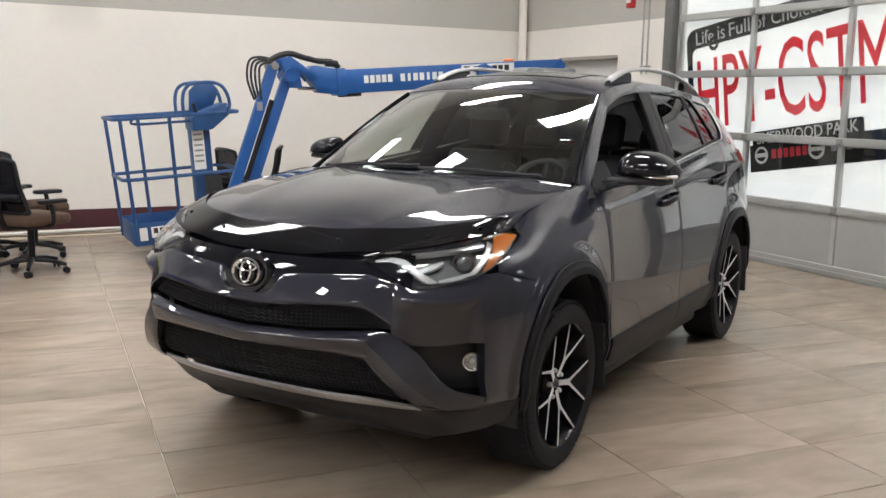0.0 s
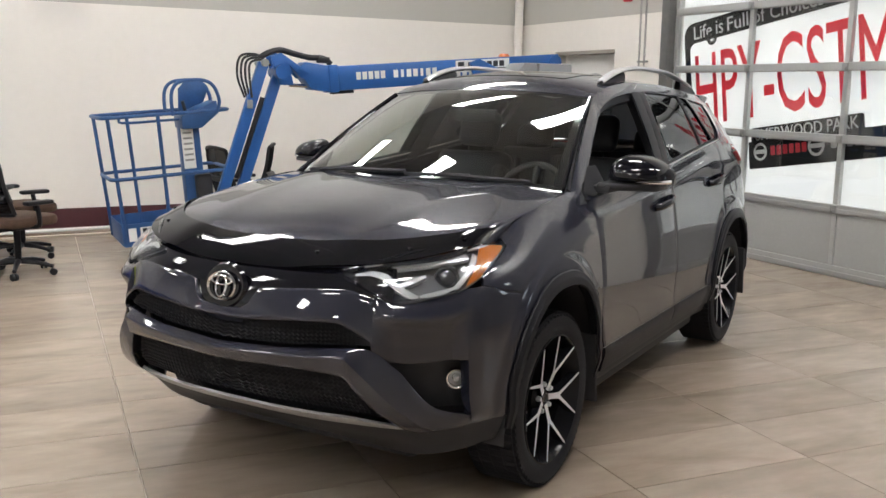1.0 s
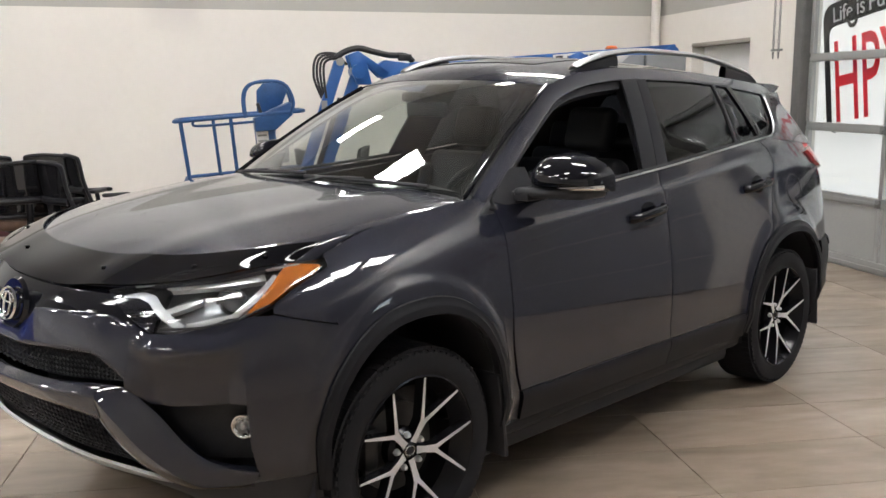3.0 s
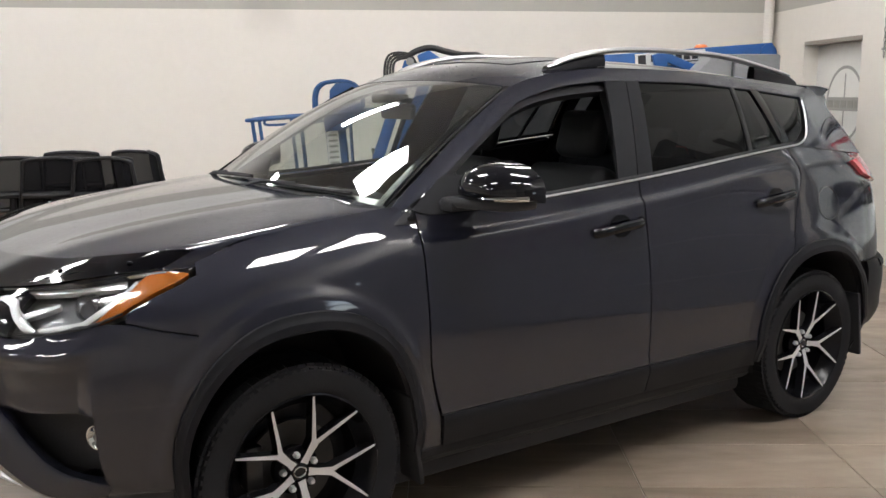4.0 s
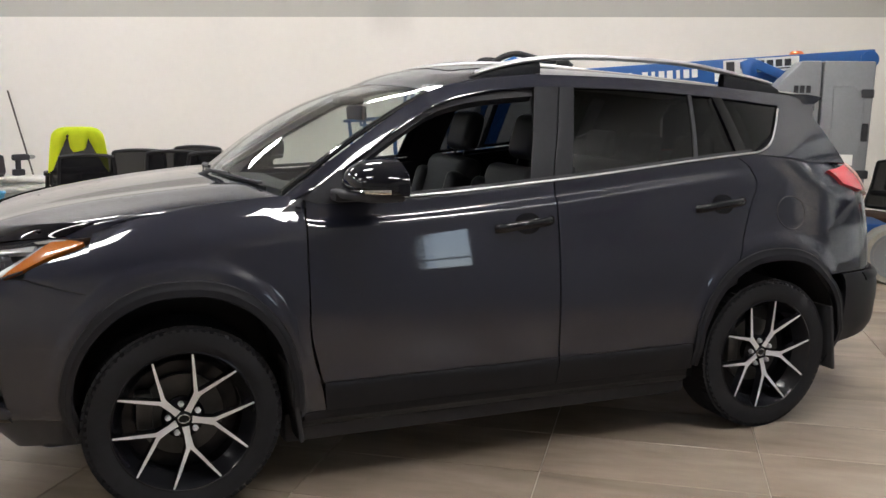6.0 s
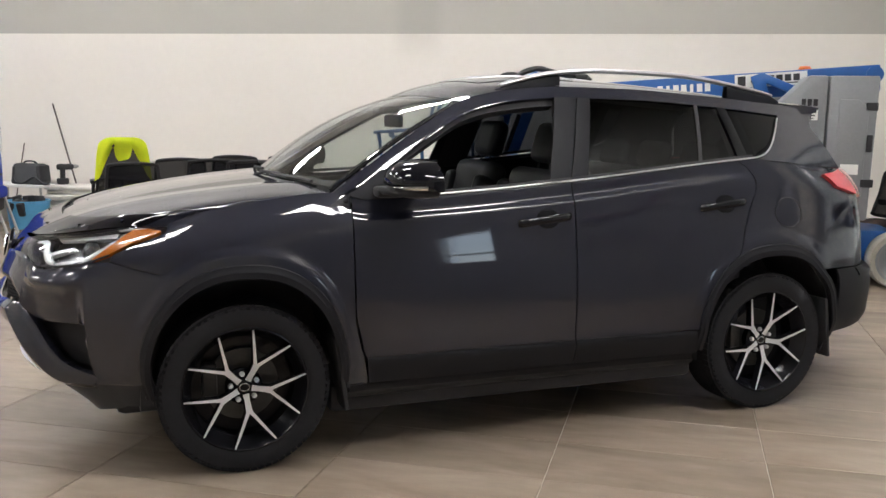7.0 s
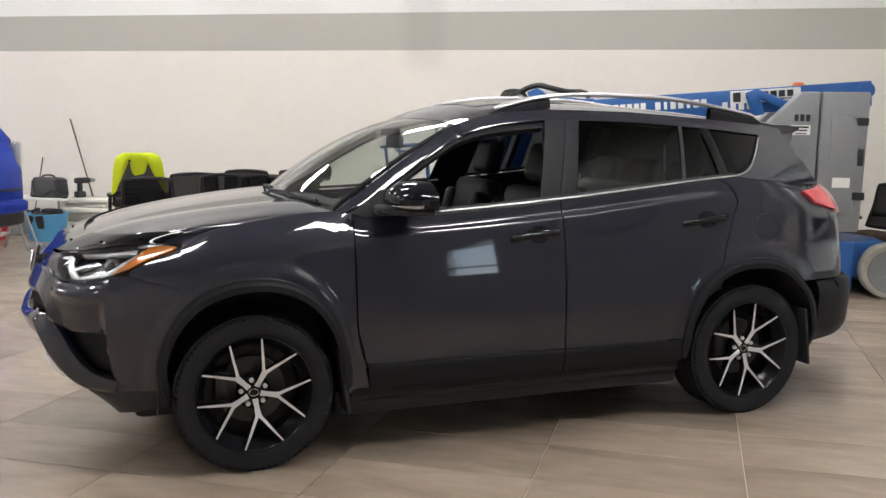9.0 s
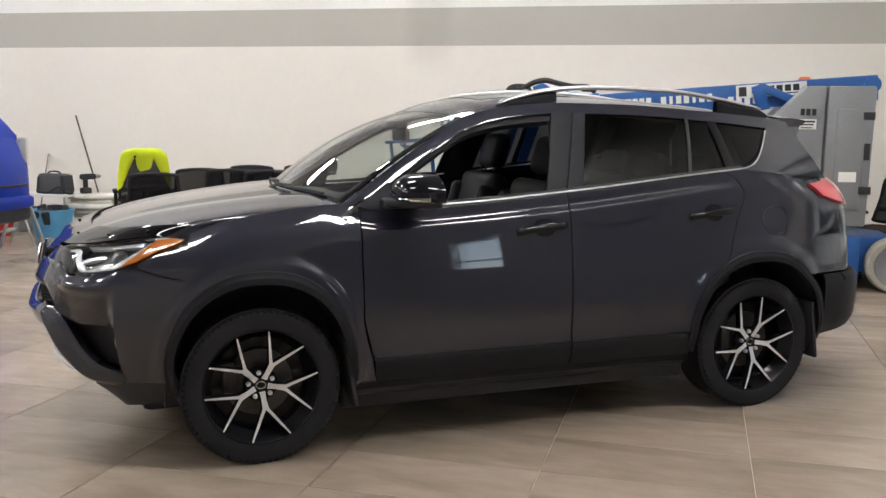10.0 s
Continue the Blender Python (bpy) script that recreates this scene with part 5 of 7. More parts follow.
# floor pan
part("floor_pan", box((0.0, 0, 0.245), (1.9, 1.60, 0.13), 0.03), M_BLACKP, car)
part("floor_pan", box((0.02, 0, 0.25), (3.7, 1.10, 0.14), 0.04), M_BLACKP, car)
part("engine_bay", box((-1.45, 0, 0.62), (1.1, 0.84, 0.6), 0.05), M_BLACKP, car)
part("tail_box", box((1.75, 0, 0.62), (0.7, 0.9, 0.6), 0.05), M_BLACKP, car)

# ---- door furniture ----
for doors, xa, za in ((front_doors, 0.04, 1.02), (rear_doors, 1.03, 1.068)):
    for s, d in zip((1, -1), doors):
        y = -half_width(xa, za)
        pts = [(xa - 0.125, y - 0.004, za - 0.012), (xa - 0.10, y - 0.026, za - 0.008), (xa - 0.02, y - 0.040, za + 0.002), (xa + 0.08, y - 0.036, za + 0.008), (xa + 0.12, y - 0.018, za + 0.010), (xa + 0.13, y + 0.004, za + 0.010)]
        bm = tube([Vector((p.x, s * p.y, p.z)) for p in curve_pts(pts, 5)], 0.0145, 10)
        bmesh.ops.scale(bm, vec=(1, 1, 1.3), space=Matrix.Translation((0, 0, -za)), verts=bm.verts)
        h = part("door_handle", bm, M_GLOSS, d, "dark glossy door handle")
        part("handle_cup", patch(lambda u, v, xa=xa, za=za: (lambda X, Z: Vector((X, -half_width(X, Z) - 0.0015, Z)))(xa + 0.02 + 0.06 * (2 * u - 1) * math.sqrt(max(0, 1 - (2 * v - 1) ** 2 * 0.9)), za + 0.002 + 0.042 * (2 * v - 1)), 8, 8, lip=0, mirror=s), M_GLOSS, d, "dark handle recess")
# mirrors
def mirror_cap(u, v):
    """Half shell of the housing: u outwards from the door, v from the lower to the upper rear edge round the front."""
    a = radians(-90 + 180 * v)
    depth = 0.212 * max(0.02, 1 - abs(1.9 * u - 0.92) ** 3.4) ** 0.5 * (1 - 0.18 * u)
    high = smooth_table(u, (0, 0.05, 0.15, 0.32, 0.6, 0.85, 0.95, 1), (0.028, 0.062, 0.090, 0.101, 0.092, 0.066, 0.045, 0.020))
    z = high * max(math.sin(a), 0) ** 0.85 if a > 0 else -0.024 * max(-math.sin(a), 0) ** 0.7
    return Vector((-0.548 - depth * max(math.cos(a), 0) ** 0.72, -0.832 - 0.278 * u, 1.205 + z - 0.006 * u))


US = [0, 0.02, 0.05, 0.1, 0.16, 0.24, 0.34, 0.45, 0.56, 0.66, 0.76, 0.84, 0.9, 0.95, 0.98, 1]
for s in (1, -1):
    bm = grid_mesh([[mirror_cap(u, j / 20) for j in range(21)] for u in US])
    for e in (0, 1):
        bm.faces.new([bm.verts.new(mirror_cap(e, j / 20)) for j in range(21)])
    bmesh.ops.remove_doubles(bm, verts=bm.verts, dist=1e-5)
    bmesh.ops.recalc_face_normals(bm, faces=bm.faces)
    if s < 0:
        bmesh.ops.scale(bm, vec=(1, -1, 1), verts=bm.verts)
        bmesh.ops.reverse_faces(bm, faces=bm.faces)
    mir = part("door_mirror", bm, M_GLOSS, car, "gloss black door mirror")
    part("mirror_rim", slab([(-s * y, z) for y, z in ((0.836, 1.19), (0.842, 1.28), (0.90, 1.302), (1.0, 1.292), (1.08, 1.26), (1.104, 1.205), (1.09, 1.185))], 0.012, 0.003, Matrix(((0, 0, 1, -0.548), (1, 0, 0, 0), (0, 1, 0, 0), (0, 0, 0, 1)))), M_BLACKP, mir)
    part("mirror_glass", slab([(-s * y, z) for y, z in ((0.85, 1.195), (0.855, 1.272), (0.90, 1.290), (1.0, 1.280), (1.07, 1.25), (1.09, 1.205))], 0.004, 0, Matrix(((0, 0, 1, -0.540), (1, 0, 0, 0), (0, 1, 0, 0), (0, 0, 0, 1)))), M_CHROME, mir)
    bm = box((-0.658, -s * 0.945, 1.166), (0.215, 0.265, 0.034), 0.016, None, 3)
    for v in bm.verts:
        v.co.x = -0.55 + (v.co.x + 0.55) * (1 - 0.42 * max(0, (abs(v.co.y) - 0.93) / 0.15) ** 2)
    part("mirror_base", bm, M_BLACKP, mir, "matt black mirror base")
    part("mirror_foot", box((-0.685, -s * 0.835, 1.152), (0.15, 0.09, 0.036), 0.014), M_BLACKP, mir, "matt black mirror foot")
    strip = [mirror_cap(u, lerp_table(u, (0.42, 1), (0.36, 0.43))) + Vector((-0.003, 0, 0)) for u in np.linspace(0.58, 0.985, 10)]
    part("turn_strip", tube([Vector((p.x, s * p.y, p.z)) for p in strip], 0.0025, 6, r_end=0.010), M_CHROME, mir, "bright indicator strip")
    if s < 0:                                            # the far mirror is swung in a little
        mir.matrix_local = Matrix.Translation((-0.6, 0.80, 1.285)) @ Matrix.Diagonal((0.85, 0.62, 0.74, 1)) @ Matrix.Translation((0.6, -0.80, -1.285))

# ---- wheels ----
def wheel(x, s):
    """An alloy wheel: black dish with five forked spokes whose faces are machined bright."""
    w = part("wheel", revolve([(0.252, -0.10), (0.266, -0.11), (0.305, -0.118), (0.335, -0.112), (0.350, -0.095), (0.355, -0.05), (0.355, 0.05), (0.350, 0.095), (0.335, 0.112), (0.30, 0.118), (0.266, 0.11), (0.252, 0.10), (0.243, 0.0), (0.252, -0.10)], 72, "y"), M_RUBBER, car, "black tyre on a two-tone alloy rim")
    w.matrix_local = pose(x, s * -0.787, HUBZ, 0, 0, 0 if s > 0 else 180)
    bm = bmesh.new()
    for k in range(72):                                   # tread blocks
        for lane, off in ((-0.078, 0), (-0.027, 0.5), (0.027, 0), (0.078, 0.5)):
            a = 2 * math.pi * (k + off) / 72
            add_box(bm, (0, lane, 0.3508), (0.027, 0.046, 0.010), Matrix.Rotation(a, 4, "Y"))
        for lane in (-0.103, 0.103):
            add_box(bm, (0, lane, 0.3376), (0.014, 0.016, 0.012), Matrix.Rotation(2 * math.pi * k / 72, 4, "Y"))
    part("tread", bm, M_RUBBER, w, smooth=False)
    turned = lambda profile, n: revolve([(r, -h) for r, h in profile], n, "y")     # heights outwards are minus
    rim = part("rim", turned([(0.258, -0.106), (0.264, -0.112), (0.258, -0.114), (0.251, -0.106), (0.244, -0.085), (0.215, -0.05), (0.21, 0.09), (0.24, 0.105), (0.25, 0.105), (0.248, 0.0), (0.258, -0.106)], 64), M_RIMBLK, w, "gloss black rim barrel")
    part("rim_back", turned([(0.0, 0.02), (0.212, 0.02), (0.212, 0.03), (0, 0.03)], 48), M_RIMBLK, rim)
    part("brake_disc", turned([(0.05, -0.012), (0.152, -0.012), (0.152, 0.008), (0.05, 0.008)], 48), M_DISC, w, "steel brake disc")
    part("caliper", box((-0.135, -0.01, 0.03), (0.06, 0.06, 0.14), 0.012), M_DISC, w)
    part("hub", turned([(0, -0.068), (0.03, -0.068), (0.034, -0.062), (0.066, -0.066), (0.078, -0.05), (0.07, 0.0), (0, 0.0)], 40), M_RIMBLK, rim)
    part("centre_cap", turned([(0, -0.073), (0.022, -0.0735), (0.028, -0.070), (0.029, -0.06), (0, -0.06)], 28), M_GLOSS, rim)
    part("cap_ring", tube([(0.021 * math.cos(a), -0.0735, 0.016 * math.sin(a)) for a in [2 * math.pi * i / 20 for i in range(20)]], 0.0025, 6, closed=True), M_CHROME, rim)
    for k in range(5):
        ang = radians(-135 + 72 * k)
        R = Matrix.Rotation(ang, 4, "Y")

        def arm(pts, wd, face):
            """A bar along pts (r, tangential), width wd tapering; face: the bright facing alone."""
            b2 = bmesh.new()
            rows = []
            for i, (r, t, wid) in enumerate(pts):
                dish = -0.070 - 0.044 * min(1, r / 0.235) ** 1.1
                nx = Vector((pts[min(i + 1, len(pts) - 1)][0] - pts[max(i - 1, 0)][0], pts[min(i + 1, len(pts) - 1)][1] - pts[max(i - 1, 0)][1])).normalized()
                per = Vector((-nx.y, nx.x))
                ww = wid * (1.0 if not face else 0.78)
                l, rr = Vector((r, t)) + per * ww, Vector((r, t)) - per * ww
                y0 = dish - (0.0015 if face else 0)
                y1 = dish + (0.0 if face else 0.038)
                rows.append([Vector((l.x, y1, l.y)), Vector((l.x, y0, l.y)), Vector((rr.x, y0, rr.y)), Vector((rr.x, y1, rr.y))])
            b2 = grid_mesh([[R @ p for p in row] for row in rows], closed_u=True)
            bmesh.ops.recalc_face_normals(b2, faces=b2.faces)
            return b2
        for side in (-1, 1):
            pts = [(0.030, 0.0, 0.017), (0.06, 0.002 * side, 0.0115), (0.108, 0.006 * side, 0.0105), (0.130, 0.020 * side, 0.0085), (0.19, 0.056 * side, 0.0068), (0.2385, 0.086 * side, 0.0042)]
            part("spoke", arm(pts, 0, False), M_RIMBLK, rim, "black spoke with a machined face")
            part("machined_face", arm(pts, 0, True), M_MACH, w, "bright machined spoke face")
        a2 = ang + radians(36)
        part("wheel_nut", turned([(0, -0.078), (0.008, -0.078), (0.0115, -0.070), (0.0115, -0.03), (0, -0.03)], 6), M_MACH, rim).matrix_local = Matrix.Translation((0.057 * math.cos(a2), -0.004, -0.057 * math.sin(a2)))
    return w


for x in (-1.33, 1.33):
    for s in (1, -1):
        wheel(x, s)

# ---- cabin ----
def seat(x, y, w, h, back=1.0):
    st = part("car_seat", box((x, y, 0.62), (0.52, w, 0.16), 0.05), M_LEATHER, car, "black leather car seat")
    tilt = Matrix.Translation((x + 0.24, y, 0.66)) @ Matrix.Rotation(radians(16), 4, "Y")
    part("seat_back", box((0, 0, h / 2), (0.14, w, h), 0.055, tilt, 4), M_LEATHER, st)
    for dy in (-1, 1):
        part("seat_bolster", box((-0.05, dy * w * 0.44, h * 0.45), (0.14, w * 0.16, h * 0.8), 0.04, tilt, 3), M_LEATHER, st)
    return st, tilt


for y in (-0.37, 0.37):
    st, tilt = seat(-0.12, y, 0.48, 0.58)
    part("headrest", box((0.01, 0, 0.72), (0.10, 0.26, 0.21), 0.045, tilt, 4), M_LEATHER, st, "black headrest")
    for dy in (-0.06, 0.06):
        part("headrest_post", tube([tilt @ Vector((0.01, dy, 0.55)), tilt @ Vector((0.01, dy, 0.65))], 0.006, 8), M_BLACKP, st)
st, tilt = seat(0.78, 0, 1.28, 0.56)
for y in (-0.42, 0, 0.42):
    part("headrest", box((0.01, y, 0.64), (0.09, 0.26, 0.16), 0.04, tilt, 3), M_LEATHER, st, "black headrest")
part("dashboard", patch(lambda u, v: Vector((-1.06 + 0.42 * v + 0.10 * v * (2 * u - 1) ** 2, 0.76 * (2 * u - 1), 1.115 - 0.03 * (2 * u - 1) ** 2 + 0.035 * math.sin(math.pi * v) - 0.16 * max(0, v - 0.75) * 4 * 0.5 + 0.03 * math.exp(-((u - 0.25) / 0.1) ** 2) * math.sin(math.pi * v))), 24, 14, lip=0.05), M_CABIN, car, "black dashboard")
part("dash_front", box((-0.72, 0, 0.86), (0.16, 1.46, 0.42), 0.05), M_CABIN, car)
part("centre_screen", box((-0.66, 0, 1.06), (0.03, 0.26, 0.16), 0.008, Matrix.Translation((-0.66, 0, 1.06)) @ Matrix.Rotation(radians(-12), 4, "Y") @ Matrix.Translation((0.66, 0, -1.06))), M_GLOSS, car)
wh = Matrix.Translation((-0.50, -0.37, 1.05)) @ Matrix.Rotation(radians(-65), 4, "Y")
sw = part("steering_wheel", tube([wh @ Vector((0.185 * math.cos(a), 0.185 * math.sin(a), 0)) for a in [2 * math.pi * i / 36 for i in range(36)]], 0.016, 10, closed=True), M_LEATHER, car)
part("wheel_boss", box((0, 0, -0.01), (0.12, 0.16, 0.05), 0.02, wh), M_CABIN, sw)
for a in (0, 130, 230):
    part("wheel_spoke", tube([wh @ Vector((0.05 * math.cos(radians(a)), 0.05 * math.sin(radians(a)), 0)), wh @ Vector((0.18 * math.cos(radians(a)), 0.18 * math.sin(radians(a)), 0))], 0.014, 8), M_CABIN, sw)
part("inner_mirror", box((-0.40, 0, 1.45), (0.03, 0.24, 0.065), 0.012), M_BLACKP, car)
part("sensor_box", box((-0.44, 0, 1.505), (0.12, 0.12, 0.04), 0.012), M_BLACKP, car)
part("headliner", patch(lambda u, v: roof(0.03 + 0.95 * u, 0.03 + 0.94 * v) - Vector((0, 0, 0.035)), 14, 10, lip=0), M_HEADL, car, "grey headliner")
part("cabin_floor", box((0.3, 0, 0.42), (2.5, 1.5, 0.06), 0.01), M_CABIN, car)
part("console", box((-0.25, 0, 0.66), (0.9, 0.2, 0.3), 0.04), M_CABIN, car)
both("door_lining", lambda u, v: Vector((-0.8 + 2.0 * u, -(half_width(-0.8 + 2.0 * u, 0.9) - 0.085 - 0.02 * v), 0.45 + (belt(-0.8 + 2 * u) - 0.02 - 0.45) * v)), 16, 8, M_CABIN, car, lip=0.03)
both("b_pillar_lining", upper_patch(lambda v: 0.10 + 0.12 * v, lambda v: 0.29 + 0.12 * v, lambda x: 1.0, lambda x: cant(x) - 0.02, -0.05), 2, 8, M_CABIN, car, lip=0)
both("c_pillar_lining", upper_patch(1.16, 1.23, lambda x: 1.15, lambda x: cant(x) - 0.02, -0.05), 2, 8, M_CABIN, car, lip=0)
both("d_pillar_lining", upper_patch(1.32, 1.75, lambda x: 1.15, lambda x: cant(x) - 0.03, -0.05), 6, 8, M_CABIN, car, lip=0)
LINING = upper_patch(-0.90, 0.2, lambda x: max(cant(x) - 0.085, 1.10), lambda x: cant(x) - 0.002, -0.022)
part("screen_pillar_lining", patch(LINING, 20, 4, lip=0.045), M_CABIN, car)
part("screen_pillar_lining", patch(upper_patch(-0.90, 0.2, lambda x: max(cant(x) - 0.040, 1.10), lambda x: cant(x) - 0.002, -0.016), 20, 4, lip=0.012, mirror=-1), M_HEADL, car, "light grey pillar lining")
# ---- boom lift, parked along the back wall; its own axes follow the room's ----
M_BLUE = mat("blue machine paint", (0.016, 0.098, 0.33), 0.38, vary=0.10, scale=7, bump=0.02, bump_scale=80)
M_BLUEC = mat("worn blue basket paint", (0.018, 0.075, 0.215), 0.45, vary=0.18, scale=9, bump=0.03, bump_scale=80)
M_GREYC = mat("grey machine cover", (0.225, 0.233, 0.248), 0.45, vary=0.07, scale=5, bump=0.02, bump_scale=90)
M_CREAM = mat("cream non-marking tyre", (0.38, 0.36, 0.31), 0.8, vary=0.2, scale=14, bump=0.15, bump_scale=60)
M_HOSE = mat("black hose", (0.012, 0.012, 0.013), 0.45, vary=0.1)
M_ORANGE = mat("orange beacon", (0.75, 0.16, 0.03), 0.3, coat=0.4)
lift = thing("boom_lift", ROOM, "blue and grey articulated boom lift with a basket", "boom lift")


def lp(name, bm, material, label="", parent=None, smooth=True):
    return part(name, bm, material, parent or lift, label, smooth)


chassis = lp("chassis", box((-1.95, -2.2, 0.33), (2.3, 0.86, 0.34), 0.03), M_BLUE, "blue chassis")
lp("chassis_step", box((-1.19, -2.62, 0.28), (0.13, 0.30, 0.46), 0.02), M_BLUE, parent=chassis)
for a in (-0.765, -2.95):
    for b in (-2.72, -1.68):
        w = lp("wheel", revolve([(0.20, -0.09), (0.285, -0.10), (0.30, -0.07), (0.30, 0.07), (0.285, 0.10), (0.20, 0.09), (0.20, -0.09)], 36, "y"), M_CREAM, "cream solid tyre on a grey wheel")
        w.matrix_local = pose(a - 0.045, b, 0.252) @ Matrix.Diagonal((0.84, 1, 0.84, 1))
        sgn = 1 if b < -2 else -1
        lp("wheel_disc", revolve([(0, 0.065 * sgn), (0.10, 0.07 * sgn), (0.19, 0.085 * sgn), (0.235, 0.104 * sgn), (0.235, -0.02 * sgn), (0, -0.02 * sgn)], 32, "y"), M_GREYC, "grey wheel disc", w)
        for k in range(6):
            t = radians(60 * k)
            lp("wheel_nut", revolve([(0, 0.09 * sgn), (0.012, 0.09 * sgn), (0.012, 0.06 * sgn), (0, 0.06 * sgn)], 6, "y"), M_STEEL, "", w).matrix_local = Matrix.Translation((0.07 * math.cos(t), 0, 0.07 * math.sin(t)))
    lp("axle", tube([(a - 0.045, -2.66, 0.252), (a - 0.045, -1.74, 0.252)], 0.05, 12), M_BLUE)
lp("turntable", revolve([(0, 0.5), (0.42, 0.5), (0.42, 0.60), (0, 0.60)], 36), M_BLUE, "blue turntable").matrix_local = pose(-1.7, -2.2, 0)
# grey cowls on both sides of the mast
for b, sgn in ((-2.79, -1), (-1.62, 1)):
    def cowl(outline, b0, depth):
        """A plate standing in the a-z plane at b0, with depth towards the mast."""
        return slab([(a, z) for a, z in outline], depth, 0.02, Matrix(((1, 0, 0, 0), (0, 0, 1, b0), (0, 1, 0, 0), (0, 0, 0, 1))) if sgn < 0 else Matrix(((1, 0, 0, 0), (0, 0, -1, b0), (0, 1, 0, 0), (0, 0, 0, 1))))
    lp("cowl_front", cowl([(-1.96, 0.60), (-1.51, 0.60), (-1.50, 1.865), (-1.66, 1.865), (-1.96, 1.55)], b, -0.33), M_GREYC, "grey moulded cowl")
    body = cowl([(-1.495, 0.60), (-1.10, 0.60), (-1.075, 1.865), (-1.485, 1.865)], b, -0.33)
    lp("cowl_rear", body, M_GREYC, "grey moulded cowl")
    lp("cowl_facing", cowl([(-1.40, 0.75), (-1.17, 0.75), (-1.15, 1.58), (-1.24, 1.66), (-1.40, 1.66)], b + 0.012 * sgn, -0.02), M_GREYC)
    for z, w, h in ((1.60, 0.10, 0.07), (1.28, 0.05, 0.15), (0.93, 0.11, 0.07)):
        lp("vent_slot", box((-1.13, b + 0.005 * sgn, z), (w, 0.02, h), 0.008), M_BLACKP, "dark vent opening")
    lp("data_plate", box((-1.285, b + 0.014 * sgn, 1.05), (0.15, 0.006, 0.09)), M_WHITEP, "white data plate", smooth=False)
    plate = lp("owner_plate", box((-1.66, b + 0.004 * sgn, 1.52), (0.17, 0.006, 0.09)), M_WHITEP, "white owner plate", smooth=False)
    for k in range(3):
        lp("plate_bar", box((-1.66, b + 0.008 * sgn, 1.545 - 0.028 * k), (0.14 - 0.02 * k, 0.004, 0.016 - 0.004 * k)), M_BLACKP, "", plate, False)
    for k in range(3):
        lp("fleet_bar", box((-1.70 + 0.05 * k, b + 0.004 * sgn, 1.63), (0.035, 0.005, 0.06)), M_BLACKP, smooth=False)
lp("mast", box((-1.55, -2.2, 1.15), (0.34, 0.34, 1.1), 0.03), M_BLUE, "blue mast")
lp("tail_weight", box((-1.30, -2.2, 0.95), (0.42, 0.80, 0.66), 0.04), M_GREYC)

# main boom: falls gently from the mast towards the knuckle
E0, E1 = Vector((-1.0, -2.30, 1.865)), Vector((-3.62, -2.30, 1.665))
# in BOOM's axes x runs along the boom, y away from the wall
BL = (E1 - E0).length
tilt_y = math.atan2(-(E1.z - E0.z), (E0.x - E1.x))
BOOM = Matrix.Translation(E0) @ Matrix.Rotation(-tilt_y, 4, "Y") @ Matrix.Diagonal((-1, -1, 1, 1))
boom = lp("boom", box((BL / 2 - 0.02, 0, 0), (BL, 0.19, 0.235), 0.012, BOOM), M_BLUE, "blue box-section boom")
lp("boom_sleeve", box((BL - 0.04, 0, 0), (0.10, 0.22, 0.265), 0.012, BOOM), M_BLUE, "", boom)
lp("boom_cap", revolve([(0, -0.11), (0.075, -0.11), (0.075, 0.11), (0, 0.11)], 24, "y"), M_BLUE, "", boom).matrix_local = BOOM @ pose(0.03, 0, 0.03)
lp("wear_pad", box((BL - 0.15, 0, -0.135), (0.22, 0.10, 0.03), 0.006, BOOM), M_BLACKP, "", boom)
# brand words become bars
x0 = BL - 0.30
for k in range(5):
    lp("brand_bar", box((x0 - 0.065 * k, 0.098, 0.012), (0.048, 0.004, 0.075), 0.001, BOOM), M_WHITEP, "", boom, False)
for k, w in enumerate((0.05, 0.03, 0.05, 0.05, 0.03, 0.05, 0.05)):
    lp("model_bar", box((x0 - 0.40 - 0.072 * k, 0.098, 0.012), (w, 0.004, 0.075), 0.001, BOOM), M_WHITEP, "", boom, False)
for k in range(4):
    lp("model_bar", box((1.30 - 0.075 * k, 0.098, -0.035), (0.05, 0.004, 0.08), 0.001, BOOM), M_WHITEP, "", boom, False)
plate = lp("owner_plate", box((0.93, 0.099, 0.045), (0.64, 0.006, 0.12), 0.001, BOOM), M_WHITEP, "white owner plate", boom, False)
lp("plate_bar", box((1.19, 0.104, 0.045), (0.07, 0.004, 0.09), 0, BOOM), M_BLACKP, "", boom, False)
for k in range(6):
    lp("plate_bar", box((1.08 - 0.075 * k, 0.104, 0.055), (0.055, 0.004, 0.06), 0, BOOM), M_BLACKP, "", boom, False)
lp("plate_bar", box((0.86, 0.104, 0.008), (0.46, 0.004, 0.010), 0, BOOM), M_BLACKP, "", boom, False)
lp("beacon", revolve([(0, 0), (0.06, 0), (0.06, 0.03), (0.045, 0.05), (0, 0.055)], 20), M_ORANGE, "orange beacon").matrix_local = pose(-1.62, -2.30, 1.915)
lp("boom_link", slab([(-2.12, 1.86), (-2.02, 1.90), (-1.60, 1.73), (-1.62, 1.66), (-1.98, 1.80), (-1.94, 1.66), (-2.05, 1.64)], -0.05, 0.008, Matrix(((1, 0, 0, 0), (0, 0, 1, -2.49), (0, 1, 0, 0), (0, 0, 0, 1)))), M_BLUE, "blue lever link")

# knuckle, jib and hoses
def plate_az(name, outline, b0, depth, material=M_BLUE, label=""):
    return lp(name, slab(outline, -depth, 0.008, Matrix(((1, 0, 0, 0), (0, 0, 1, b0), (0, 1, 0, 0), (0, 0, 0, 1)))), material, label)


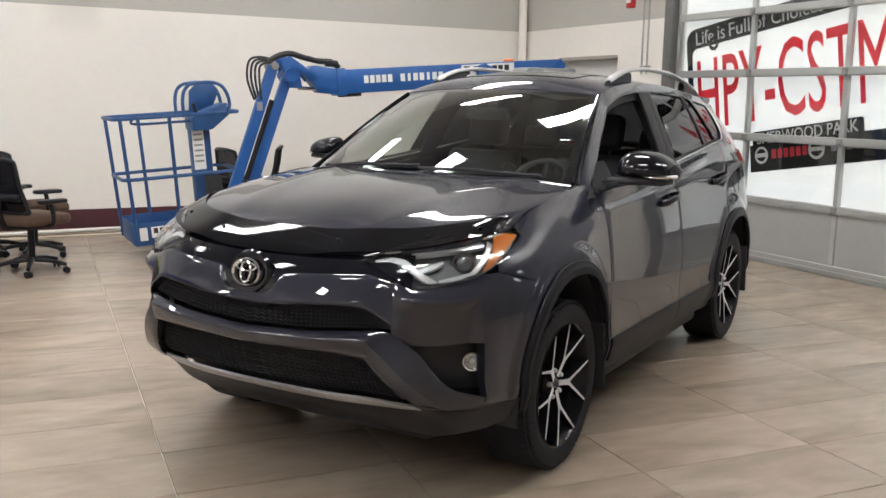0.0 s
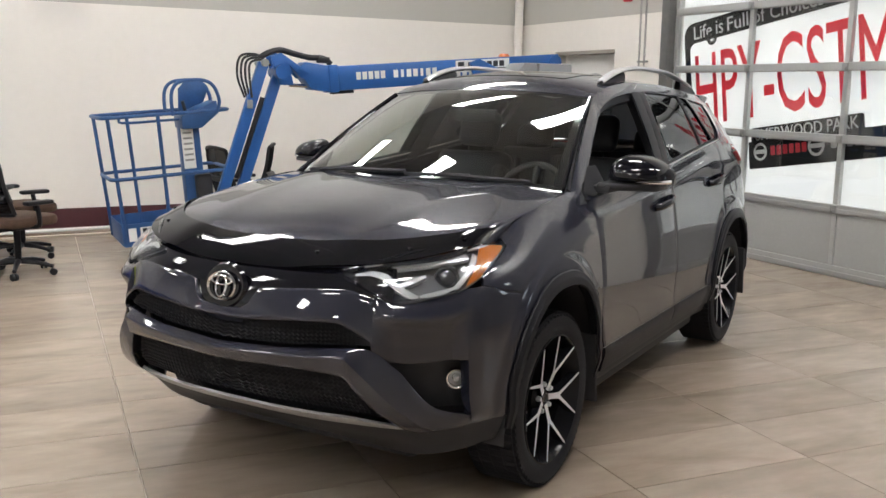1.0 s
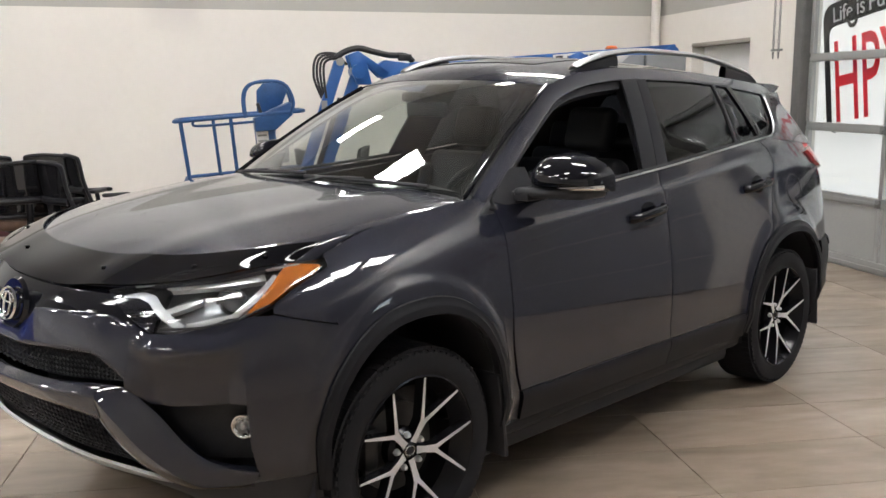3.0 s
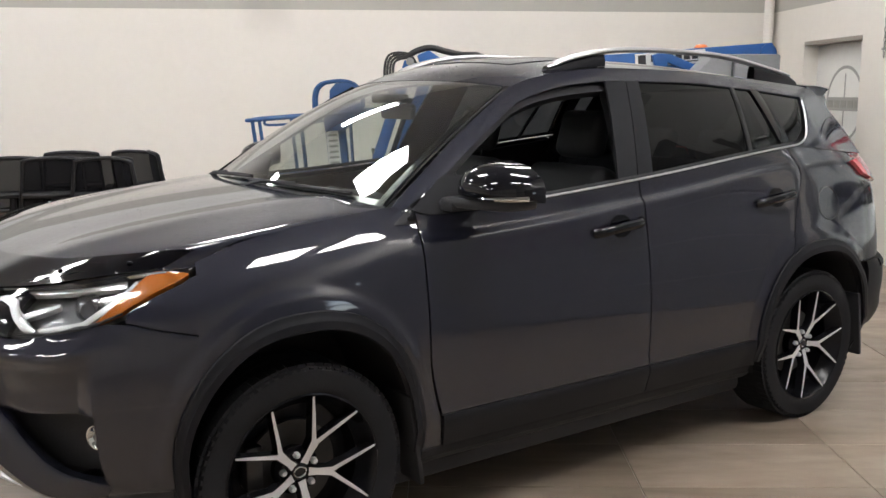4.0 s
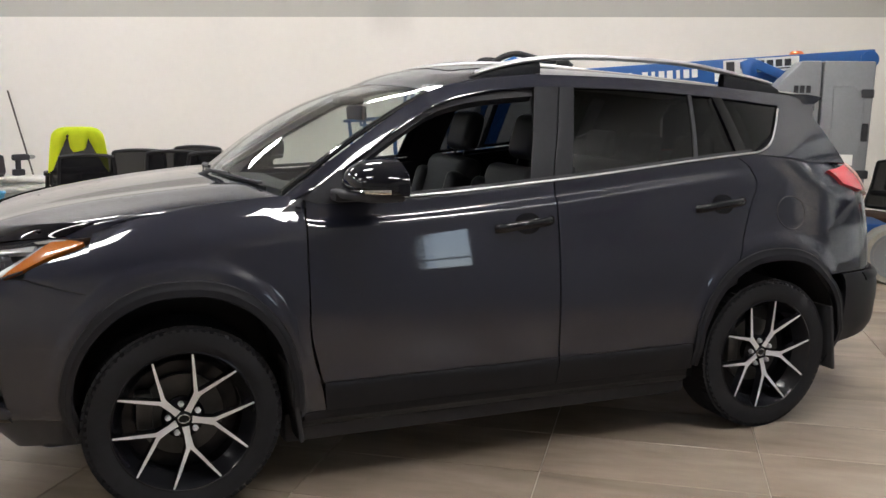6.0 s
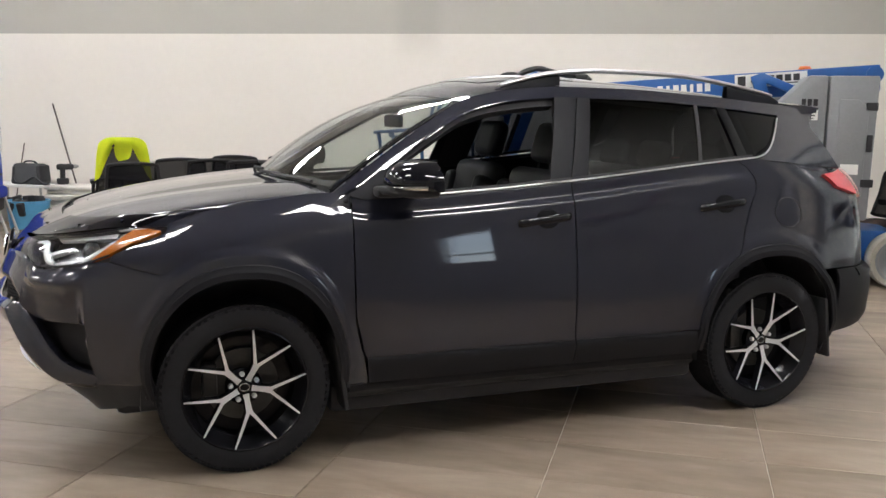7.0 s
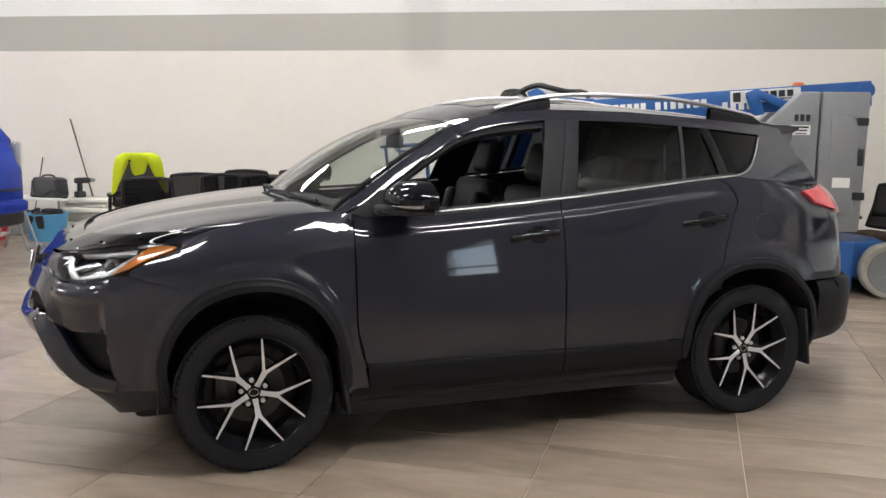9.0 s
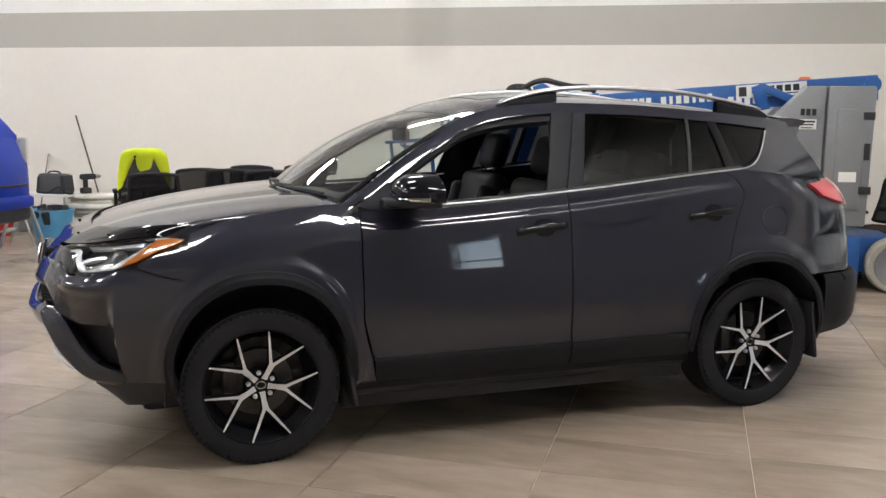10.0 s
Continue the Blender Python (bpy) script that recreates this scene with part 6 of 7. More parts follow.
plate_az("knuckle", [(-3.62, 1.545), (-3.62, 1.79), (-3.86, 1.82), (-3.95, 1.75), (-3.80, 1.56)], -2.40, 0.20, label="blue knuckle casting")
for b0 in (-2.40, -2.24):
    plate_az("knuckle_plate", [(-3.80, 1.70), (-4.10, 1.90), (-4.20, 1.86), (-4.12, 1.60), (-3.98, 1.60), (-4.02, 1.78), (-3.90, 1.66)], b0, 0.03)
lp("knuckle_drum", revolve([(0, -0.13), (0.066, -0.13), (0.066, 0.13), (0, 0.13)], 24, "y"), M_BLUE).matrix_local = pose(-4.10, -2.3, 1.72)
lp("cylinder_rod", tube([(-4.0, -2.3, 1.60), (-3.72, -2.3, 1.59)], 0.018, 10), M_CHROME)
for (a0, z0, a1, z1, b0, r) in ((-4.27, 1.80, -4.74, 0.42, -2.38, 0.038), (-4.10, 1.72, -4.57, 0.36, -2.30, 0.030)):
    d = Vector((a1 - a0, 0, z1 - z0))
    m = Matrix.Translation(((a0 + a1) / 2, b0, (z0 + z1) / 2)) @ d.to_track_quat("X", "Y").to_matrix().to_4x4()
    lp("jib_bar", box((0, 0, 0), (d.length, 0.10, 2 * r), 0.010, m), M_BLUE, "blue jib bar")
lp("jib_cylinder", tube([(-4.26, -2.30, 1.48), (-4.52, -2.30, 0.72)], 0.024, 12), M_BLACKP, "black jib cylinder")
lp("jib_pin", tube([(-4.27, -2.46, 1.80), (-4.27, -2.2, 1.80)], 0.035, 14), M_STEEL)
lp("jib_clamp", box((-4.42, -2.44, 1.42), (0.05, 0.03, 0.08), 0.006), M_STEEL)
for k in range(4):
    o = 0.045 * k
    lp("hose", tube(curve_pts([(-4.40 - o * 0.2, -2.44 + 0.05 * k, 1.48), (-4.42 - o * 0.55, -2.44 + 0.05 * k, 1.68), (-4.40 - o * 0.4, -2.42 + 0.05 * k, 1.80 + 0.02 * k), (-4.28, -2.40 + 0.05 * k, 1.83 + 0.015 * k), (-4.20, -2.36 + 0.04 * k, 1.78)], 6), 0.011, 8), M_HOSE)
lp("main_hose", tube(curve_pts([(-4.30, -2.34, 1.84), (-4.20, -2.34, 1.90), (-4.08, -2.32, 1.925), (-3.95, -2.32, 1.895), (-3.80, -2.32, 1.865), (-3.66, -2.32, 1.86), (-3.58, -2.31, 1.81)], 6), 0.028, 10), M_HOSE, "thick black hose")
lp("hose_boot", box((-3.66, -2.32, 1.845), (0.12, 0.09, 0.06), 0.015), M_HOSE)

# basket: tubes and a floor, the whole leaning a little outwards
CAGE = pose(-5.07, -1.98, 0.16, 0, -4.5, 0)
cage = lp("basket", box((0, 0, 0.015), (0.98, 0.70, 0.03), 0.008, CAGE), M_BLUEC, "blue tubular work basket")


def rail_loop(z, grow, gap=False):
    hx, hy, r = 0.52 + grow, 0.37 + grow * 0.5, 0.10
    pts = []
    for cx, cy, a0 in ((hx - r, hy - r, 0), (-hx + r, hy - r, 90), (-hx + r, -hy + r, 180), (hx - r, -hy + r, 270)):
        pts += [CAGE @ Vector((cx + r * math.cos(radians(a0 + 22.5 * i)), cy + r * math.sin(radians(a0 + 22.5 * i)), z)) for i in range(5)]
    return tube(pts, 0.017, 10, closed=True)


lp("top_rail", rail_loop(1.17, 0.05), M_BLUEC, "", cage)
lp("mid_rail", rail_loop(0.62, 0.02), M_BLUEC, "", cage)
lp("hand_rail", tube([CAGE @ Vector(p) for p in curve_pts([(-0.40, -0.33, 1.16), (-0.38, -0.31, 1.115), (0.0, -0.31, 1.11), (0.38, -0.31, 1.115), (0.40, -0.33, 1.16)], 4)], 0.012, 8), M_BLUEC, "", cage)
for x, y in ((-0.47, -0.34), (-0.50, 0.34), (-0.075, -0.36), (-0.22, 0.36), (0.30, 0.36)):
    lp("basket_post", tube([CAGE @ Vector((x, y, 0.02)), CAGE @ Vector((x * 1.09, y * 1.06, 1.17))], 0.017, 10), M_BLUEC, "", cage)
for c, s in (((0, -0.352, 0.11), (1.0, 0.008, 0.20)), ((0, 0.352, 0.11), (1.0, 0.008, 0.20)), ((-0.50, 0, 0.11), (0.008, 0.70, 0.20)), ((0.50, 0, 0.11), (0.008, 0.70, 0.20))):
    lp("toe_board", box(c, s, 0.003, CAGE), M_BLUEC, "", cage)
plate = lp("owner_plate", box((-0.145, -0.359, 0.12), (0.40, 0.004, 0.10), 0, CAGE), M_WHITEP, "white owner plate", cage, False)
for k in range(7):
    lp("plate_bar", box((-0.305 + 0.055 * k, -0.362, 0.135), (0.04, 0.003, 0.05), 0, CAGE), M_BLACKP, "", cage, False)
lp("plate_bar", box((-0.125, -0.362, 0.088), (0.30, 0.003, 0.012), 0, CAGE), M_BLACKP, "", cage, False)
lp("notice", box((-0.415, -0.359, 0.11), (0.07, 0.004, 0.12), 0, CAGE), M_WHITEP, "", cage, False)
lp("console_post", box((0.21, -0.20, 0.58), (0.18, 0.16, 1.10), 0.02, CAGE), M_BLUEC, "blue console post", cage)
lp("notice", box((0.18, -0.283, 0.86), (0.11, 0.004, 0.42), 0, CAGE), M_WHITEP, "white instruction sheet", cage, False)
for k in range(7):
    lp("notice_bar", box((0.18, -0.286, 1.03 - 0.05 * k), (0.08, 0.003, 0.018), 0, CAGE), M_STEEL, "", cage, False)
lp("foot_box", box((0.28, -0.28, 0.42), (0.15, 0.14, 0.34), 0.02, CAGE), M_BLACKP, "black manual box", cage)
lp("console", slab([(0.12, 1.02), (0.30, 1.02), (0.46, 1.14), (0.46, 1.26), (0.12, 1.14)], -0.34, 0.015, CAGE @ Matrix(((1, 0, 0, 0), (0, 0, 1, -0.40), (0, 1, 0, 0), (0, 0, 0, 1)))), M_BLUEC, "blue control console", cage)
lp("console_lid", slab([(0.16, 1.16), (0.40, 1.24), (0.46, 1.36), (0.41, 1.44), (0.24, 1.44), (0.18, 1.38)], -0.02, 0.006, CAGE @ Matrix(((1, 0, 0, 0), (0, 0, 1, -0.10), (0, 1, 0, 0), (0, 0, 0, 1)))), M_BLUEC, "", cage)
lp("joystick", tube([CAGE @ Vector((0.20, -0.26, 1.14)), CAGE @ Vector((0.17, -0.28, 1.27))], 0.016, 8), M_BLACKP, "", cage)
for y in (-0.40, -0.06):
    hoop = curve_pts([(0.05, y, 1.15), (0.05, y, 1.30), (0.08, y, 1.40), (0.16, y, 1.45), (0.34, y, 1.45), (0.44, y, 1.39), (0.48, y, 1.25), (0.44, y, 1.14)], 5)
    lp("guard_hoop", tube([CAGE @ p for p in hoop], 0.016, 10), M_BLUEC, "", cage)
lp("cage_bracket", box((-4.66, -2.2, 0.36), (0.30, 0.22, 0.20), 0.02), M_BLUE)

# ---- office chairs ----
M_BROWN = mat("brown patterned cloth", (0.085, 0.050, 0.034), 0.9, vary=0.35, scale=25, bump=0.2, bump_scale=300)
M_CHAIRP = mat("dark chair plastic", (0.011, 0.011, 0.014), 0.42, vary=0.1, spec=0.3)


def mesh_cloth(name):
    """A sheer net: part of the light passes between the threads."""
    m = mat(name, (0.008, 0.008, 0.010), 0.85, vary=0.1, scale=30, spec=0.12)
    nt = m.node_tree
    tr, mx = nt.nodes.new("ShaderNodeBsdfTransparent"), nt.nodes.new("ShaderNodeMixShader")
    mx.inputs[0].default_value = 0.06
    nt.links.new(nt.nodes["Principled BSDF"].outputs[0], mx.inputs[1])
    nt.links.new(tr.outputs[0], mx.inputs[2])
    nt.links.new(mx.outputs[0], nt.nodes["Material Output"].inputs[0])
    return m


M_NET = mesh_cloth("black chair net")


def office_chair(m, label):
    """Five-star base on castors, padded seat, arms, and a net back in a black frame; it faces +x."""
    t = thing("office_chair", m, label, "office chair", "office chairs along the wall")
    for k in range(5):
        a = radians(72 * k + 10)
        d = Vector((math.cos(a), math.sin(a), 0))
        part("base_leg", tube([d * 0.03 + Vector((0, 0, 0.115)), d * 0.16 + Vector((0, 0, 0.105)), d * 0.29 + Vector((0, 0, 0.075))], 0.026, 8, r_end=0.016), M_CHAIRP, t)
        ca = part("castor", revolve([(0, -0.026), (0.026, -0.026), (0.030, -0.02), (0.030, -0.006), (0.012, -0.004), (0.012, 0.004), (0.030, 0.006), (0.030, 0.02), (0.026, 0.026), (0, 0.026)], 16, "y"), M_CHAIRP, t)
        ca.matrix_local = Matrix.Translation(d * 0.29 + Vector((0, 0, 0.030))) @ Matrix.Rotation(a + 0.6, 4, "Z")
    part("gas_post", tube([(0, 0, 0.10), (0, 0, 0.40)], 0.028, 12), M_CHAIRP, t)
    part("seat_plate", box((0, 0, 0.405), (0.26, 0.24, 0.04), 0.012), M_CHAIRP, t)
    bm = slab(rounded(-0.25, -0.25, 0.26, 0.25, 0.10), 0.085, 0.032)
    bmesh.ops.translate(bm, vec=(0, 0, 0.505), verts=bm.verts)
    part("seat", bm, M_BROWN, t, "brown patterned cloth seat")

    def back(u, v, off=0.0):
        y = (2 * u - 1) * (0.265 - 0.035 * v)
        return Vector((-0.245 - 0.10 * v + 0.045 * (2 * u - 1) ** 2 - 0.02 * math.sin(math.pi * v) + off, y, 0.54 + 0.43 * v))
    part("net_back", grid_mesh([[back(i / 10, j / 8) for j in range(9)] for i in range(11)]), M_NET, t, "sheer black net")
    edge = [back(u, v) for u, v in [(0.04, 0.0), (0.0, 0.1), (0, 0.5), (0.0, 0.9), (0.06, 0.99), (0.5, 1.03), (0.94, 0.99), (1, 0.9), (1, 0.5), (1, 0.1), (0.96, 0.0), (0.5, -0.02)]]
    part("back_frame", tube(curve_pts(edge, 5, True), 0.017, 8, closed=True), M_CHAIRP, t)
    part("lumbar", tube([back(0.02, 0.3, -0.012), back(0.5, 0.3, -0.03), back(0.98, 0.3, -0.012)], 0.03, 8), M_CHAIRP, t)
    part("back_stem", tube(curve_pts([(-0.05, 0, 0.40), (-0.22, 0, 0.41), (-0.29, 0, 0.50), (-0.295, 0, 0.70)], 5), 0.028, 8), M_CHAIRP, t)
    for s in (-1, 1):
        part("arm_post", tube(curve_pts([(0.0, s * 0.20, 0.42), (0.0, s * 0.29, 0.44), (-0.01, s * 0.30, 0.54), (-0.02, s * 0.295, 0.61)], 4), 0.020, 8), M_CHAIRP, t)
        part("arm_pad", box((0.0, s * 0.29, 0.625), (0.25, 0.085, 0.035), 0.016), M_CHAIRP, t)
    return t


CHAIR = "black net-backed office chair with a brown cloth seat"
chair = office_chair(ROOM @ pose(-6.46, -2.62, 0, 0, 0, 34), CHAIR)
for a, b, r in ((-6.38, -1.75, 22), (-7.02, -2.45, 118), (-7.42, -2.42, 112), (-7.80, -2.42, 118), (-7.45, -1.62, 100), (-6.76, -1.50, 70), (-4.27, -1.65, 10), (-4.19, -1.24, 160), (-0.75, -1.85, 215), (-0.30, -1.95, 195)):
    copy_thing(chair, ROOM @ pose(a, b, 0, 0, 0, r))
copy_thing(chair, ROOM @ pose(-8.10, -2.84, 0, 0, 0, 118) @ Matrix.Diagonal((1, 1, 0.97, 1)))
vchair = copy_thing(chair, ROOM @ pose(-8.58, -2.20, 0, 0, 0, 122) @ Matrix.Diagonal((1.0, 1.0, 1.12, 1)))

# high-visibility vest over a chair's back
M_VEST = mat("yellow safety cloth", (0.86, 1.0, 0.03), 0.75, vary=0.08, scale=14, bump=0.3, bump_scale=25)
vest = thing("safety_vest", vchair.matrix_basis @ pose(0, 0, 0.06), "bright yellow safety vest hung over a chair back", "safety vest")


def drape(u, v):
    """Cloth over the back's top: front flap, ridge, rear flap with two points."""
    c, k = abs(2 * u - 1), 2 * v - 1
    y = (2 * u - 1) * (0.232 + 0.055 * abs(k) ** 0.7)
    fall = (abs(k) ** 1.2) * (0.085 + 0.27 * min(1.0, max(0.0, (c - 0.30) / 0.55)) + 0.13 * min(1.0, max(0.0, (0.32 - c) / 0.09)))
    x = -0.35 + 0.05 * c * c + 0.048 * math.tanh(k * 3) + 0.016 * math.sin(11 * u + 5 * v) * abs(k)
    return Vector((x + 0.055 * max(0, abs(k) - 0.1), y, 0.995 - fall - 0.055 * c ** 5 + 0.008 * math.sin(19 * u) * abs(k)))


bm = grid_mesh([[drape(i / 24, j / 24) for j in range(25)] for i in range(25)])
r = bmesh.ops.solidify(bm, geom=bm.faces[:], thickness=0.006)
bmesh.ops.recalc_face_normals(bm, faces=bm.faces)
part("cloth", bm, M_VEST, vest)
part("reflective_band", grid_mesh([[drape(i / 24, j) + Vector((-0.006, 0, 0.002)) for j in (0.80, 0.86)] for i in range(18, 25)]), M_SATIN, vest, "grey reflective band")

# ---- boards lying along the wall ----
M_BOARD = mat("pale board", (0.52, 0.44, 0.36), 0.6, vary=0.12, scale=5)
M_BOARDD = mat("brown board", (0.16, 0.105, 0.07), 0.6, vary=0.2, scale=7)
for k, (a, b, z, l, w, r, mm, lab) in enumerate(((-5.6, -0.16, 0.012, 2.6, 0.12, 0, M_BOARDD, "brown"), (-5.7, -0.33, 0.010, 2.4, 0.14, 1, M_BOARD, "pale"), (-5.8, -0.50, 0.012, 2.3, 0.10, -1.5, M_BOARDD, "brown"), (-5.85, -0.36, 0.034, 2.0, 0.13, 5, M_WHITEP, "white"), (-5.75, -0.62, 0.010, 2.2, 0.09, 2, M_BOARD, "pale"))):
    t = thing("board", ROOM @ pose(a, b, z, 0, 0, r), lab + " trim board lying on the floor by the wall", "board", "boards by the wall")
    part("plank", box((0, 0, 0), (l, w, 0.018), 0.003), mm, t)

# ---- clutter in the far corner ----
M_TUB = mat("light blue plastic", (0.10, 0.36, 0.62), 0.45, vary=0.1, scale=8)
tub = thing("tub", ROOM @ pose(-10.40, -1.22, 0) @ Matrix.Diagonal((0.88, 0.88, 0.88, 1)), "light blue plastic tub with tools in it", "tub")
bm = revolve([(0, 0.0), (0.24, 0.0), (0.25, 0.02), (0.285, 0.36), (0.30, 0.37), (0.30, 0.39), (0.275, 0.39), (0.265, 0.36), (0.235, 0.03), (0, 0.03)], 32)
part("bucket", bm, M_TUB, tub)
for k in range(6):
    t = radians(61 * k)
    part("tool", box((0.13 * math.cos(t), 0.13 * math.sin(t), 0.36), (0.05 + 0.02 * (k % 3), 0.16, 0.16 + 0.03 * (k % 2)), 0.012, Matrix.Rotation(0.12 * (k - 2), 4, "X")), M_BLACKP, tub)
table = thing("work_table", ROOM @ pose(-10.74, -0.80, 0, 0, 0, 4), "white low folding work table", "table")
part("tabletop", box((0, 0, 0.49), (0.80, 0.46, 0.035), 0.008), M_WHITEP, table)
for x in (-0.34, 0.34):
    for y in (-0.2, 0.2):
        part("leg", tube([(x, y, 0.48), (x * 1.05, y * 1.1, 0.0)], 0.016, 8), M_STEEL, table)
bag = thing("tool_bag", ROOM @ pose(-10.60, -0.85, 0.508, 0, 0, -6), "grey canvas tool bag on the table", "bag")
M_CANVAS = mat("grey canvas", (0.075, 0.078, 0.082), 0.85, vary=0.15, scale=20, bump=0.2, bump_scale=200)
bm = box((0, 0, 0.13), (0.47, 0.22, 0.26), 0.035, None, 3)
for v in bm.verts:
    v.co.x *= 1 - 0.16 * v.co.z / 0.25
    v.co.y *= 1 - 0.25 * v.co.z / 0.25
part("body", bm, M_CANVAS, bag)
part("end_pocket", box((0.205, 0, 0.115), (0.07, 0.20, 0.22), 0.025, Matrix.Rotation(radians(-6), 4, "Y"), 3), M_BLACKP, bag, "black end pocket")
part("strap", tube(curve_pts([(-0.17, -0.10, 0.22), (-0.15, -0.13, 0.05), (0.0, -0.15, 0.02), (0.16, -0.13, 0.10), (0.28, -0.12, 0.02), (0.36, -0.10, 0.02)], 5), 0.014, 6), M_BLACKP, bag)
part("handle", tube(curve_pts([(-0.12, 0, 0.24), (-0.06, 0, 0.285), (0.06, 0, 0.285), (0.12, 0, 0.24)], 4), 0.012, 6), M_BLACKP, bag)
drill = thing("cordless_drill", ROOM @ pose(-10.275, -0.66, 0.502, 0, 0, 60) @ Matrix.Diagonal((1.2, 1.2, 1.1, 1)), "black cordless drill standing on the stacked sacks", "drill")
part("battery", box((0, 0, 0.035), (0.11, 0.075, 0.07), 0.012), M_BLACKP, drill)
part("grip", box((0, 0, 0.12), (0.05, 0.045, 0.13), 0.014), M_BLACKP, drill)
part("motor", box((0.03, 0, 0.20), (0.18, 0.065, 0.07), 0.022), M_BLACKP, drill)
part("chuck", revolve([(0, 0), (0.022, 0), (0.026, 0.03), (0.012, 0.06), (0, 0.06)], 14, "x"), M_STEEL, drill).matrix_local = pose(0.12, 0, 0.20)
M_SACK = mat("white sack", (0.62, 0.60, 0.55), 0.8, vary=0.15, scale=9, bump=0.4, bump_scale=14)
for k in range(8):
    t = thing("sack", ROOM @ pose(-10.12 + 0.03 * (k % 2) - 0.02 * (k % 3), -0.60 - 0.04 * (k % 3), 0.0625 * k, 0, 0, 7 * (k % 3) - 6), "white filled sack in a stack by the wall", "sack", "stacked sacks")
    bm = box((0, 0, 0.03125), (0.62 + 0.04 * (k % 2), 0.40, 0.0625), 0.024, None, 3)
    for v in bm.verts:
        v.co.z = max(0.0, v.co.z + 0.012 * math.sin(9 * v.co.x + k) * (0.35 if v.co.z > 0.03 else 0))
    part("sack_body", bm, M_SACK, t)
M_POLE = mat("dark stained pole", (0.075, 0.058, 0.048), 0.6, vary=0.2, scale=12)
pole = thing("broom_pole", ROOM @ pose(0, 0, 0), "thin dark pole leaning on the wall", "pole")
part("shaft", tube([(-10.10, -0.42, 0.0), (-10.78, -0.03, 1.52)], 0.011, 10), M_POLE, pole)
pole2 = thing("broom_pole", ROOM @ pose(0, 0, 0), "thin dark pole leaning on the wall", "pole")
part("shaft", tube([(-11.26, -0.30, 0.0), (-11.23, -0.03, 0.985)], 0.008, 10), M_POLE, pole2)
ladder = thing("step_ladder", ROOM @ pose(-10.24, -2.12, 0, 0, 0, 20), "small aluminium step ladder", "ladder")
for y in (-0.2, 0.2):
    part("stile", tube([(-0.16, y, 0.0), (0.02, y * 0.85, 0.62)], 0.018, 8), M_ALU, ladder)
    part("stile", tube([(0.22, y, 0.0), (0.04, y * 0.85, 0.62)], 0.016, 8), M_ALU, ladder)
for k in range(3):
    part("step", box((-0.12 + 0.055 * k, 0, 0.18 + 0.20 * k), (0.09, 0.38 - 0.02 * k, 0.02), 0.004), M_ALU, ladder)
pail = thing("pail", ROOM @ pose(-11.0, -1.35, 0), "small red pail on the floor", "pail")
part("bucket", revolve([(0, 0), (0.10, 0), (0.125, 0.22), (0.13, 0.23), (0.118, 0.23), (0.095, 0.02), (0, 0.02)], 24), M_RED, pail)
cart = thing("crate", ROOM @ pose(-11.35, -0.8, 0), "grey plastic crate of parts by the wall", "crate")
part("crate_body", box((0, 0, 0.14), (0.6, 0.4, 0.28), 0.02), M_ALUP, cart)
part("crate_lid", box((0, 0, 0.29), (0.62, 0.42, 0.03), 0.008), M_BLACKP, cart)

# ---- the blue car beyond, of which a rear corner shows ----
M_BLUECAR = mat("bright blue car paint", (0.006, 0.035, 0.34), 0.4, 0.0, vary=0.03, scale=300, coat=0.45, spec=0.2)
suv = thing("parked_car", ROOM @ pose(-9.45, -3.86, 0), "bright blue SUV parked by the far wall, tail towards the bay", "car")


def suv_loft(sections, n=36):
    """Rings round rounded boxes: (x, half width, bottom, top, roundness)."""
    rows = []
    for x, w, z0, z1, e in sections:
        row = []
        for k in range(n):
            a = 2 * math.pi * k / n
            c, s = math.cos(a), math.sin(a)
            row.append(Vector((x, math.copysign(abs(c) ** e, c) * w, (z0 + z1) / 2 + math.copysign(abs(s) ** e, s) * (z1 - z0) / 2)))
        rows.append(row)
    bm = grid_mesh(rows, closed_u=True)
    for row in (0, -1):
        idx = range(n) if row == 0 else range(len(bm.verts) - n, len(bm.verts))
        bm.verts.ensure_lookup_table()
        bm.faces.new([bm.verts[i] for i in idx])
    bmesh.ops.recalc_face_normals(bm, faces=bm.faces)
    return bm


part("body", suv_loft([(0.0, 0.82, 0.66, 0.96, 0.25), (-0.02, 0.88, 0.60, 1.04, 0.22), (-0.07, 0.905, 0.52, 1.20, 0.20), (-0.14, 0.915, 0.45, 1.31, 0.20), (-0.4, 0.93, 0.40, 1.33, 0.22), (-1.0, 0.93, 0.40, 1.24, 0.25), (-3.0, 0.93, 0.40, 1.14, 0.3), (-3.9, 0.91, 0.40, 1.08, 0.3), (-4.5, 0.86, 0.45, 0.98, 0.35), (-4.68, 0.78, 0.52, 0.88, 0.4)]), M_BLUECAR, suv)
part("cabin", suv_loft([(-0.13, 0.87, 1.22, 1.33, 0.22), (-0.20, 0.84, 1.20, 1.44, 0.22), (-0.30, 0.81, 1.15, 1.58, 0.24), (-0.42, 0.78, 1.10, 1.70, 0.26), (-0.8, 0.74, 1.05, 1.78, 0.3), (-2.2, 0.72, 1.05, 1.77, 0.3), (-2.7, 0.72, 1.05, 1.66, 0.3), (-3.4, 0.76, 1.05, 1.14, 0.3)]), M_BLUECAR, suv)
part("tail_window", slab(rounded(-0.74, 0.0, 0.74, 0.34, 0.07), 0.012, 0.004, Matrix(((0, -0.58, 0.81, -0.172), (1, 0, 0, 0), (0, 0.81, 0.58, 1.345), (0, 0, 0, 1)))), M_GLOSS, suv, "dark tail window")
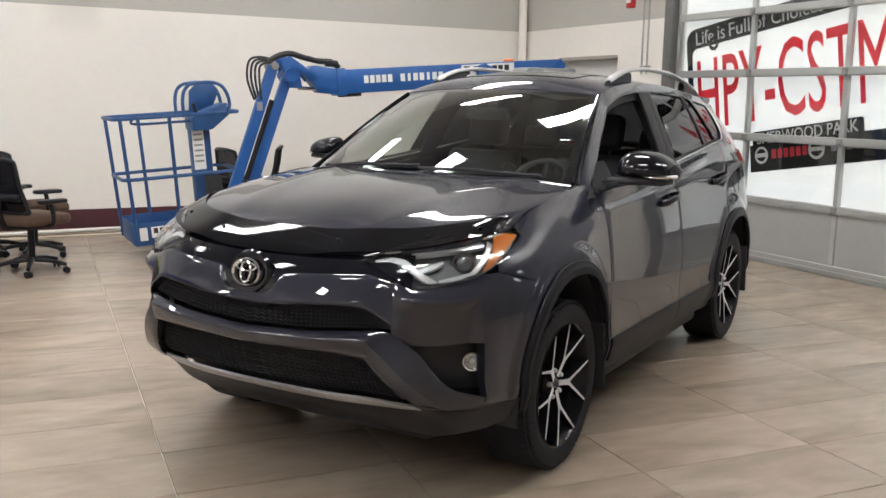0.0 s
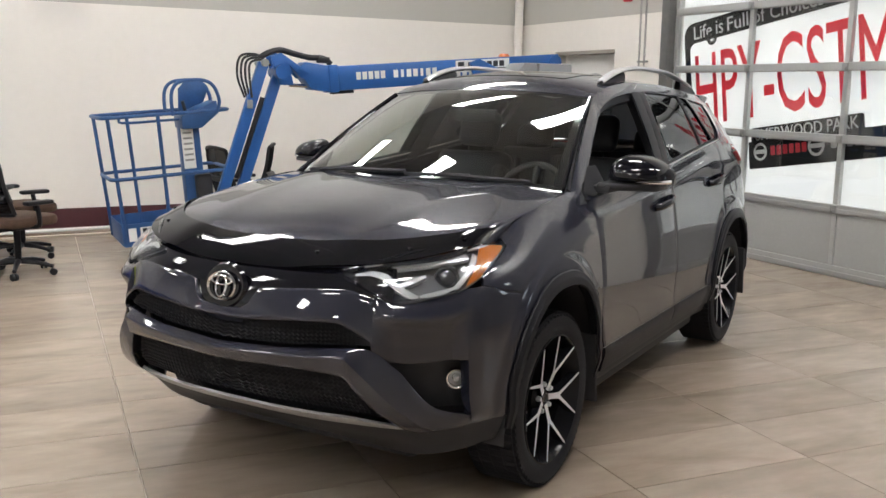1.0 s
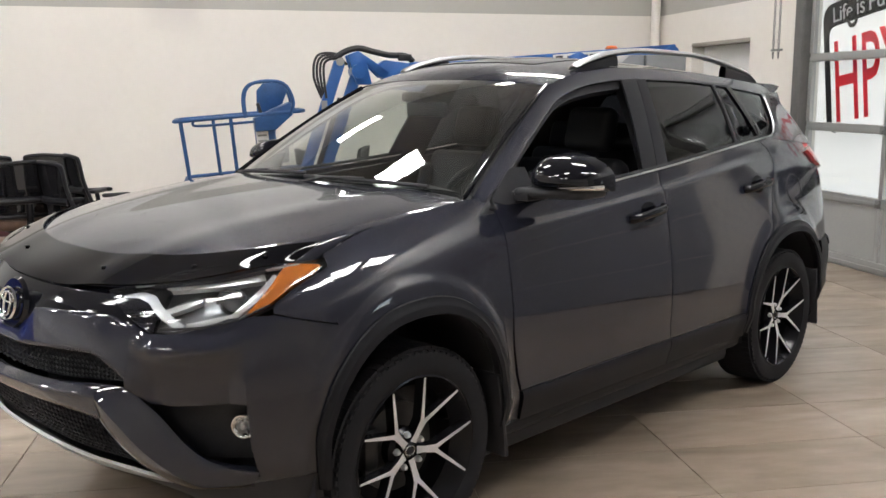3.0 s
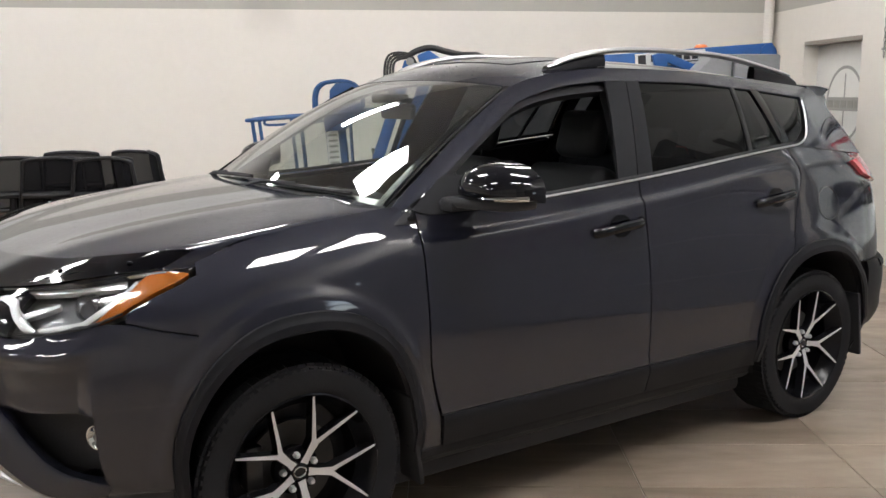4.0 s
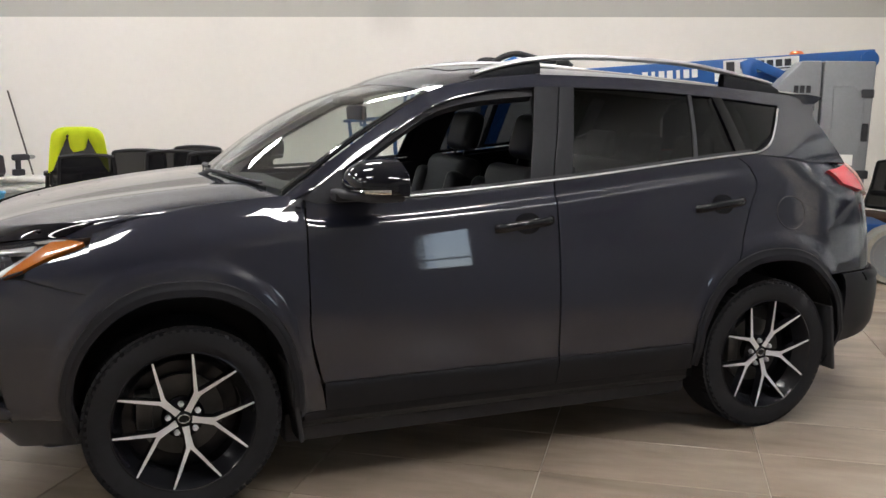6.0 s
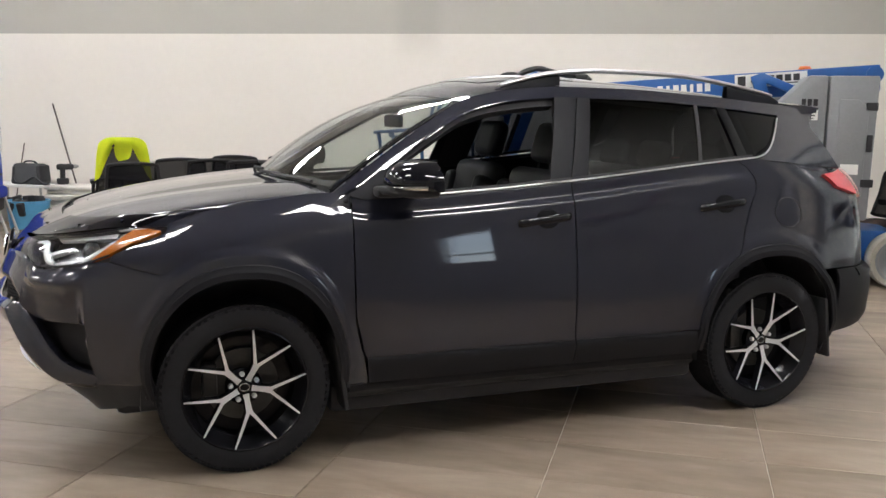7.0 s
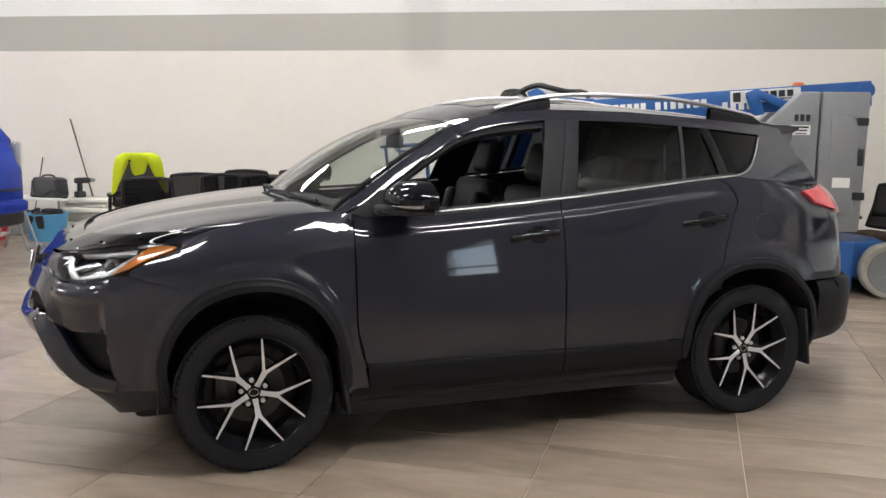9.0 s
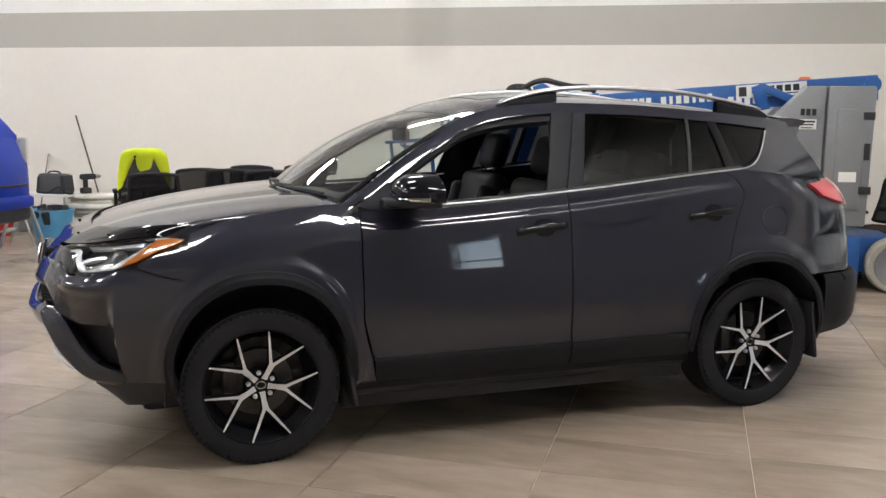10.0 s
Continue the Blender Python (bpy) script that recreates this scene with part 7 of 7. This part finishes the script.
part("rear_bumper", suv_loft([(0.045, 0.80, 0.58, 0.66, 0.35), (0.035, 0.87, 0.56, 0.69, 0.3), (-0.06, 0.925, 0.55, 0.71, 0.28), (-0.30, 0.935, 0.55, 0.70, 0.3)]), M_BLUECAR, suv)
part("bumper_valance", suv_loft([(0.01, 0.80, 0.44, 0.57, 0.3), (-0.02, 0.88, 0.42, 0.57, 0.3), (-0.30, 0.90, 0.42, 0.57, 0.3)]), M_BLACKP, suv, "black lower bumper")
part("tailgate_slot", box((0.006, 0.60, 0.80), (0.02, 0.46, 0.022), 0.006), M_BLACKP, suv, "dark tailgate grip")
for s in (-1, 1):
    part("tail_lamp", box((-0.068, s * 0.862, 1.145), (0.10, 0.10, 0.30), 0.03, None, 3), M_LENS, suv, "clear tail lamp")
    part("lamp_bowl", box((-0.074, s * 0.857, 1.145), (0.09, 0.085, 0.28), 0.03), M_SATIN, suv)
    for x in (-0.95, -3.65):
        w = part("wheel", revolve([(0.22, -0.11), (0.33, -0.12), (0.37, -0.08), (0.37, 0.08), (0.33, 0.12), (0.22, 0.11), (0.22, -0.11)], 40, "y"), M_RUBBER, suv)
        w.matrix_local = pose(x, s * 0.80, 0.37)
        part("rim", revolve([(0, -0.07), (0.10, -0.08), (0.22, -0.10), (0.23, 0.0), (0.22, 0.10), (0.10, 0.08), (0, 0.07)], 32, "y"), M_SATIN, w)
part("underbody", box((-2.3, 0, 0.42), (4.0, 1.5, 0.16), 0.05), M_BLACKP, suv)

# ---- floor tiles, 914 x 457 mm ----
TL, TW, TH = 0.914, 0.457, 0.009
GRID = Matrix.Translation((0.075, -1.005, 0)) @ Matrix.Rotation(radians(-35.7), 4, "Z")
tile_bm = box((TL / 2, TW / 2, -TH / 2), (TL - 0.0045, TW - 0.0045, TH), 0.0012, seg=1)
tile_me = bpy.data.meshes.new("tile")
tile_bm.to_mesh(tile_me)
tile_bm.free()
tile_me.materials.append(M_TILE)
inv = ROOM.inverted()
whole, cut = [], []
for i in range(-26, 26):
    for j in range(-48, 48):
        corners = [inv @ (GRID @ Vector(((i + u) * TL, (j + v) * TW, 0))) for u in (0, 1) for v in (0, 1)]
        ins = [A0 < c.x < 0 and B0 < c.y < 0 for c in corners]
        if all(ins):
            whole.append((i, j))
        elif any(ins):
            cut.append((i, j))
near = Vector((-1.2, -0.9, 0))
whole.sort(key=lambda q: (GRID @ Vector(((q[0] + 0.5) * TL, (q[1] + 0.5) * TW, 0)) - near).length)
finv = floor.matrix_world.inverted()
for i, j in whole[:300]:
    ob = new("tile", tile_me)
    ob.parent = floor
    ob.matrix_parent_inverse = Matrix()
    ob.matrix_local = finv @ GRID @ pose(i * TL, j * TW, random.uniform(-0.0004, 0.0004))
bm = bmesh.new()
for i, j in whole[300:] + cut:
    add_box(bm, ((i + 0.5) * TL, (j + 0.5) * TW, -TH / 2), (TL - 0.0045, TW - 0.0045, TH))
bmesh.ops.transform(bm, matrix=finv @ GRID, verts=bm.verts)
for co, no in (((0, 0, 0), (1, 0, 0)), ((0, 0, 0), (0, 1, 0)), ((A0, 0, 0), (-1, 0, 0)), ((0, B0, 0), (0, -1, 0))):
    bmesh.ops.bisect_plane(bm, geom=bm.verts[:] + bm.edges[:] + bm.faces[:], plane_co=co, plane_no=no, clear_outer=True)
rest = part("tile_field", bm, M_TILE, floor, "taupe stone tiles", smooth=False)
tagged(rest, kind="stuff")
